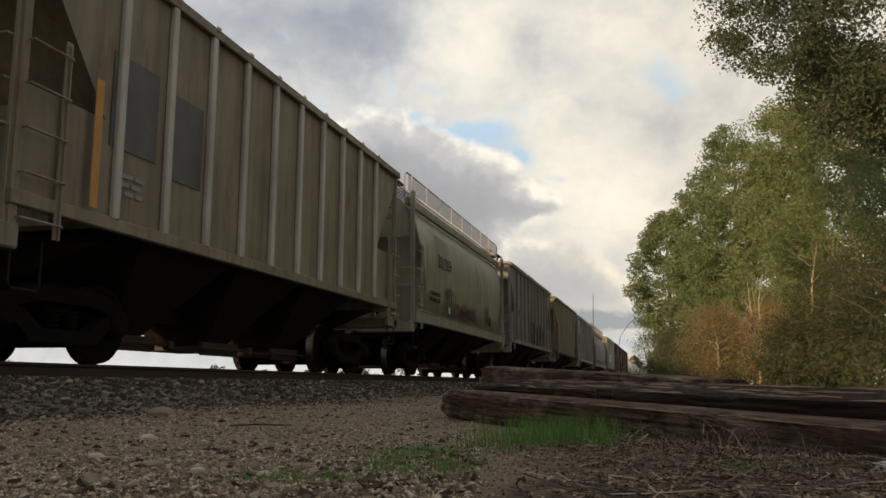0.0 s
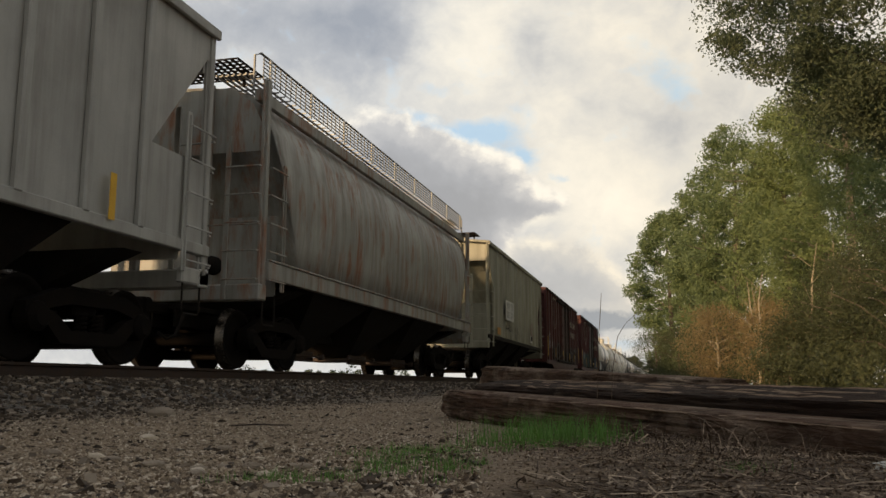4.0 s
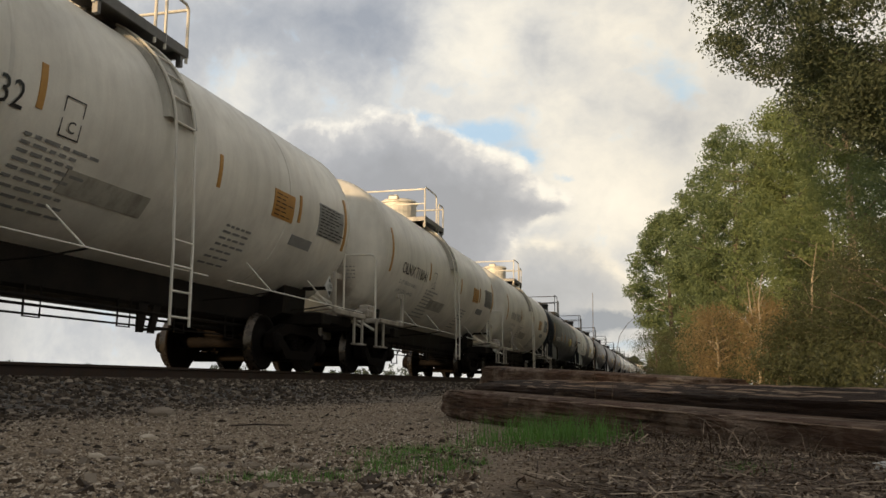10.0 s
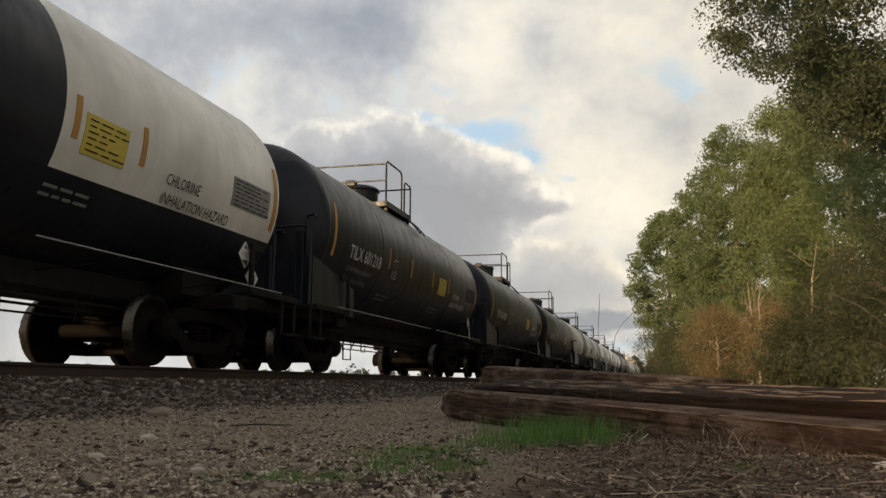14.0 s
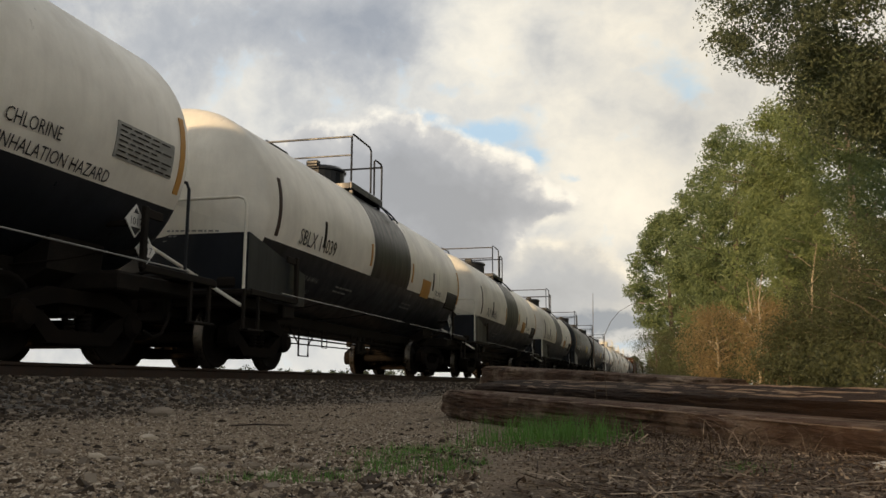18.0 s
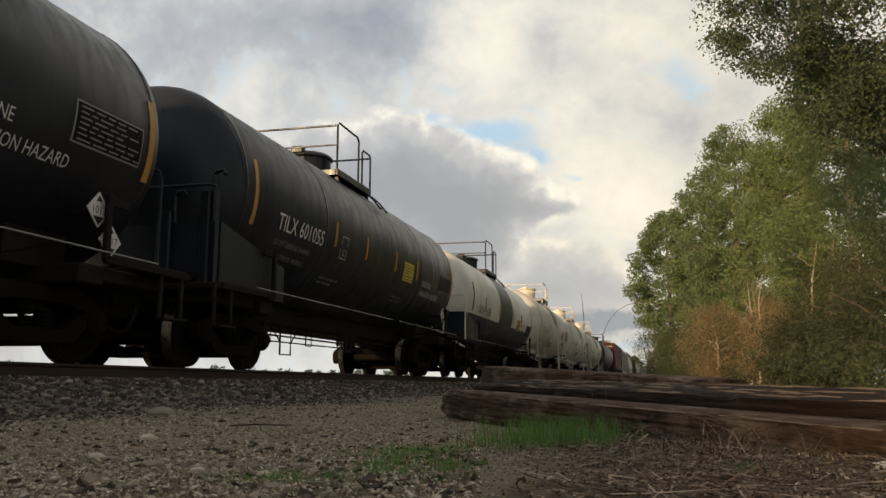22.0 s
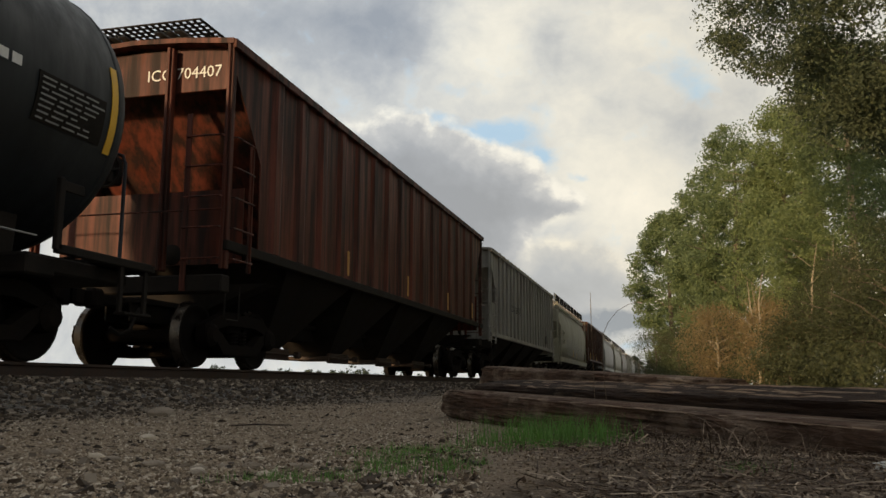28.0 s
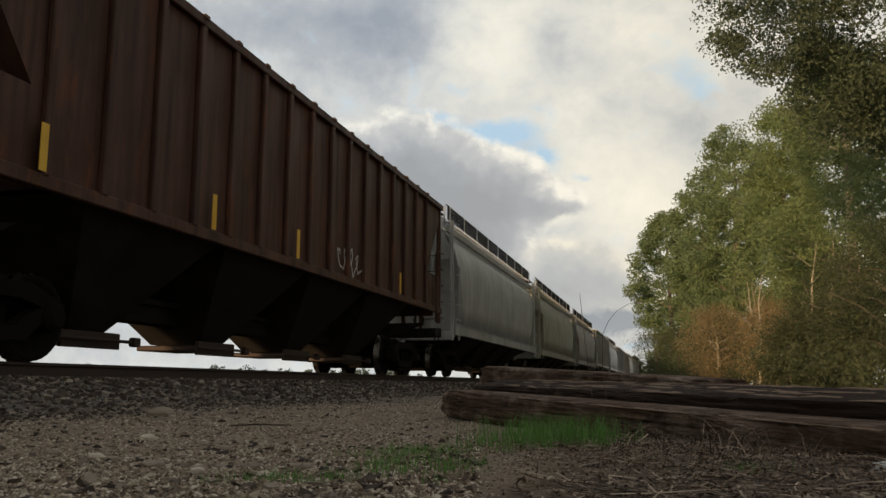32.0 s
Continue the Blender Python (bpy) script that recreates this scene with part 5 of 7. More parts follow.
    part("brake_valve", shared("brake_valve", lambda g: (g.box(-0.22, 0.20, -0.18, 0.16, 0.0, 0.20, 0.05), g.box(-0.1, 0.36, -0.14, 0.1, 0.03, 0.30, 0.04), g.lathe([(-0.05, 0.0), (-0.05, 0.1), (0.3, 0.1), (0.34, 0.05), (0.34, 0.0)], 12, "x", (0.1, 0.05, 0.14)))), end_mat, car, "cast air brake control valve", (-(sh - 0.25), -1.15, 1.11))
    part("brake_stand", shared("brake_stand", lambda g: (g.box(-0.04, 0.04, -0.05, 0.05, 1.05, 2.55, 0.01), g.box(-0.06, 0.06, -0.16, 0.16, 2.1, 2.55, 0.04), g.lathe([(-0.10, 0.26), (-0.08, 0.29), (-0.06, 0.26), (-0.08, 0.24), (-0.10, 0.26)], 20, "x", (0, 0, 2.4)))), end_mat, car, "hand brake stand", (sh + more - 0.12, 0.3, 0))
    if style in ("banded", "black"):
        part("skirt", shared("skirt", lambda g: g.sheet([(-1.42, -1.5, 1.02), (0.55, -1.5, 1.02), (0.55, -1.5, 1.55), (-1.42, -1.5, 1.93)], 0.02, (0, 1, 0))), dark, car, "black side skirt plate", (-5.25, 0, 0))
        part("bulkhead", shared("bulkhead", lambda g: g.sheet([(-6.69, -1.5, 1.02), (-6.69, 1.5, 1.02), (-6.69, 1.5, 1.93), (-6.69, -1.5, 1.93)], 0.02, (1, 0, 0))), dark, car, "black end plate below the tank head")
        for y, z in ((-1.36, 2.62), (-0.78, 2.36)):
            part("vent_post", shared(f"vent_post|{z}", lambda g: (g.tube([(0, 0, 1.06), (0, 0, z - 0.04), (-0.03, -0.05, z), (-0.06, -0.16, z + 0.01), (-0.07, -0.2, z - 0.06)], 0.028, 7), g.box(-0.07, 0.07, 0.03, 0.17, 1.06, z - 0.25, 0.02))), dark, car, "black upright pipe on the end platform", (-6.66, y, 0)) if waist < 2.1 else None
    # rods, hangers and pipes under the tank
    gear = part("brake_rigging", shared("brake_rigging", lambda g: g.tube([(-4.3, -0.5, 0.72), (4.3, -0.5, 0.72)], 0.026, 6)), M_STEEL, car, "brake rods and hangers")
    part("rod", shared("brake_rod", lambda g: g.tube([(-4.2, -0.42, 0.64), (4.2, -0.42, 0.64)], 0.018, 6)), M_STEEL, gear)
    part("rod", shared("brake_rod_low", lambda g: g.tube([(-4.2, -0.42, 0.53), (4.1, -0.42, 0.55)], 0.014, 6)), M_STEEL, gear)
    hanger = shared("rod_hanger", lambda g: g.tube([(0, -0.5, 0.86), (0, -0.5, 0.50), (0.26, -0.5, 0.50), (0.26, -0.5, 0.86)], 0.014, 5))
    for x in (-3.3, -1.5, 0.15, 1.45, 2.9):
        part("hanger", hanger, M_STEEL, gear, at=(x, 0, 0))
    part("hanger", shared("frame_hanger", lambda g: (g.tube([(-2.75, -0.55, 0.84), (-2.75, -0.55, 0.30), (-2.3, -0.55, 0.30), (-2.3, -0.55, 0.84)], 0.018, 5), g.tube([(-2.72, -0.55, 0.50), (-3.2, -0.55, 0.82)], 0.014, 5), g.tube([(-2.33, -0.55, 0.50), (-1.9, -0.55, 0.82)], 0.014, 5))), M_STEEL, gear)
    part("lever", shared("brake_lever", lambda g: (g.sheet([(0.6, -0.5, 0.86), (0.82, -0.5, 0.86), (0.72, -0.5, 0.45), (0.60, -0.5, 0.45)], 0.04, (0, 1, 0)), g.sheet([(0.95, -0.5, 0.86), (1.12, -0.5, 0.86), (0.98, -0.5, 0.45), (0.86, -0.5, 0.45)], 0.04, (0, 1, 0)), g.tube([(0.6, -0.48, 0.48), (1.6, -0.48, 0.55)], 0.02, 5))), M_STEEL, gear)
    part("air_reservoir", shared("air_reservoir", lambda g: g.lathe([(-0.6, 0), (-0.6, 0.2), (0.5, 0.2), (0.5, 0)], 14, "x"), True), M_STEEL, car, at=(-3.4, 0.75, 0.95))
    running_gear(car, L, sh - 1.4, True, more, REAR)


def placard(car, x, z, y=-1.5, txt="1017"):
    """White diamond hazard placard in an upright holder."""
    g = Geo()
    d = 0.19
    g.sheet([(x + d, y, z), (x, y, z + d), (x - d, y, z), (x, y, z - d)], 0.012, (0, 1, 0))
    p = part("hazard_placard", g, M_WHITE, car, "white diamond hazard placard")
    part("holder", Geo().box(x - 0.04, x + 0.04, y + 0.013, y + 0.5, z - 0.05, z + 0.01, 0.005), M_STEEL, p)
    low = Geo()
    low.add([(x, y - 0.003, z - d * 0.86), (x + d * 0.5, y - 0.003, z - d * 0.38), (x - d * 0.5, y - 0.003, z - d * 0.38)], [(0, 1, 2)])
    low.add([(x, y - 0.003, z + d * 0.8), (x - 0.05, y - 0.003, z + d * 0.46), (x + 0.05, y - 0.003, z + d * 0.46)], [(0, 1, 2)])
    part("emblem", low, M_BLACK, p)
    me = text_mesh(txt, 0.125, "CENTER")
    for v in me.vertices:
        v.co = (x + v.co.x * 0.95, y - 0.003, z + v.co.y - 0.045)
    me.materials.clear()
    part("lettering", me, M_BLACK, p)


# ---- the consist: (first, last) body ends along the train, at zero seconds ----
CARS = []


def car_at(kind, a, b, label, category):
    car = empty(kind, pose((a + b) / 2, TRACK_Y, RAIL_Z), label, category, "cars of the freight train")
    car["place"] = (a + b) / 2
    CARS.append(car)
    return car


def ribbed(a, b, mat, label, ribs=10, bays=3, smooth=False, top=4.42, bottom=1.48, rib_mat=None):
    car = car_at("covered_hopper", a, b, label, "hopper car")
    ribbed_hopper(car, round(b - a, 2), M_CARS[mat], bays, ribs, top, bottom, smooth, rib_mat)
    return car


def rounded(a, b, mat, label, railing=True, bays=3, sill=1.30):
    car = car_at("covered_hopper", a, b, label, "hopper car")
    round_hopper(car, round(b - a, 2), M_CARS[mat], 4.45, sill, railing, bays)
    return car


def tank(mid, style, label, three, L=13.5):
    """three: hazard words in three short rows (else two long ones)."""
    car = car_at("tank_car", mid - L / 2, mid + L / 2, label, "tank car")
    tank_car(car, L, style, 6.12, 2.18 if three else 2.03)
    wrap = (TZ, TR)
    pale = style in ("white", "banded")
    ink = M_BLACK if pale else M_WHITE
    bar = M_ORANGE if style != "teal" else M_YELLOW
    for x in {"banded": (-4.0, -1.55, 1.35, 3.2 if three else 2.5), "white": (-2.72, 0.66, 3.25)}.get(style, (-2.7, -1.05, 0.85, 2.5)):
        patch(car, "reflective_strip", x, x + 0.085, 2.36, 2.80, 0, M_STEEL if style == "banded" and (x < -3 or x > 3) else bar, wrap, "reflective strip")
    for x in (-5.85, {"white": 5.26, "teal": 7.1}.get(style, 5.86)):
        patch(car, "reflective_strip", x, x + 0.10, 2.25 if three else 2.2, 3.15, 0, M_RAIL if three and x < 0 else bar, wrap, "reflective strip")
    if style == "teal":
        patch(car, "data_panel", 6.0, 7.0, 2.25, 2.72, 0, M_STEEL, wrap, "printed data panel")
        print_rows(car, 6.04, 2.66, 8, 0.9, M_GREYPRINT, 0, (TZ, TR + 0.006), 0.018, 0.055)
        print_rows(car, 5.2, 2.66, 1, 0.7, M_WHITE, 0, wrap, 0.1, 0.2)
        return car, wrap, ink
    if three:
        yx, yz, px, pz0, pz1 = 2.28, 2.13, 4.72, 2.05, 2.48
        for word, z in (("CHLORINE", 2.28), ("INHALATION", 2.11), ("HAZARD", 1.95)):
            lettering(car, word, 0.17, 3.46, z, 0, ink, "lettering", "", wrap, 0.74)
    elif style == "white":
        yx, yz, px, pz0, pz1 = 2.34, 2.30, 4.08, 2.3, 2.85
    else:
        yx, yz, px, pz0, pz1 = 1.52, 2.25, 4.62, 2.34, 2.74
        for word, z in (("CHLORINE", 2.28), ("INHALATION HAZARD", 2.06)):
            lettering(car, word, 0.20, 3.06, z, 0, ink, "lettering", "", wrap, 0.78)
    patch(car, "warning_panel", yx, yx + 0.72, yz, yz + 0.42, 0, M_ORANGE if three or style == "white" else M_PLACARD_YELLOW, wrap, "yellow warning panel")
    print_rows(car, yx + 0.05, yz + 0.35, 6, 0.56, M_RAIL if not three else M_ORANGE, 0, (TZ, TR + 0.004), 0.016, 0.062)
    grey = (M_STEEL if three else M_GRAFF["fog"]) if pale else M_STEEL
    if not pale:
        patch(car, "data_panel", px - 0.02, px + 1.12, pz0 - 0.02, pz1 + 0.02, 0, M_GREYPRINT, wrap, "printed data panel", lift=0.006)
    patch(car, "data_panel", px, px + 1.10, pz0, pz1, 0, grey, wrap, "printed data panel")
    n = int((pz1 - pz0) / 0.055)
    print_rows(car, px + 0.04, pz1 - 0.05, n, 1.0, M_STEEL if pale and not three else M_GREYPRINT, 0, (TZ, TR + 0.006), 0.016, 0.055)
    un = "1791" if style == "white" else "1017"
    placard(car, 4.72 if style == "white" else 5.12, 1.47 if style == "white" else 1.72, -1.5, un)
    if style != "white":
        placard(car, 5.34, 1.42, -1.5, un)
    # clearance plate mark
    if style != "white" or True:
        px = -2.35 if not three else 0
        if px:
            g = Geo()
            for x0, x1, z0, z1 in ((0, 0.3, 0, 0.015), (0, 0.3, 0.385, 0.40), (0, 0.015, 0, 0.4), (0.285, 0.3, 0, 0.4)):
                rr = TR + 0.012
                aa = [math.asin((2.2 + zz - TZ) / TR) for zz in (z0, z1)]
                g.add([(px + x0, -rr * math.cos(aa[0]), TZ + rr * math.sin(aa[0])), (px + x1, -rr * math.cos(aa[0]), TZ + rr * math.sin(aa[0])), (px + x1, -rr * math.cos(aa[1]), TZ + rr * math.sin(aa[1])), (px + x0, -rr * math.cos(aa[1]), TZ + rr * math.sin(aa[1]))], [(0, 1, 2, 3)])
            part("plate_mark", g, ink, car)
            lettering(car, "C", 0.17, px + 0.09, 2.26, 0, ink, "lettering", "", wrap)
    return car, wrap, ink


def tank_marks(car, wrap, ink, marks, style):
    size = 0.37 if style != "white" else 0.38
    lettering(car, marks, size, -5.0, (2.13 if "711" in marks else 2.27) if style == "banded" else 2.28, 0, ink, "lettering", "", wrap, 0.86 if style == "banded" else 0.92)
    faint = M_GREYPRINT
    for k in range(2):
        lettering(car, "LD LMT 180000 LB  81648 KG" if k == 0 else "LT WT  97000 LB  44000 KG", 0.125, -4.95, (1.78 if style == "banded" else 2.06) - 0.19 * k, 0, faint, "lettering", "", wrap, 0.85)
    end_lettering(car, marks.split()[-1], 0.17, 0.36, 3.04 if style == "white" else 3.12, -6.775, ink)
    end_lettering(car, "US GAL", 0.11, 0.0, 2.88 if style == "white" else 2.96, -6.775, ink)
    print_rows(car, -2.75, 2.10 if style == "white" else 1.80, 9 if style == "white" else 2, 1.0, M_GREYPRINT, 0, wrap, 0.035, 0.075)
    print_rows(car, 1.25, 1.95 if style == "white" else 1.86, 7 if style == "white" else 2, 0.8, M_GREYPRINT, 0, wrap, 0.035, 0.08)
    if style == "white":
        patch(car, "data_panel", 3.2, 4.0, 2.0, 2.16, 0, M_GREYPRINT, wrap)
        patch(car, "jacket_patch", -2.0, -0.55, 1.72, 1.95, 0, M_CARS["pale"], wrap, "dull painted-out panel on the jacket")
    # faint stencilled rows on the head
    g = Geo()
    rng = random.Random(len(marks) + int(marks[-3:]))
    if style in ("white", "banded"):
        for k in range(4):
            u = -0.95
            while u < -0.15 - 0.1 * rng.random():
                d = rng.uniform(0.025, 0.08)
                z = 2.20 - 0.075 * k
                pts = []
                for yy, zz in ((u, z), (u + d, z), (u + d, z + 0.024), (u, z + 0.024)):
                    r = math.hypot(yy, zz - TZ)
                    pts.append((-6.12 - 0.62 * math.sqrt(max(0.0, 1 - (r / TR) ** 2)) - 0.012, yy, zz))
                g.add(pts, [(0, 1, 2, 3)])
                u += d + 0.028
        part("small_print", g, M_GREYPRINT, car)


GREYS = [(0.045, 0.036, 0.031), (0.085, 0.075, 0.066), (0.030, 0.024, 0.021), (0.115, 0.105, 0.095), (0.05, 0.042, 0.036)]
CAMO = [(0.018, 0.016, 0.014), (0.075, 0.080, 0.058), (0.022, 0.020, 0.018), (0.15, 0.16, 0.14), (0.030, 0.026, 0.022), (0.055, 0.062, 0.048)]
AQUAS = [(0.022, 0.020, 0.018), (0.035, 0.10, 0.11), (0.13, 0.14, 0.125), (0.025, 0.065, 0.075), (0.10, 0.11, 0.075), (0.03, 0.03, 0.03)]
TAGS = {
    "27101": [(-5.3, -1.6, 2.0, GREYS), (1.9, 7.6, 2.05, GREYS)],
    "27135": [(-6.2, -1.7, 2.15, AQUAS), (1.7, 2.7, 1.75, [(0.16, 0.085, 0.075), (0.05, 0.035, 0.03), (0.11, 0.07, 0.06)]), (2.7, 5.6, 1.95, [(0.03, 0.10, 0.12), (0.125, 0.13, 0.10), (0.10, 0.105, 0.085), (0.025, 0.07, 0.10), (0.05, 0.05, 0.045)]), (5.6, 7.5, 1.75, GREYS)],
}
DOOR_TAGS = {"27101": (1.7, [(0.03, 0.022, 0.02), (0.06, 0.05, 0.045), (0.025, 0.02, 0.018)]), "27135": (3.1, CAMO)}
LOW_PARTS = {"tank_shell", "tank_band", "lower_shell", "tank_head", "jacket_seam", "bonnet", "platform", "side_ladder", "lettering", "reflective_strip", "warning_panel", "data_panel", "small_print", "plate_mark", "hazard_placard"}


def build_train():
    # cars already past the lens when the clip begins: they shade the path
    ribbed(-34.2, -22.6, "grey", "weathered grey covered hopper with ribbed steel sides")
    ribbed(-20.8, -9.2, "pale", "cream covered hopper with ribbed steel sides")
    ribbed(-7.6, 4.5, "grey", "grey covered hopper with ribbed steel sides")
    c = ribbed(6.2, 17.75, "tan", "grey and rust-stained covered hopper with ribbed sides", rib_mat=M_CARS["ribpale"])
    patch(c, "paint_patch", -4.35, -3.5, 2.3, 3.35, -1.535, M_GRAFF["slate"], None, "dull grey painted-out panel")
    patch(c, "paint_patch", -3.3, -2.5, 2.2, 3.25, -1.535, M_GRAFF["slate"], None, "dull grey painted-out panel")
    patch(c, "reflective_strip", -4.72, -4.6, 1.55, 2.9, -1.62, M_ORANGE)
    print_rows(c, -4.3, 2.0, 3, 0.6, M_GREYPRINT, -1.535)
    c = rounded(18.95, 30.65, "olive", "light grey covered hopper with bulging smooth sides and graffiti", sill=1.24)
    end_lettering(c, "MWCX", 0.20, -0.45, 3.95, -5.71, M_STEEL)
    end_lettering(c, "301309", 0.20, -0.45, 3.68, -5.71, M_STEEL)
    lettering(c, "MWCX", 0.46, -3.67, 3.30, 0, M_GREYPRINT, curved=True)
    lettering(c, "301309", 0.48, -3.65, 2.78, 0, M_STEEL, curved=True)
    patch(c, "data_panel", -2.62, -2.42, 1.66, 1.82, -1.60, M_WHITE)
    patch(c, "data_panel", 2.9, 3.15, 1.68, 1.95, -1.60, M_STEEL)
    print_rows(c, -4.5, 2.0, 2, 1.5, M_STEEL, -1.60, None, 0.09, 0.16)
    scribble(c, -2.97, -1.9, 1.58, 2.35, -1.597, M_BLACK, 5, 5, 0.022)
    scribble(c, -1.65, 1.0, 1.56, 2.08, -1.597, M_GRAFF["crimson"], 7, 6, 0.032)
    scribble(c, -1.2, 0.9, 1.58, 2.05, -1.600, M_BLACK, 8, 7, 0.018)
    scribble(c, 2.2, 2.9, 1.65, 2.35, -1.597, M_STEEL, 9, 4)
    c = ribbed(32.0, 43.9, "grey", "grime-darkened grey covered hopper with large graffiti letters")
    lettering(c, "MW", 0.42, -4.5, 2.5, -1.55, M_STEEL)
    lettering(c, "30", 0.42, -4.5, 2.0, -1.55, M_STEEL)
    lettering(c, "CX", 0.42, -3.4, 2.45, -1.55, M_STEEL)
    sprayed(c, ("zig", "tent", "flag", "bow"), -0.72, 1.56, 0.98, 0.78, -1.532, ((0.26, M_GRAFF["umber"]), (0.186, M_GRAFF["fog"]), (0.176, M_STEEL)), "large dark sprayed letters with a pale outline", 0.05)
    scribble(c, -1.4, -0.7, 1.5, 2.1, -1.53, M_GRAFF["fog"], 24, 4, 0.02)
    scribble(c, 3.25, 4.2, 1.5, 2.2, -1.53, M_GRAFF["fog"], 25, 4, 0.012)
    scribble(c, 3.2, 4.0, 1.55, 2.4, -1.53, M_STEEL, 3, 4)
    patch(c, "reflective_strip", -0.05, 0.05, 1.52, 2.0, -1.63, M_YELLOW)
    c = ribbed(45.8, 57.25, "tan", "rust-stained tan covered hopper with pressed steel ribs", 10, 3, True, 4.46)
    patch(c, "reflective_strip", -0.2, -0.1, 2.3, 2.95, -1.60, M_ORANGE)
    patch(c, "data_panel", 3.7, 4.1, 1.72, 2.05, -1.59, M_STEEL)
    print_rows(c, 0.9, 2.1, 5, 0.6, M_GREYPRINT, -1.59, None, 0.03, 0.07)
    c = ribbed(58.6, 70.15, "silver", "pale grey covered hopper with ribbed sides and yellow strips")
    lettering(c, "IT", 0.42, -3.72, 2.58, -1.545, M_STEEL)
    lettering(c, "LX", 0.42, -2.72, 2.58, -1.545, M_STEEL)
    lettering(c, "30", 0.42, -3.78, 2.17, -1.545, M_STEEL)
    lettering(c, "255", 0.40, -2.86, 2.17, -1.545, M_STEEL)
    print_rows(c, -3.75, 1.98, 2, 0.6, M_GREYPRINT, -1.545, None, 0.09, 0.19)
    for x in (-3.98, -2.12, -0.22, 1.68, 3.6):
        patch(c, "reflective_strip", x, x + 0.10, 1.48, 1.98, -1.62, M_YELLOW)
    scribble(c, -2.2, -0.5, 1.5, 2.15, -1.53, M_STEEL, 14, 5)
    rounded(71.6, 85.4, "rusttop", "grey covered hopper with curved sides streaked by rust", True)
    c = ribbed(88.2, 100.98, "olive", "cream covered hopper with white number panels and scrawls", 11, 3, True, 4.56, 1.40)
    for x, u, w in ((-3.48, "MW", "302"), (-2.59, "CX", "279")):
        patch(c, "number_panel", x, x + 0.80, 2.12, 2.84, -1.62, M_WHITE, None, "white stencil panel")
        lettering(c, u, 0.36, x + 0.10, 2.54, -1.628, M_BLACK)
        lettering(c, w, 0.34, x + 0.09, 2.20, -1.628, M_BLACK)
    scribble(c, -3.51, -2.11, 1.7, 1.98, -1.60, M_STEEL, 31, 5)
    scribble(c, -1.61, -0.51, 1.45, 2.0, -1.60, M_STEEL, 33, 4, 0.011)
    scribble(c, 2.39, 3.24, 1.7, 2.45, -1.605, M_GRAFF["crimson"], 34, 4, 0.02)
    patch(c, "paint_patch", -5.01, -4.41, 1.5, 1.75, -1.60, M_ORANGE)
    patch(c, "data_panel", 2.47, 3.01, 1.55, 1.85, -1.60, M_WHITE)
    patch(c, "data_panel", 2.52, 2.96, 1.62, 1.83, -1.606, M_STEEL)
    for a, b, num in ((102.7, 118.15, "27101"), (120.8, 136.35, "27135")):
        c = car_at("box_car", a, b, "faded maroon box car covered in graffiti", "box car")
        zones = TAGS[num]
        side, door = tagged_paint("tagged_side_paint", zones), tagged_paint("tagged_door_paint", [(-9, 9) + DOOR_TAGS[num]])
        posts = [tagged_paint("tagged_post_paint", [(-9, 9) + zn[2:]]) for zn in zones]
        box_car(c, round(b - a, 2), M_CARS["maroon"], side, door, lambda x: next((p for p, zn in zip(posts, zones) if zn[0] < x < zn[1]), M_CARS["maroon"]))
        for k, (s, x) in enumerate((("W", -6.62), ("C", -6.15), (num[:3], -6.68), (num[3:], -5.4))):
            lettering(c, s, 0.38, x, 2.18 if k < 2 else 1.70, -1.52, M_WHITE)
        end_lettering(c, "WC " + num, 0.24, 0.45, 4.02, -(b - a) / 2 - 0.045, M_WHITE)
        # a railway's name along the side, as plain bars
        bar = shared("lettering_bar", lambda g: g.box(0, 0.09, -0.004, 0.0, 0, 0.34, 0.001))
        for row, z in enumerate((3.25, 2.62)):
            for j in range(9 if row == 0 else 7):
                x = (2.88 + j * 0.34 if num == "27101" else 2.15 + j * 0.56) + (0.3 if num == "27101" else 0.6) * row
                part("lettering_bar", bar, M_GRAFF["cream"], c, "", (x, -1.578, z))
        for x in (-7.68, -4.6, -1.2, 2.1, 4.72, 7.58):
            patch(c, "reflective_strip", x, x + 0.10, 1.2, 1.66 if abs(x) < 7 else 2.18, -1.612, M_YELLOW)
        if num == "27135":
            sprayed(c, ("tent", "bar", "cup"), 3.7, 1.2, 0.5, 0.5, -1.584, ((0.05, M_GRAFF["navy"]),), "navy sprayed figures")
            for x in (2.75, 4.3, 6.2):
                patch(c, "reflective_strip", x, x + 0.42, 0.93, 1.03, -1.575, M_YELLOW)
            patch(c, "reflective_strip", 0.25, 0.85, 1.30, 1.45, -1.712, M_YELLOW)
        sprayed(c, ("shield",), -5.5, 2.62, 1.5, 1.62, -1.582, ((0.022, M_GRAFF["cream"]),), "faded cream shield outline", 0.0, True)
        for x in (-6.76, -5.72):
            patch(c, "number_panel", x, x + 0.98, 1.62, 2.16, -1.512, M_BLACK, None, "black number panel")
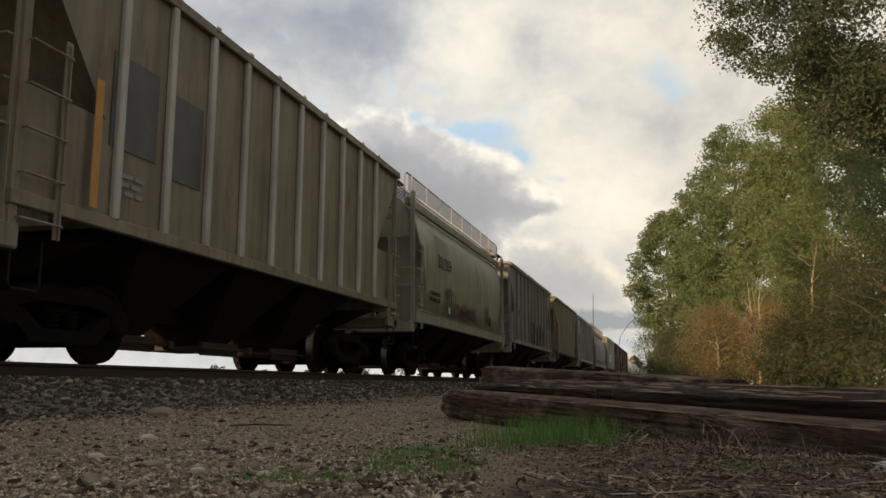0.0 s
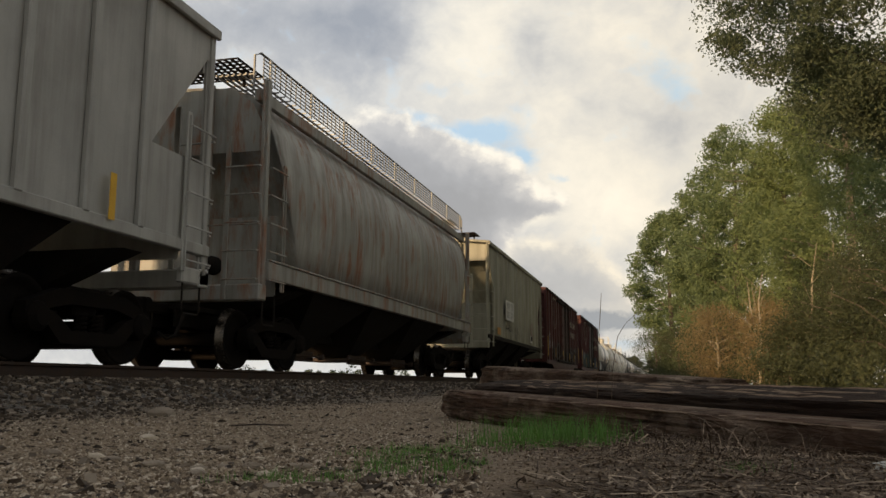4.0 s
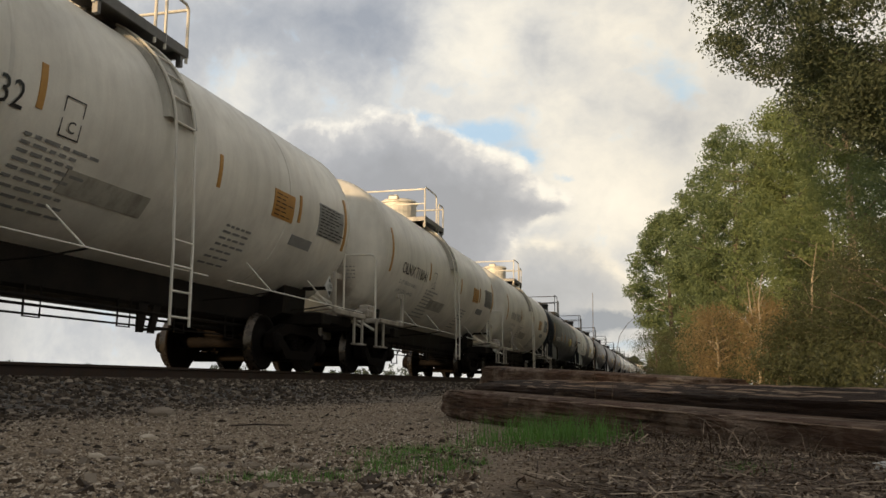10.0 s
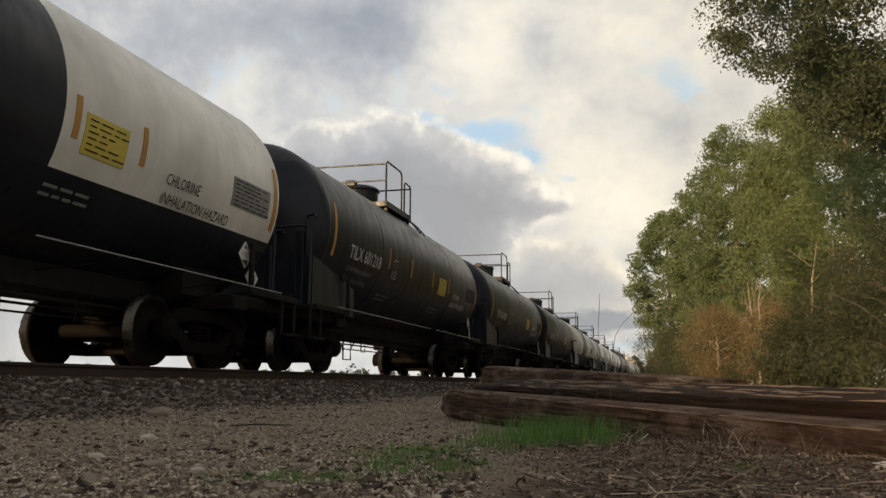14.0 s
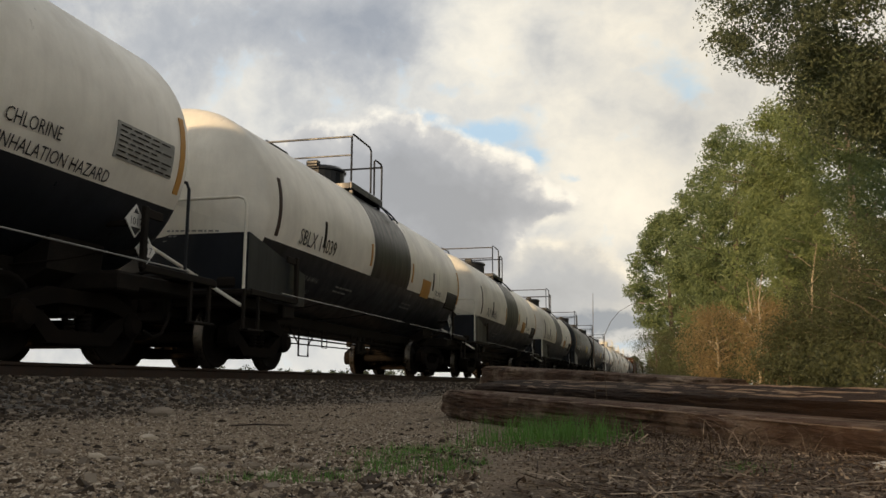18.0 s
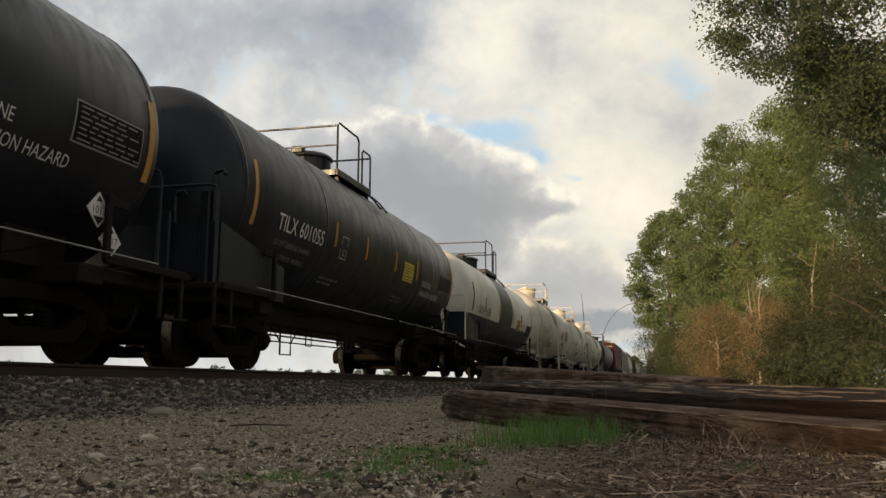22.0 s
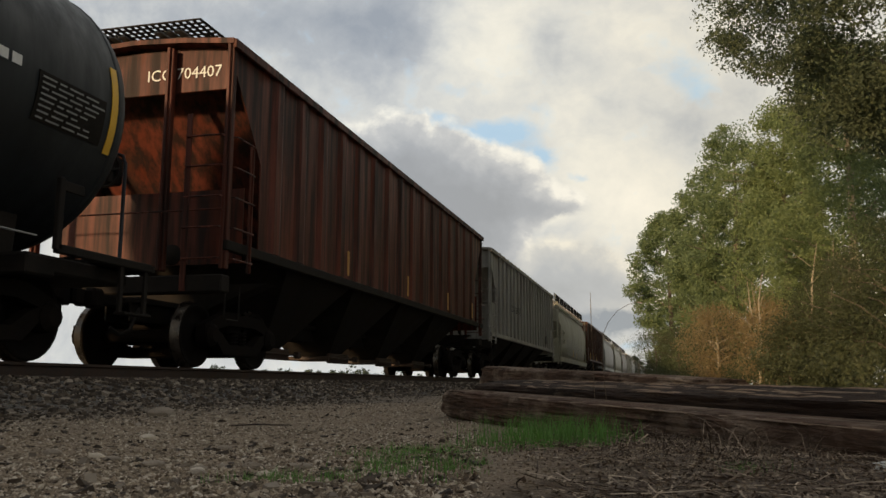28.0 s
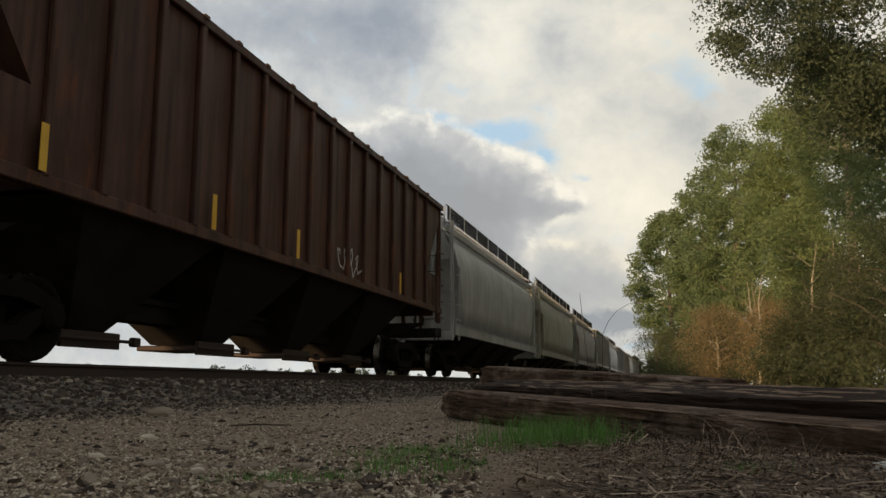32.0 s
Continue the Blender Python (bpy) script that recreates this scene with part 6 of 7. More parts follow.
    tanks = [
        (145.45, "banded", "SBLX 15027"), (160.25, "white", "OLNX 718032"), (174.25, "white", "OLNX 718041"), (188.4, "white", "OLNX 718022"),
        (202.5, "black", "OLNX 711157"), (217.1, "banded", "OLNX 711236"), (231.3, "black", "TILX 601218"), (245.9, "black", "TILX 601058"),
        (260.3, "black", "OLNX 711122"), (274.9, "banded", "OLNX 711235"), (289.4, "banded", "SBLX 14039"), (304.5, "banded", "TILX 400652"),
        (319.5, "banded", "OLNX 116237"), (334.65, "black", "TILX 601228"), (349.0, "black", "TILX 601055"), (363.6, "banded", "OLNX 116206"),
        (378.5, "white", "TILX 110901"), (392.85, "white", "TILX 110650"), (407.05, "white", "TILX 110794"), (423.3, "teal", ""),
    ]
    says = {"white": "grimy white pressure tank car with side ladder", "black": "glossy black chlorine tank car with railed top platform", "banded": "white and black banded chlorine tank car", "teal": "dull blue-black tank car with yellow strips"}
    for mid, style, marks in tanks:
        c, wrap, ink = tank(mid, style, says[style], style == "banded" and "711" not in marks)
        if marks:
            tank_marks(c, wrap, ink, marks, style)
        if style in ("banded", "black"):
            # the pressure tanks rest lower in their saddles
            for ob in c.children:
                if ob.name.split(".")[0] in LOW_PARTS:
                    ob.location.z -= 0.14 if "711" in marks or "601" in marks else 0.23
    c = ribbed(432.9, 449.66, "red", "sun-faded red covered hopper stained with dark streaks", 16, 4, True, 4.50, 1.65)
    end_lettering(c, "ICG 704407", 0.24, -0.1, 4.06, -8.175, M_WHITE)
    for x in (-3.9, -0.1, 3.6, 6.6):
        patch(c, "reflective_strip", x, x + 0.09, 1.75, 2.2, -1.60, M_ORANGE)
    c = ribbed(451.0, 467.76, "grey", "grey covered hopper with close-set ribs", 18, 4, False, 4.38, 1.5)
    end_lettering(c, "CNA", 0.26, -0.55, 4.08, -8.18, M_STEEL)
    end_lettering(c, "385592", 0.26, -0.35, 3.82, -8.18, M_STEEL)
    lettering(c, "CNA 385592", 0.40, -4.7, 2.5, -1.605, M_STEEL)
    patch(c, "data_panel", 4.9, 5.2, 1.7, 2.1, -1.60, M_STEEL)
    c = rounded(470.0, 486.6, "olive", "light grey curved-side covered hopper with black graffiti", True, 4, 1.05)
    end_lettering(c, "SMW", 0.24, 0.55, 3.9, -8.155, M_STEEL)
    end_lettering(c, "840817", 0.26, 0.6, 3.6, -8.155, M_STEEL)
    lettering(c, "SMW", 0.40, -6.6, 2.55, -1.60, M_STEEL)
    lettering(c, "840817", 0.36, -6.7, 2.08, -1.60, M_STEEL)
    thin = ((0.022, M_BLACK),)
    sprayed(c, ("ring", "hook", "bow", "arch"), -5.0, 1.42, 0.76, 0.98, -1.615, thin, "black sprayed outlines", 0.1, True)
    sprayed(c, ("ring", "arch", "drip"), -1.0, 1.42, 1.15, 0.95, -1.615, thin, "black sprayed outlines", 0.1, True)
    sprayed(c, ("bow", "drip"), 3.0, 1.42, 0.78, 0.86, -1.615, ((0.024, M_BLACK),), "black sprayed outlines", 0.1, True)
    sprayed(c, ("arch",), 4.9, 1.45, 1.0, 0.66, -1.615, ((0.02, M_BLACK),), "black sprayed outlines", 0.1, True)
    sprayed(c, ("bow", "ring", "arch", "ring"), -4.75, 1.50, 0.72, 0.80, -1.618, thin, "black sprayed outlines", -0.1, True)
    sprayed(c, ("cup", "arch", "ring", "hook"), -0.85, 1.44, 0.85, 0.62, -1.618, thin, "black sprayed outlines", -0.08, True)
    sprayed(c, ("arch", "ring"), 2.8, 1.44, 0.85, 0.70, -1.618, thin, "black sprayed outlines", -0.08, True)
    sprayed(c, ("cup",) * 13, -4.8, 1.08, 0.56, 0.19, -1.635, ((0.014, M_BLACK),), "black sprayed loops along the sill", 0.0, True)
    patch(c, "data_panel", 6.35, 6.75, 1.55, 1.95, -1.605, M_STEEL)
    print_rows(c, 6.3, 2.45, 4, 0.5, M_GREYPRINT, -1.605, None, 0.05, 0.1)
    print_rows(c, 3.9, 1.17, 1, 3.4, M_GREYPRINT, -1.638, None, 0.05, 0.1)
    patch(c, "reflective_strip", -1.12, -1.0, 1.5, 1.88, -1.60, M_YELLOW)
    patch(c, "reflective_strip", 0.98, 1.08, 1.42, 1.75, -1.60, M_YELLOW)
    c = ribbed(488.3, 504.8, "brown", "rust-brown covered hopper with yellow strips", 16, 4, False, 4.46, 1.70)
    for x in (-6.85, -3.7, -1.08, 4.35):
        patch(c, "reflective_strip", x, x + 0.10, 1.74, 2.2, -1.63, M_YELLOW)
    scribble(c, 0.9, 2.1, 1.78, 2.3, -1.53, M_WHITE, 61, 4, 0.016)
    rounded(506.0, 521.6, "silver", "pale grey curved-side covered hopper", True, 4, 1.15)
    rounded(523.2, 538.8, "olive", "cream curved-side covered hopper", True, 4, 1.15)
    rounded(540.4, 556.0, "rusttop", "grey rust-streaked curved-side covered hopper", True, 4, 1.15)
    a = 557.6
    for k, (m, rd) in enumerate((("pale", 0), ("silver", 1), ("grey", 0), ("tan", 0), ("silver", 1), ("pale", 0), ("grey", 0), ("brown", 0))):
        (rounded if rd else ribbed)(a, a + 15.6, m, "distant covered hopper in " + {"pale": "cream", "silver": "light grey", "grey": "grey", "tan": "tan", "brown": "brown"}[m] + " paint")
        a += 17.2


M_GRAFF = {
    "crimson": simple("crimson_spray", (0.16, 0.03, 0.035), (0.24, 0.05, 0.05), 6, 0.5, 0, 0.1),
    "slate": simple("slate_spray", (0.06, 0.062, 0.06), (0.12, 0.12, 0.11), 3, 0.5, 0, 0.1),
    "fog": simple("pale_grey_spray", (0.20, 0.20, 0.19), (0.36, 0.36, 0.33), 3, 0.5, 0, 0.1),
    "cream": simple("cream_stencil", (0.34, 0.31, 0.22), (0.44, 0.40, 0.28), 6, 0.55, 0, 0.1),
    "umber": simple("grey_umber_spray", (0.026, 0.020, 0.017), (0.058, 0.047, 0.040), 2.5, 0.55, 0, 0.1),
    "navy": simple("navy_spray", (0.02, 0.035, 0.09), (0.04, 0.06, 0.14), 3, 0.45, 0, 0.1),
}
build_train()


# ---- trees ----
M_BARK = simple("grey_brown_bark", (0.09, 0.07, 0.05), (0.20, 0.165, 0.12), 5, 0.9, 0, 0.8, fine=35, stretch=(3, 3, 0.7))
M_PALE_BARK = simple("pale_aspen_bark", (0.22, 0.18, 0.12), (0.42, 0.36, 0.26), 5, 0.85, 0, 0.6, fine=25, stretch=(2, 2, 1))
M_LEAF = {
    "oak": leaf_material("oak_leaves", (0.07, 0.092, 0.048), (0.18, 0.21, 0.115), 0.5),
    "aspen": leaf_material("aspen_leaves", (0.145, 0.195, 0.075), (0.30, 0.35, 0.145), 0.5),
    "mixed": leaf_material("woodland_leaves", (0.12, 0.172, 0.074), (0.27, 0.325, 0.148), 0.5),
    "far": leaf_material("hazy_far_leaves", (0.045, 0.062, 0.045), (0.085, 0.11, 0.075), 0.3),
    "dry": leaf_material("dry_russet_leaves", (0.25, 0.185, 0.09), (0.40, 0.30, 0.15), 0.5),
    "shrub": leaf_material("shrub_leaves", (0.058, 0.074, 0.034), (0.13, 0.142, 0.064), 0.5),
}


def ball(rng, n):
    p = rng.standard_normal((n, 3))
    return p / np.linalg.norm(p, axis=1)[:, None] * rng.random((n, 1)) ** 0.42


def leaves(rng, centres, radii, per, size):
    """Small diamond leaves scattered in clumps; returns vertices and faces."""
    n = len(centres) * per
    c = np.repeat(centres, per, 0) + ball(rng, n) * np.repeat(radii, per)[:, None] * np.array([1.0, 1.0, 0.72])
    u = rng.standard_normal((n, 3))
    u /= np.linalg.norm(u, axis=1)[:, None]
    w = np.cross(u, rng.standard_normal((n, 3)))
    w /= np.linalg.norm(w, axis=1)[:, None] + 1e-9
    s = size * rng.uniform(0.6, 1.3, n)[:, None]
    bend = np.cross(u, w) * s * 0.25
    v = np.stack([c - u * s, c + w * s * 0.55 + bend, c + u * s, c - w * s * 0.55 + bend], 1).reshape(-1, 3)
    f = np.arange(n * 4).reshape(-1, 4)
    return v, f


def tree(name, x, y, height, spread, low, leaf, bark, seed, clumps=150, per=70, size=0.11, label="", lean=(0, 0), flat=1.0, tight=1.08):
    """Tapered trunk, limbs and a crown of leaf clumps with gaps."""
    rng = np.random.default_rng(seed)
    z0 = z_at(x, y) - 0.05
    root = empty(name, pose(x, y, z0), label, "tree" if name == "tree" else "shrub", "lineside wood")
    g = Geo()
    r0 = 0.018 * height + 0.03
    pts, rad = [], []
    for k in range(9):
        t = k / 8
        pts.append((lean[0] * t + 0.25 * math.sin(seed + 3 * t) * t, lean[1] * t + 0.25 * math.cos(seed * 1.7 + 3 * t) * t, height * 0.9 * t))
        rad.append(r0 * (1 - 0.85 * t) + (0.06 if k == 0 else 0))
    g.tube(pts, rad, 9)
    tips = []
    for k in range(16):
        t = rng.uniform(low / height, 0.9)
        i = min(int(t / 0.9 * 8), 7)
        p = Vector(pts[i])
        a = rng.uniform(0, 2 * math.pi)
        reach = spread * (0.5 + 0.5 * rng.random()) * math.sin(math.pi * min(1, max(0.15, (1.06 - t) / (1.06 - low / height)))) ** 0.6
        q = p + Vector((math.cos(a) * reach, math.sin(a) * reach, reach * rng.uniform(0.15, 0.7)))
        m = p.lerp(q, 0.5) + Vector((0, 0, reach * 0.1))
        g.tube([p, m, q], [rad[i] * 0.5, rad[i] * 0.32, 0.012], 6)
        tips += [np.array(q), np.array(m)]
    part("trunk", g, bark, root)
    cen = []
    tips = np.array(tips)
    for k in range(clumps):
        if k < len(tips):
            cen.append(tips[k])
            continue
        t = rng.uniform(0, 1)
        zz = low + (height - low) * t
        ring = spread * (math.sin(math.pi * min(0.97, 0.16 + 0.80 * t)) ** 0.75) * (0.78 + 0.22 * math.sin(5 * t + seed))
        a = rng.uniform(0, 2 * math.pi)
        rr = ring * (0.45 + 0.55 * rng.random() ** 0.5) * (1 + 0.22 * math.sin(3 * a + seed + 4 * t))
        cen.append(np.array([rr * math.cos(a) + lean[0] * zz / height, rr * math.sin(a) * flat + lean[1] * zz / height, zz]))
    cen = np.array(cen)
    per, size = int(per * 1.5), size * 0.80
    v, f = leaves(rng, cen, rng.uniform(0.38, 0.85, len(cen)) * (spread / 3.4) ** 0.7 * tight, per, size)
    me = bpy.data.meshes.new("crown")
    me.from_pydata(v.tolist(), [], f.tolist())
    part("crown", me, leaf, root, "leafy crown with gaps")
    return root


def build_wood():
    tall, oak = "tall lineside tree with a loose green crown", "dark leafy oak with spreading limbs"
    trees = [
        tree("tree", 20.5, -6.6, 15.5, 5.4, 5.7, M_LEAF["oak"], M_BARK, 11, 900, 115, 0.062, oak, (0, 1.75), 1.0, 0.60),
        tree("tree", 36, -7.2, 13.8, 3.7, 1.2, M_LEAF["aspen"], M_PALE_BARK, 12, 300, 110, 0.085, tall),
        tree("tree", 30, -8.8, 11.5, 3.0, 1.0, M_LEAF["mixed"], M_PALE_BARK, 13, 190, 80, 0.10, tall),
        tree("tree", 44, -6.0, 14.0, 3.3, 1.0, M_LEAF["aspen"], M_BARK, 14, 280, 100, 0.095, tall),
        tree("tree", 55, -4.4, 16.0, 3.8, 1.2, M_LEAF["mixed"], M_BARK, 15, 280, 100, 0.11, tall),
        tree("tree", 66, -3.1, 15.4, 4.0, 1.0, M_LEAF["mixed"], M_BARK, 16, 250, 90, 0.13, tall),
        tree("tree", 78, -0.7, 15.2, 4.3, 1.5, M_LEAF["mixed"], M_BARK, 17, 250, 90, 0.14, tall),
        tree("tree", 92, -2.8, 15.0, 4.6, 1.5, M_LEAF["mixed"], M_BARK, 18, 180, 60, 0.19, tall),
        tree("tree", 52, -10.5, 17.0, 4.4, 2.0, M_LEAF["mixed"], M_BARK, 19, 200, 70, 0.14, tall),
        tree("tree", 68, -10, 17.0, 4.8, 2.0, M_LEAF["mixed"], M_BARK, 20, 180, 60, 0.16, tall),
        tree("tree", 27, -12.5, 14.0, 4.2, 2.0, M_LEAF["mixed"], M_BARK, 21, 200, 80, 0.10, tall),
        tree("tree", 40, -13.5, 16.0, 4.6, 2.0, M_LEAF["mixed"], M_BARK, 22, 200, 70, 0.12, tall),
    ]
    shrubs = [(34, -3.8, 3.0, 1.5, "dry"), (38, -4.4, 3.6, 1.7, "dry"), (40, -2.2, 3.6, 1.6, "dry"), (46, -2.6, 4.2, 2.0, "dry"), (30, -4.0, 2.2, 1.2, "shrub"), (27, -5.4, 2.6, 1.3, "shrub"), (31, -4.9, 3.0, 1.4, "shrub"), (28, -5.6, 4.2, 1.7, "shrub"), (24, -5.7, 4.4, 1.8, "shrub"), (43, -2.6, 3.6, 1.7, "shrub"), (50, -1.9, 3.4, 1.9, "shrub"), (60, -1.0, 4.0, 2.2, "shrub"), (32.5, -5.9, 4.4, 1.5, "shrub"), (72, 0.8, 4.5, 2.4, "shrub"), (88, 1.4, 5.0, 2.8, "shrub"), (26, -7.6, 5.0, 1.9, "shrub"), (36.5, -6.2, 5.2, 1.8, "shrub")]
    for i, (x, y, h, s, kind) in enumerate(shrubs):
        tree("shrub", x, y, h, s, 0.25, M_LEAF[kind], M_PALE_BARK if kind == "dry" else M_BARK, 40 + i, 110, 52, 0.05, "russet-leaved autumn shrub beside the railway" if kind == "dry" else "dense green lineside shrub", (0, 0), 1.0, 1.7)
    for i, (x, y, h) in enumerate(((34.5, -3.5, 4.2), (40, -4.2, 4.5), (30, -6.2, 5), (25.5, -6.6, 5), (33, -5.6, 5.5), (29, -6.9, 7.5), (31, -4.6, 5.0), (33.4, -3.3, 4.4))):
        g = Geo()
        g.tube([(0, 0, 0), (0.1, 0.05, h * 0.4), (0.05, 0.25, h * 0.75), (0.2, 0.3, h)], [0.055, 0.046, 0.032, 0.01], 8)
        for k in range(5):
            z = h * (0.35 + 0.12 * k)
            a = 2.4 * k
            g.tube([(0.08, 0.1, z), (0.5 * math.cos(a), 0.1 + 0.5 * math.sin(a), z + 0.5), (0.9 * math.cos(a), 0.9 * math.sin(a), z + 0.7)], [0.012, 0.008, 0.003], 5)
        thing("sapling", g, M_PALE_BARK, "bare pale sapling trunk among the shrubs", "sapling", "lineside wood", at=pose(x, y, z_at(x, y) - 0.05, 2 * math.sin(i), 3 * math.cos(i), 40 * i))
    far = [(400, 14, 13), (430, 22, 16), (470, 17, 15), (520, 26, 17), (450, 6, 12), (420, -6, 13), (500, -2, 15)]
    for i, (x, y, h) in enumerate(far):
        tree("tree", x, y, h, h * 0.42, 0.8, M_LEAF["far"], M_BARK, 80 + i, 90, 50, 0.5, "distant round-headed tree by the railway")
    # low undergrowth along the foot of the wood
    rng = np.random.default_rng(31)
    t = rng.random(420)
    low = np.stack([21 + 75 * t, -5.2 + 7.0 * t + rng.normal(0, 0.7, 420), 0.15 + 0.9 * rng.random(420) ** 1.6], 1)
    v, f = leaves(rng, low, rng.uniform(0.35, 0.8, 420), 70, 0.06)
    me = bpy.data.meshes.new("undergrowth")
    me.from_pydata(v.tolist(), [], f.tolist())
    thing("undergrowth", me, M_LEAF["shrub"], "low tangled undergrowth at the foot of the wood", "undergrowth", kind="stuff")
    # hedge line across the field
    rng = np.random.default_rng(77)
    cen, rad = [], []
    for k in range(260):
        a = math.radians(16 + 30 * rng.random())
        d = rng.uniform(380, 460)
        hh = 3.5 * rng.random() ** 2 + (4 if rng.random() < 0.14 else 0) + (1.6 if a < math.radians(27) else 0)
        for _ in range(4):
            cen.append((d * math.cos(a) + rng.normal(0, 2), d * math.sin(a) + rng.normal(0, 2), rng.uniform(0, 1.2 + hh)))
            rad.append(1.7)
    v, f = leaves(rng, np.array(cen), np.array(rad), 22, 0.6)
    me = bpy.data.meshes.new("far_hedge")
    me.from_pydata(v.tolist(), [], f.tolist())
    thing("far_hedge", me, M_LEAF["far"], "distant hedge and bushes across flat fields", "hedge", kind="stuff")
    return trees


TREES = build_wood()


# ---- old timbers beside the path ----
def timber_material(name, tone, pale):
    m, nt, b = material(name)
    v, v2, v3 = coords(nt, (1.1, 9, 9)), coords(nt, (1, 1.6, 1.6)), coords(nt, (1.5, 24, 24))
    grain, blotch, split = noise_node(nt, v, 3.2, 10, 0.74, 0.9), noise_node(nt, v2, 4.5, 8, 0.68), noise_node(nt, v3, 1.5, 5, 0.65, 0.6)
    col = mix_color(nt, ramp(nt, grain, [(0.34, 0.0), (0.68, 1.0)]), tuple(tone * k for k in (0.055, 0.036, 0.025)), tuple(tone * k for k in (0.26, 0.165, 0.108)))
    col = mix_color(nt, ramp(nt, blotch, [(pale, 0.0), (pale + 0.17, 0.9)]), col, mix_color(nt, grain, (0.20, 0.145, 0.10), (0.62, 0.49, 0.37)))
    col = mix_color(nt, ramp(nt, noise_node(nt, v2, 2.1, 4), [(0.42, 0.0), (0.66, 0.6)]), col, tuple(tone * k for k in (0.14, 0.068, 0.042)))
    col = mix_color(nt, ramp(nt, split, [(0.30, 1.0), (0.42, 0.0)]), col, (0.012, 0.009, 0.007))
    nt.links.new(col, b.inputs["Base Color"])
    b.inputs["Roughness"].default_value = 0.92
    b.inputs["Specular IOR Level"].default_value = 0.25
    bump(nt, b, math_node(nt, "ADD", math_node(nt, "MULTIPLY", grain, 0.6), split), 1.0, 0.035)
    return m


M_TIMBER = timber_material("weathered_tie_wood", 0.85, 0.47)
M_DARK_TIMBER = timber_material("creosote_dark_tie_wood", 0.32, 0.60)


def timber(a, b, z, w, h, seed, label, tilt=0.0, roll=0.0, wood=None):
    """A squared old tie from point a to b (x, y), split and worn along its edges."""
    a, b = Vector((*a, z)), Vector((*b, z + tilt))
    L = (b - a).length
    n, ring = 230, 60
    rng = np.random.default_rng(seed)
    g = Geo()
    vs = []
    for i in range(n + 1):
        x = L * i / n
        near_end = max(0.0, 1 - min(x, L - x) / 0.22)
        for k in range(ring):
            s = k / ring * 4
            e, t = int(s), s - int(s)
            cy, cz = [(-1 + 2 * t, -1), (1, -1 + 2 * t), (1 - 2 * t, 1), (-1, 1 - 2 * t)][e]
            arris = max(0.0, min(abs(cy), abs(cz)) - 0.66) / 0.34
            chew = noise.fractal(Vector((x * 3.1 + seed * 9, cy * 1.3, cz * 1.3)), 0.8, 2.1, 5)
            rot = noise.fractal(Vector((x * 1.6 - seed * 5, cy * 2.4 + 3, cz * 2.4)), 0.9, 2.0, 4)
            check = max(0.0, 1 - abs(noise.noise(Vector((x * 0.75 + seed * 7, cy * 5.2, cz * 5.2)))) / 0.07)
            f = 1 - arris * (0.05 + 0.13 * max(0.0, chew + 0.25) + 0.05 * near_end) - 0.085 * check - 0.05 * max(0.0, rot - 0.1) + 0.012 * chew + 0.004 * rng.standard_normal()
            torn = 0.07 * near_end * noise.noise(Vector((cy * 2.6 + seed, cz * 2.6, 4.0))) * (1 if x < L / 2 else -1)
            vs.append((x + torn, cy * w / 2 * f, h / 2 + cz * h / 2 * f))
    fs = [(i * ring + k, i * ring + (k + 1) % ring, (i + 1) * ring + (k + 1) % ring, (i + 1) * ring + k) for i in range(n) for k in range(ring)]
    fs += [tuple(range(ring)), tuple(range(n * ring, (n + 1) * ring))]
    g.add(vs, fs)
    d = (b - a).normalized()
    q = d.to_track_quat("X", "Z").to_matrix().to_4x4()
    return thing("timber", g, wood or M_TIMBER, label, "old timber", "old ties stacked beside the path", at=Matrix.Translation(a) @ q @ pose(0, 0, 0, roll, 0, 0))


timber((4.72, 1.11), (1.95, -0.68), -0.004, 0.23, 0.152, 1, "weathered brown railway tie lying split on the ground", -0.062)
timber((5.10, 0.99), (2.40, -0.76), 0.035, 0.24, 0.160, 2, "old cracked railway tie lying behind another tie", -0.04, 9, M_DARK_TIMBER)
M_SPLINTER = simple("raw_split_wood", (0.16, 0.105, 0.066), (0.42, 0.30, 0.20), 9, 0.9, 0, 0.7, fine=50, stretch=(0.6, 8, 8))


def splinters(log, seed, n, x0, x1, y0, y1, z0, slope):
    """Pale torn slivers along a tie's worn upper edge."""
    rng = random.Random(seed)
    for k in range(n):
        x = x0 + (x1 - x0) * (k + rng.random() * 0.8) / n
        L, w = rng.uniform(0.12, 0.36), rng.uniform(0.004, 0.011)
        y, z = rng.uniform(y0, y1), z0 + slope * x
        g = Geo()
        g.tube([(0, 0, 0), (L * 0.3, 0.003, 0.003), (L * 0.7, -0.002, 0.002), (L, 0.004, -0.004)], [w * 0.25, w, w * 0.8, w * 0.12], 5)
        g.v = [(vx, vy, vz * 0.45) for vx, vy, vz in g.v]
        part("splinter", g, M_SPLINTER, log, "", (x, y, z))


splinters(bpy.data.objects["timber"], 3, 34, 0.85, 2.9, -0.112, -0.075, 0.142, 0.0)
splinters(bpy.data.objects["timber.001"], 5, 90, 0.3, 3.0, -0.11, 0.11, 0.157, 0.0)
timber((5.72, 1.02), (5.95, 0.45), 0.0, 0.22, 0.150, 4, "old tie end supporting another tie")
timber((6.05, 1.17), (3.85, -0.25), 0.15, 0.23, 0.155, 3, "grey-brown old tie stacked on another", -0.10)


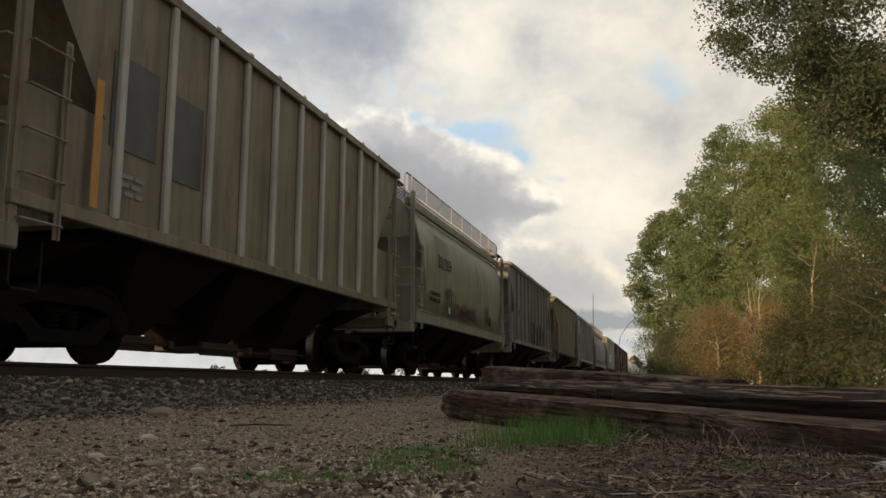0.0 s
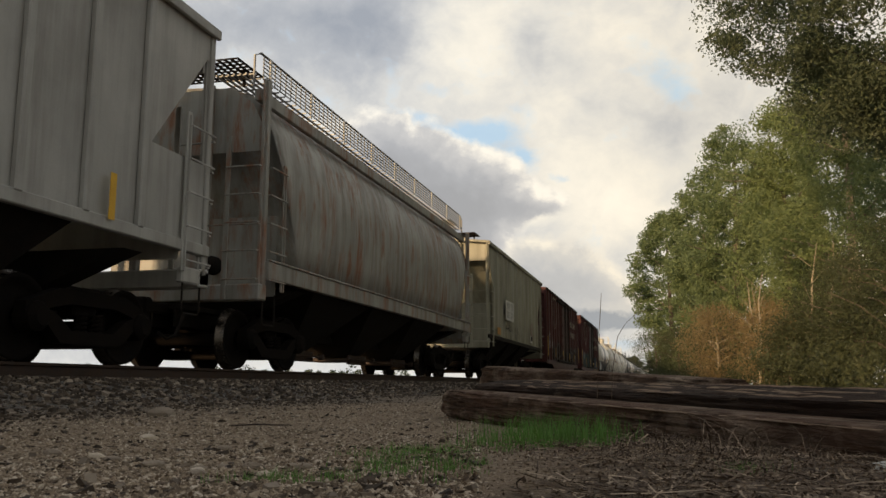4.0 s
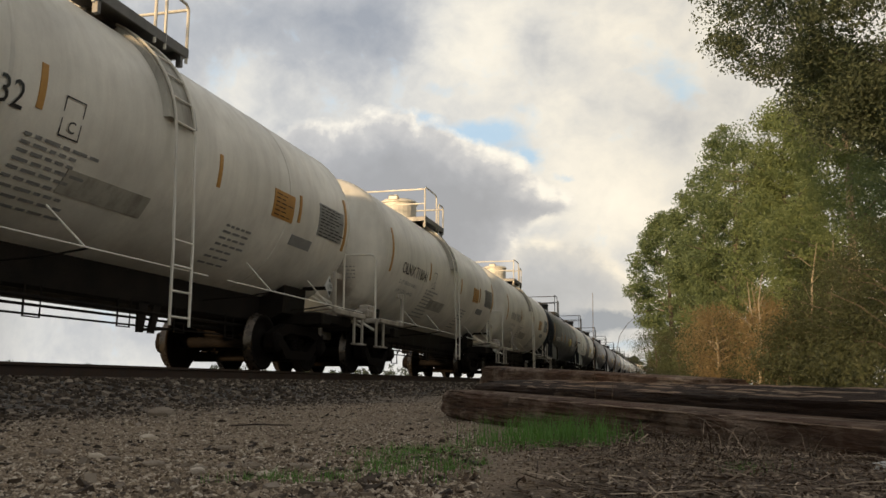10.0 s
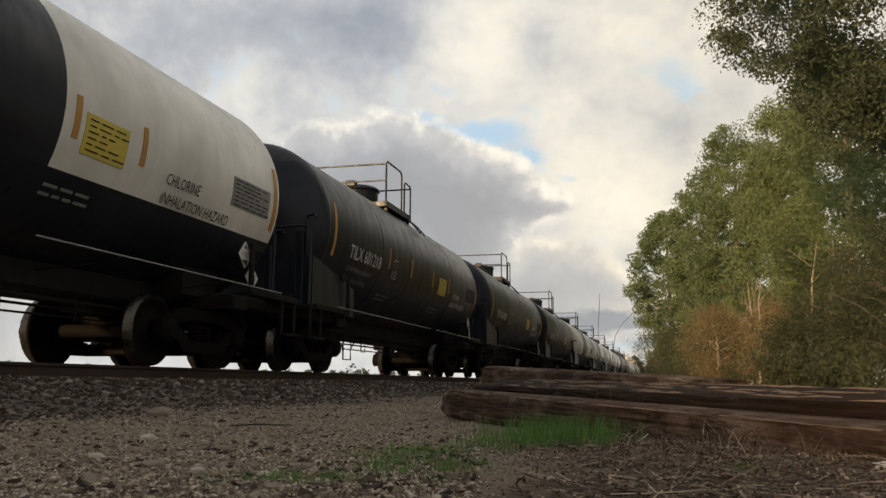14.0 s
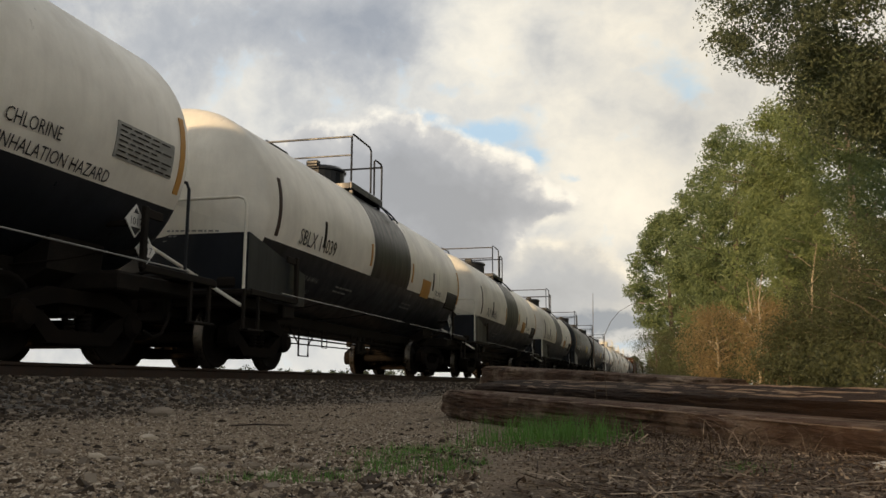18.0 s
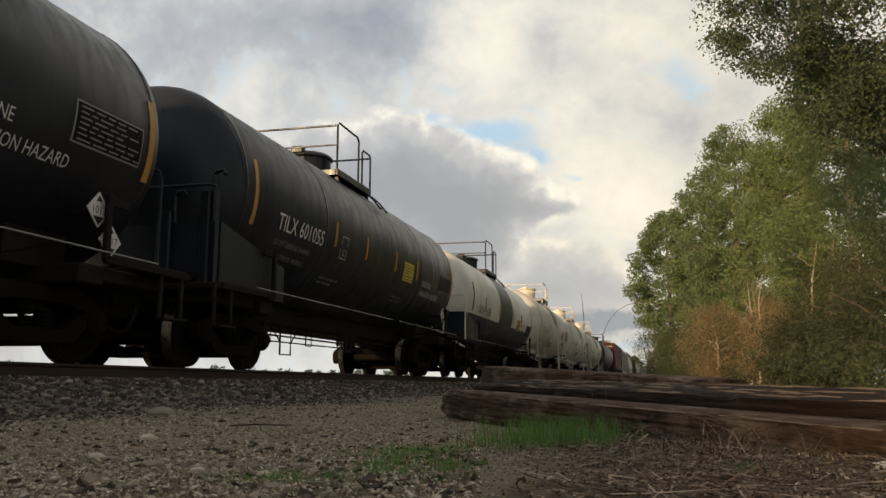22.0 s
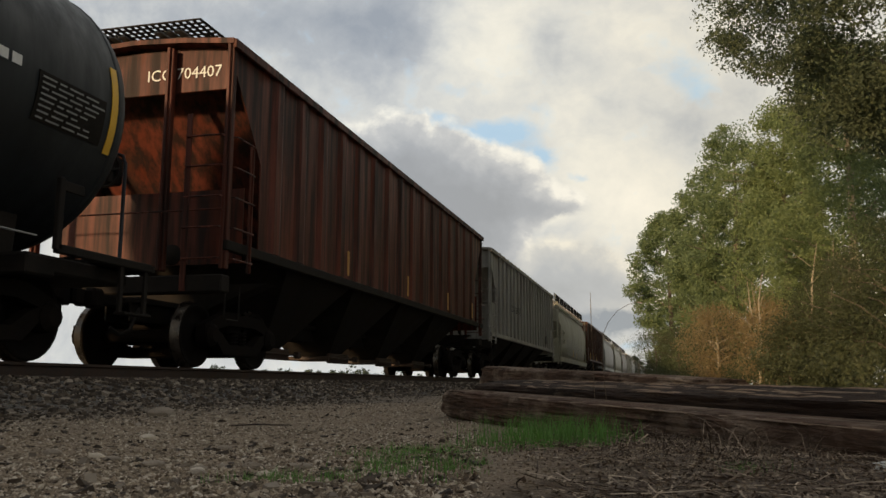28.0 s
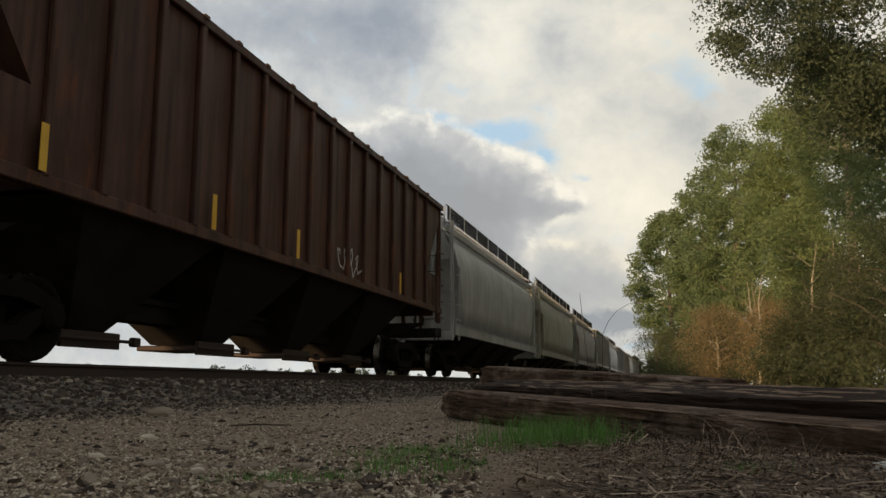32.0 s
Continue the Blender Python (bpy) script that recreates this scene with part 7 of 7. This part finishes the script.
# ---- grass, straw and weeds ----
def blades(name, spots, mat, label, category, seed, h0, h1, width, droop=0.5, kind="stuff"):
    """Thin tapered blades in tufts."""
    rng = np.random.default_rng(seed)
    V, F = [], []
    for (x, y, r, n) in spots:
        for _ in range(n):
            px, py = x + rng.normal(0, r), y + rng.normal(0, r)
            z = z_at(px, py) - 0.004
            hh, a = rng.uniform(h0, h1), rng.uniform(0, 2 * math.pi)
            dx, dy = math.cos(a), math.sin(a)
            b, o = hh * droop * rng.uniform(0.2, 1.2), len(V)
            w = width * rng.uniform(0.6, 1.2)
            for k, t in enumerate((0, 0.35, 0.7, 1.0)):
                cx, cy, cz = px + dx * b * t * t, py + dy * b * t * t, z + hh * (t - 0.25 * droop * t * t)
                ww = w * (1 - 0.92 * t)
                V += [(cx - dy * ww, cy + dx * ww, cz), (cx + dy * ww, cy - dx * ww, cz)]
            F += [(o, o + 1, o + 3, o + 2), (o + 2, o + 3, o + 5, o + 4), (o + 4, o + 5, o + 7, o + 6)]
    me = bpy.data.meshes.new(name)
    me.from_pydata(V, [], F)
    return thing(name, me, mat, label, category, kind=kind)


M_GRASS = leaf_material("fresh_grass", (0.07, 0.18, 0.03), (0.17, 0.33, 0.07), 0.45)
M_STRAW = stone_material("dry_straw", (0.065, 0.043, 0.028), (0.21, 0.15, 0.098), (0.66, 0.52, 0.37))
M_VERGE = leaf_material("dull_verge_grass", (0.05, 0.05, 0.02), (0.12, 0.10, 0.045), 0.3)
M_LITTER = stone_material("dead_leaf_litter", (0.06, 0.038, 0.024), (0.21, 0.145, 0.092), (0.58, 0.46, 0.33))


def ground_spots(rng, n, cx, cy, sx, sy, r, per):
    return [(cx + rng.normal(0, sx), cy + rng.normal(0, sy), r, per) for _ in range(n)]


def build_plants():
    rng = np.random.default_rng(5)
    blades("grass_tuft", ground_spots(rng, 64, 2.62, 0.36, 0.16, 0.13, 0.025, 13) + ground_spots(rng, 36, 3.1, 0.36, 0.2, 0.09, 0.03, 12), M_GRASS, "fresh green grass tuft against an old tie", "grass", 1, 0.03, 0.12, 0.0017)
    blades("grass_tuft", ground_spots(rng, 45, 2.25, 0.62, 0.12, 0.10, 0.02, 12), M_GRASS, "sparse green grass at the path's edge", "grass", 2, 0.012, 0.04, 0.0014)
    blades("grass_tuft", ground_spots(rng, 30, 1.68, 0.47, 0.10, 0.07, 0.018, 14) + ground_spots(rng, 12, 1.80, 0.58, 0.04, 0.03, 0.01, 9), M_GRASS, "small green grass tufts on the path", "grass", 3, 0.012, 0.045, 0.0012)
    blades("grass_tuft", ground_spots(rng, 30, 1.38, 0.60, 0.05, 0.08, 0.014, 12), M_GRASS, "low green grass tufts on the gravel", "grass", 11, 0.010, 0.032, 0.0011)
    blades("grass_tuft", ground_spots(rng, 8, 1.70, -0.15, 0.03, 0.03, 0.014, 12), M_GRASS, "small green grass tuft in straw", "grass", 4, 0.012, 0.035, 0.0011)
    # loose strands and chips lying flat
    n = 10000
    cx, cy = 1.25 + 2.2 * rng.random(n) ** 1.3, np.zeros(n)
    cy = 0.20 * cx - 0.10 - 0.62 * cx * rng.random(n) ** 0.9 + rng.normal(0, 0.06, n)
    cz = ground_height(cx, cy) + rng.uniform(0.002, 0.016, n)
    a, tilt = rng.uniform(0, 2 * np.pi, n), rng.normal(0, 0.12, n)
    ln, w = 0.005 + 0.07 * rng.random(n) ** 3, rng.uniform(0.0007, 0.0022, n)
    d = np.stack([np.cos(a), np.sin(a), tilt], 1) * ln[:, None]
    e = np.stack([-np.sin(a), np.cos(a), rng.uniform(-0.5, 0.5, n)], 1) * w[:, None]
    c = np.stack([cx, cy, cz], 1)
    bend = np.stack([-np.sin(a), np.cos(a), np.full(n, 0.3)], 1) * (ln * rng.normal(0, 0.15, n))[:, None]
    v = np.stack([c - d - e, c - d + e, c + bend - e, c + bend + e, c + d - e * 0.5, c + d + e * 0.5], 1).reshape(-1, 3)
    o = np.arange(n)[:, None] * 6
    f = np.concatenate([o + np.array([[0, 1, 3, 2]]), o + np.array([[2, 3, 5, 4]])], 0)
    me = bpy.data.meshes.new("straw")
    me.from_pydata(v.tolist(), [], f.tolist())
    thing("straw", me, M_STRAW, "flattened dry straw and chips over leaf litter", "straw", kind="stuff")
    blades("straw", ground_spots(rng, 170, 2.30, -0.14, 0.25, 0.22, 0.05, 5), M_STRAW, "dry bent straw leaning on an old tie", "straw", 7, 0.02, 0.08, 0.0011, 2.2)
    blades("straw", ground_spots(rng, 26, 2.28, -0.20, 0.16, 0.12, 0.03, 4), M_STRAW, "long arching dry stems before an old tie", "straw", 9, 0.10, 0.22, 0.0014, 1.9)
    blades("dry_grass", ground_spots(rng, 160, 12, -2.4, 5.0, 1.6, 0.25, 12), M_VERGE, "tall dry verge grass before the trees", "dry grass", 8, 0.06, 0.20, 0.004, 0.7)
    v, f = leaves(rng, np.stack([rng.normal(2.0, 0.6, 2600), rng.normal(-0.15, 0.36, 2600), np.full(2600, 0.010)], 1), np.full(2600, 0.06), 6, 0.004)
    v[:, 2] = np.clip(v[:, 2], 0.004, 0.03) + ground_height(v[:, 0], v[:, 1])
    me = bpy.data.meshes.new("leaf_litter")
    me.from_pydata(v.tolist(), [], f.tolist())
    thing("leaf_litter", me, M_LITTER, "brown dead leaves and chips on the ground", "leaf litter", kind="stuff")


build_plants()


def weed_stalk(x, y, pts, label, head=0.0015):
    """One tall dry stalk with a drooping seed head; sways as a rigid piece."""
    g = Geo()
    n = len(pts)
    g.tube(pts, [0.0013 - 0.0007 * k / n for k in range(n)], 6)
    tip, prev = Vector(pts[-1]), Vector(pts[-2])
    g.tube([prev, prev.lerp(tip, 0.5), tip], [0.0012, head, 0.0008], 6)
    return thing("weed_stalk", g, M_STRAW, label, "weed stalk", "tall weeds by the ties", at=pose(x, y, z_at(x, y)))


STALK_A = weed_stalk(3.62, 0.285, [(0, 0, 0), (0, 0.0, 0.2), (-0.02, 0.0, 0.40), (-0.05, -0.005, 0.56)], "thin upright dry weed stalk")
STALK_B = weed_stalk(3.57, 0.225, [(0, 0, 0), (0, -0.005, 0.25), (0, -0.022, 0.383), (0, -0.052, 0.435), (0, -0.093, 0.475), (0.01, -0.14, 0.497), (0.02, -0.175, 0.503), (0.02, -0.20, 0.496)], "arching dry weed stalk with a drooping head", 0.004)
litter_can = Geo().lathe([(-0.03, 0.0), (-0.03, 0.012), (0.03, 0.012), (0.03, 0.0)], 12, "x")
thing("litter_scrap", litter_can, M_WHITE, "small crumpled white litter scrap", "litter", at=pose(1.78, -0.40, z_at(1.78, -0.40) + 0.013, 0, 12, 70))


# ---- drifting cloud deck: a far backdrop in front of the sky ----
def cloud_backdrop():
    R = 4200.0
    g_v, g_f = [], []
    nu, nv = 48, 32
    for j in range(nv + 1):
        el = radians(-6 + 66 * j / nv)
        for i in range(nu + 1):
            az = radians(-60 + 120 * i / nu)
            g_v.append((R * math.cos(el) * math.cos(az), R * math.cos(el) * math.sin(az), R * math.sin(el)))
    for j in range(nv):
        for i in range(nu):
            o = j * (nu + 1) + i
            g_f.append((o, o + nu + 1, o + nu + 2, o + 1))
    me = bpy.data.meshes.new("backdrop")
    me.from_pydata(g_v, [], g_f)
    me.shade_smooth()
    m = bpy.data.materials.new("broken_evening_cloud")
    m.use_nodes = True
    nt = m.node_tree
    nt.nodes.clear()
    co = nt.nodes.new("ShaderNodeTexCoord").outputs["Object"]
    sep = nt.nodes.new("ShaderNodeSeparateXYZ")
    nt.links.new(co, sep.inputs[0])
    # bearing and height over the horizon, as slopes
    u0 = math_node(nt, "DIVIDE", sep.outputs[1], sep.outputs[0])
    w0 = math_node(nt, "DIVIDE", sep.outputs[2], math_node(nt, "SQRT", math_node(nt, "ADD", math_node(nt, "POWER", sep.outputs[0], 2.0), math_node(nt, "POWER", sep.outputs[1], 2.0))))
    comb = nt.nodes.new("ShaderNodeCombineXYZ")
    nt.links.new(math_node(nt, "MULTIPLY", u0, 1.0), comb.inputs[0])
    nt.links.new(math_node(nt, "MULTIPLY", w0, 1.15), comb.inputs[1])
    warp = noise_node(nt, comb.outputs[0], 10, 8, 0.62)
    warp2 = noise_node(nt, comb.outputs[0], 12, 8, 0.62, 0.3)
    u = math_node(nt, "ADD", u0, math_node(nt, "MULTIPLY", math_node(nt, "SUBTRACT", warp, 0.5), 0.07))
    w = math_node(nt, "ADD", w0, math_node(nt, "MULTIPLY", math_node(nt, "SUBTRACT", warp2, 0.5), 0.055))

    def total(items, du=0.0, dw=0.0):
        t = None
        for cu, cw, ru, rw, amt in items:
            a = math_node(nt, "POWER", math_node(nt, "DIVIDE", math_node(nt, "SUBTRACT", u, cu + du), ru), 2.0)
            b = math_node(nt, "POWER", math_node(nt, "DIVIDE", math_node(nt, "SUBTRACT", w, cw + dw), rw), 2.0)
            e = math_node(nt, "MULTIPLY", math_node(nt, "POWER", 2.718, math_node(nt, "MULTIPLY", math_node(nt, "ADD", a, b), -1.0)), amt)
            t = e if t is None else math_node(nt, "ADD", t, e)
        return t

    def centred(v, amt):
        return math_node(nt, "MULTIPLY", math_node(nt, "SUBTRACT", v, 0.5), amt)

    def heap(col, items, puff, puff_lit, lit, mid, deep, soft):
        """One heaped cloud laid over what lies behind: crisp puffy edge, bright towards the sun, grey inside."""
        d = math_node(nt, "ADD", total(items), centred(puff, 0.95))
        toward = math_node(nt, "ADD", total(items, 0.010, -0.012), centred(puff_lit, 0.95))
        edge = ramp(nt, d, [(0.36, 0.0), (0.36 + soft, 1.0)])
        rim = math_node(nt, "MULTIPLY", math_node(nt, "SUBTRACT", d, toward), 0.62)
        depth = math_node(nt, "SUBTRACT", math_node(nt, "ADD", math_node(nt, "MULTIPLY", d, 0.42), centred(fine, 0.6)), rim, True)
        return mix_color(nt, edge, col, ramp(nt, depth, [(0.03, lit), (0.20, mid), (0.48, deep), (0.80, tuple(0.86 * k for k in deep))]))

    fine = noise_node(nt, comb.outputs[0], 17, 10, 0.60, 0.25)
    big = noise_node(nt, comb.outputs[0], 6, 8, 0.62)
    shift = node(nt, "ShaderNodeVectorMath")
    shift.inputs[1].default_value = (-0.010, 0.014, 0.0)
    nt.links.new(comb.outputs[0], shift.inputs[0])
    puff, puff_lit = (noise_node(nt, v, 15, 9, 0.56, 0.15) for v in (comb.outputs[0], shift.outputs[0]))
    light = math_node(nt, "MULTIPLY", total(VEIL), 1.25)
    light = math_node(nt, "ADD", light, centred(fine, 0.62))
    light = math_node(nt, "ADD", light, centred(big, 0.45))
    light = math_node(nt, "ADD", light, 0.56, True)
    col = ramp(nt, light, [(0.0, (0.33, 0.36, 0.41)), (0.30, (0.46, 0.48, 0.51)), (0.55, (0.66, 0.66, 0.64)), (0.78, (0.83, 0.80, 0.72)), (1.0, (0.95, 0.90, 0.79))])
    blue = math_node(nt, "ADD", total(HOLES), centred(fine, 2.2))
    bf = math_node(nt, "MULTIPLY", ramp(nt, blue, [(0.18, 0.0), (1.15, 1.0)]), 0.80)
    col = mix_color(nt, bf, col, (0.40, 0.60, 0.80))
    col = heap(col, HEAP, puff, puff_lit, (0.92, 0.88, 0.79), (0.56, 0.56, 0.56), (0.41, 0.42, 0.44), 0.24)
    col = heap(col, LOW_HEAP, puff, puff_lit, (0.86, 0.81, 0.70), (0.62, 0.61, 0.58), (0.49, 0.50, 0.51), 0.36)
    bank = ramp(nt, math_node(nt, "ADD", total(BANK), centred(fine, 0.9)), [(0.30, 0.0), (0.85, 0.85)])
    col = mix_color(nt, bank, col, (0.30, 0.33, 0.37))
    # warmer towards the evening side
    col = mix_color(nt, 1.0, col, ramp(nt, math_node(nt, "ADD", u0, 0.2), [(0.15, (1.0, 0.955, 0.885)), (0.55, (0.98, 0.98, 0.98))]), "MULTIPLY")
    em = node(nt, "ShaderNodeEmission", Strength=1.0)
    nt.links.new(col, em.inputs[0])
    # thins out towards the rim of the deck, where the open sky shows
    rim = ramp(nt, math_node(nt, "ABSOLUTE", u0), [(0.85, 1.0), (1.3, 0.0)])
    high = ramp(nt, w0, [(0.75, 1.0), (1.0, 0.0)])
    tr = nt.nodes.new("ShaderNodeBsdfTransparent")
    mx = nt.nodes.new("ShaderNodeMixShader")
    nt.links.new(math_node(nt, "MULTIPLY", rim, high), mx.inputs[0])
    nt.links.new(tr.outputs[0], mx.inputs[1])
    nt.links.new(em.outputs[0], mx.inputs[2])
    nt.links.new(mx.outputs[0], nt.nodes.new("ShaderNodeOutputMaterial").inputs[0])
    return thing("backdrop", me, m, "broken grey and cream evening clouds with blue gaps", "sky", kind="structure", at=pose(*EYE))


# clouds: bearing and height as slopes, half-widths, weight
VEIL = [
    (0.52, 0.431, 0.15, 0.051, -0.3), (0.356, 0.433, 0.072, 0.056, -0.34), (0.45, 0.349, 0.091, 0.05, -0.06), (0.559, 0.35, 0.052, 0.049, 0.12),
    (0.25, 0.405, 0.068, 0.052, 0.22), (0.191, 0.448, 0.059, 0.03, 0.1), (0.149, 0.403, 0.032, 0.044, -0.16), (0.066, 0.419, 0.083, 0.051, 0.1),
    (-0.009, 0.301, 0.052, 0.034, -0.08), (0.122, 0.33, 0.056, 0.043, 0.12), (0.09, 0.252, 0.075, 0.042, 0.22), (0.046, 0.196, 0.052, 0.034, 0.28),
    (0.165, 0.195, 0.042, 0.017, 0.26), (-0.039, 0.409, 0.039, 0.042, 0.12), (0.448, 0.279, 0.073, 0.042, -0.1), (0.821, 0.402, 0.204, 0.081, -0.15),
    (0.675, 0.362, 0.131, 0.062, -0.08), (0.069, 0.051, 0.058, 0.016, -0.05), (0.75, 0.06, 0.25, 0.03, -0.12),
]
HOLES = [
    (0.301, 0.32, 0.036, 0.013, 1.0), (0.235, 0.301, 0.044, 0.018, 1.0), (0.192, 0.29, 0.028, 0.021, 0.9), (0.172, 0.265, 0.018, 0.015, 0.95),
    (0.264, 0.358, 0.037, 0.009, 0.55), (0.174, 0.335, 0.018, 0.01, 0.5), (0.34, 0.39, 0.017, 0.018, 0.35), (-0.008, 0.359, 0.020, 0.021, 0.62),
    (-0.023, 0.334, 0.017, 0.015, 0.55), (0.034, 0.37, 0.026, 0.007, 0.35), (0.05, 0.044, 0.038, 0.006, 0.55), (0.032, 0.023, 0.025, 0.006, 0.4),
    (0.117, 0.249, 0.015, 0.004, 0.4), (0.594, 0.362, 0.026, 0.028, 0.45),
]
HEAP = [
    (0.384, 0.253, 0.103, 0.063, 1.0), (0.308, 0.262, 0.068, 0.053, 1.0), (0.25, 0.234, 0.066, 0.049, 1.0), (0.193, 0.22, 0.057, 0.031, 0.95),
    (0.141, 0.219, 0.034, 0.018, 0.55), (0.337, 0.172, 0.139, 0.055, 1.0), (0.235, 0.159, 0.05, 0.041, 0.9), (0.478, 0.23, 0.099, 0.062, 0.8),
]
LOW_HEAP = [
    (0.153, 0.138, 0.048, 0.037, 1.0), (0.1, 0.13, 0.046, 0.04, 0.9), (0.055, 0.103, 0.039, 0.026, 0.7), (0.173, 0.105, 0.055, 0.027, 0.9),
    (0.127, 0.078, 0.095, 0.018, 0.9),
]
BANK = [
    (0.12, 0.068, 0.101, 0.01, 1.0), (0.049, 0.074, 0.045, 0.01, 0.9), (0.208, 0.058, 0.084, 0.013, 0.6), (0.651, 0.0, 0.37, 0.014, 0.55),
]
BACKDROP = cloud_backdrop()


# ---- what moves ----
def motions():
    for car in CARS:
        p = car["place"]
        walk(car, [(t, pose(p - SPEED * t, TRACK_Y, RAIL_Z)) for t in (0, 8, 16, 24, 32)])
        del car["place"]
    spin = math.degrees(SPEED / WHEEL_R)
    for s, sets in WHEELSETS.items():
        first = sets[0]
        walk(first, [(k / FPS, pose(s * 0.89, 0, WHEEL_R, 0, -(spin * k / FPS) % 360 - 360, 0)) for k in range(32 * FPS + 1)])
        keys = first.animation_data
        for w in sets[1:]:
            w.rotation_mode = "QUATERNION"
            d = w.animation_data_create()
            d.action = keys.action
            d.action_slot = keys.action_slot
    walk(BACKDROP, [(t, pose(*EYE, 0, 0, -1.7 * t / 32)) for t in (0, 16, 32)])
    for st, amp, ph in ((STALK_A, 4.0, 0.0), (STALK_B, 5.0, 1.1)):
        m = st.matrix_basis.copy()
        walk(st, [(t, m @ pose(0, 0, 0, amp * math.sin(1.9 * t + ph) + 0.5 * amp * math.sin(3.1 * t), amp * 0.4 * math.sin(1.3 * t), 0)) for t in np.arange(0, 32.01, 0.5)])
    for i, tr in enumerate(TREES[:4]):
        m = tr.matrix_basis.copy()
        walk(tr, [(t, m @ pose(0, 0, 0, 0.35 * math.sin(1.1 * t + i), 0.3 * math.sin(0.8 * t + 2 * i), 0)) for t in np.arange(0, 32.01, 1.0)])


motions()
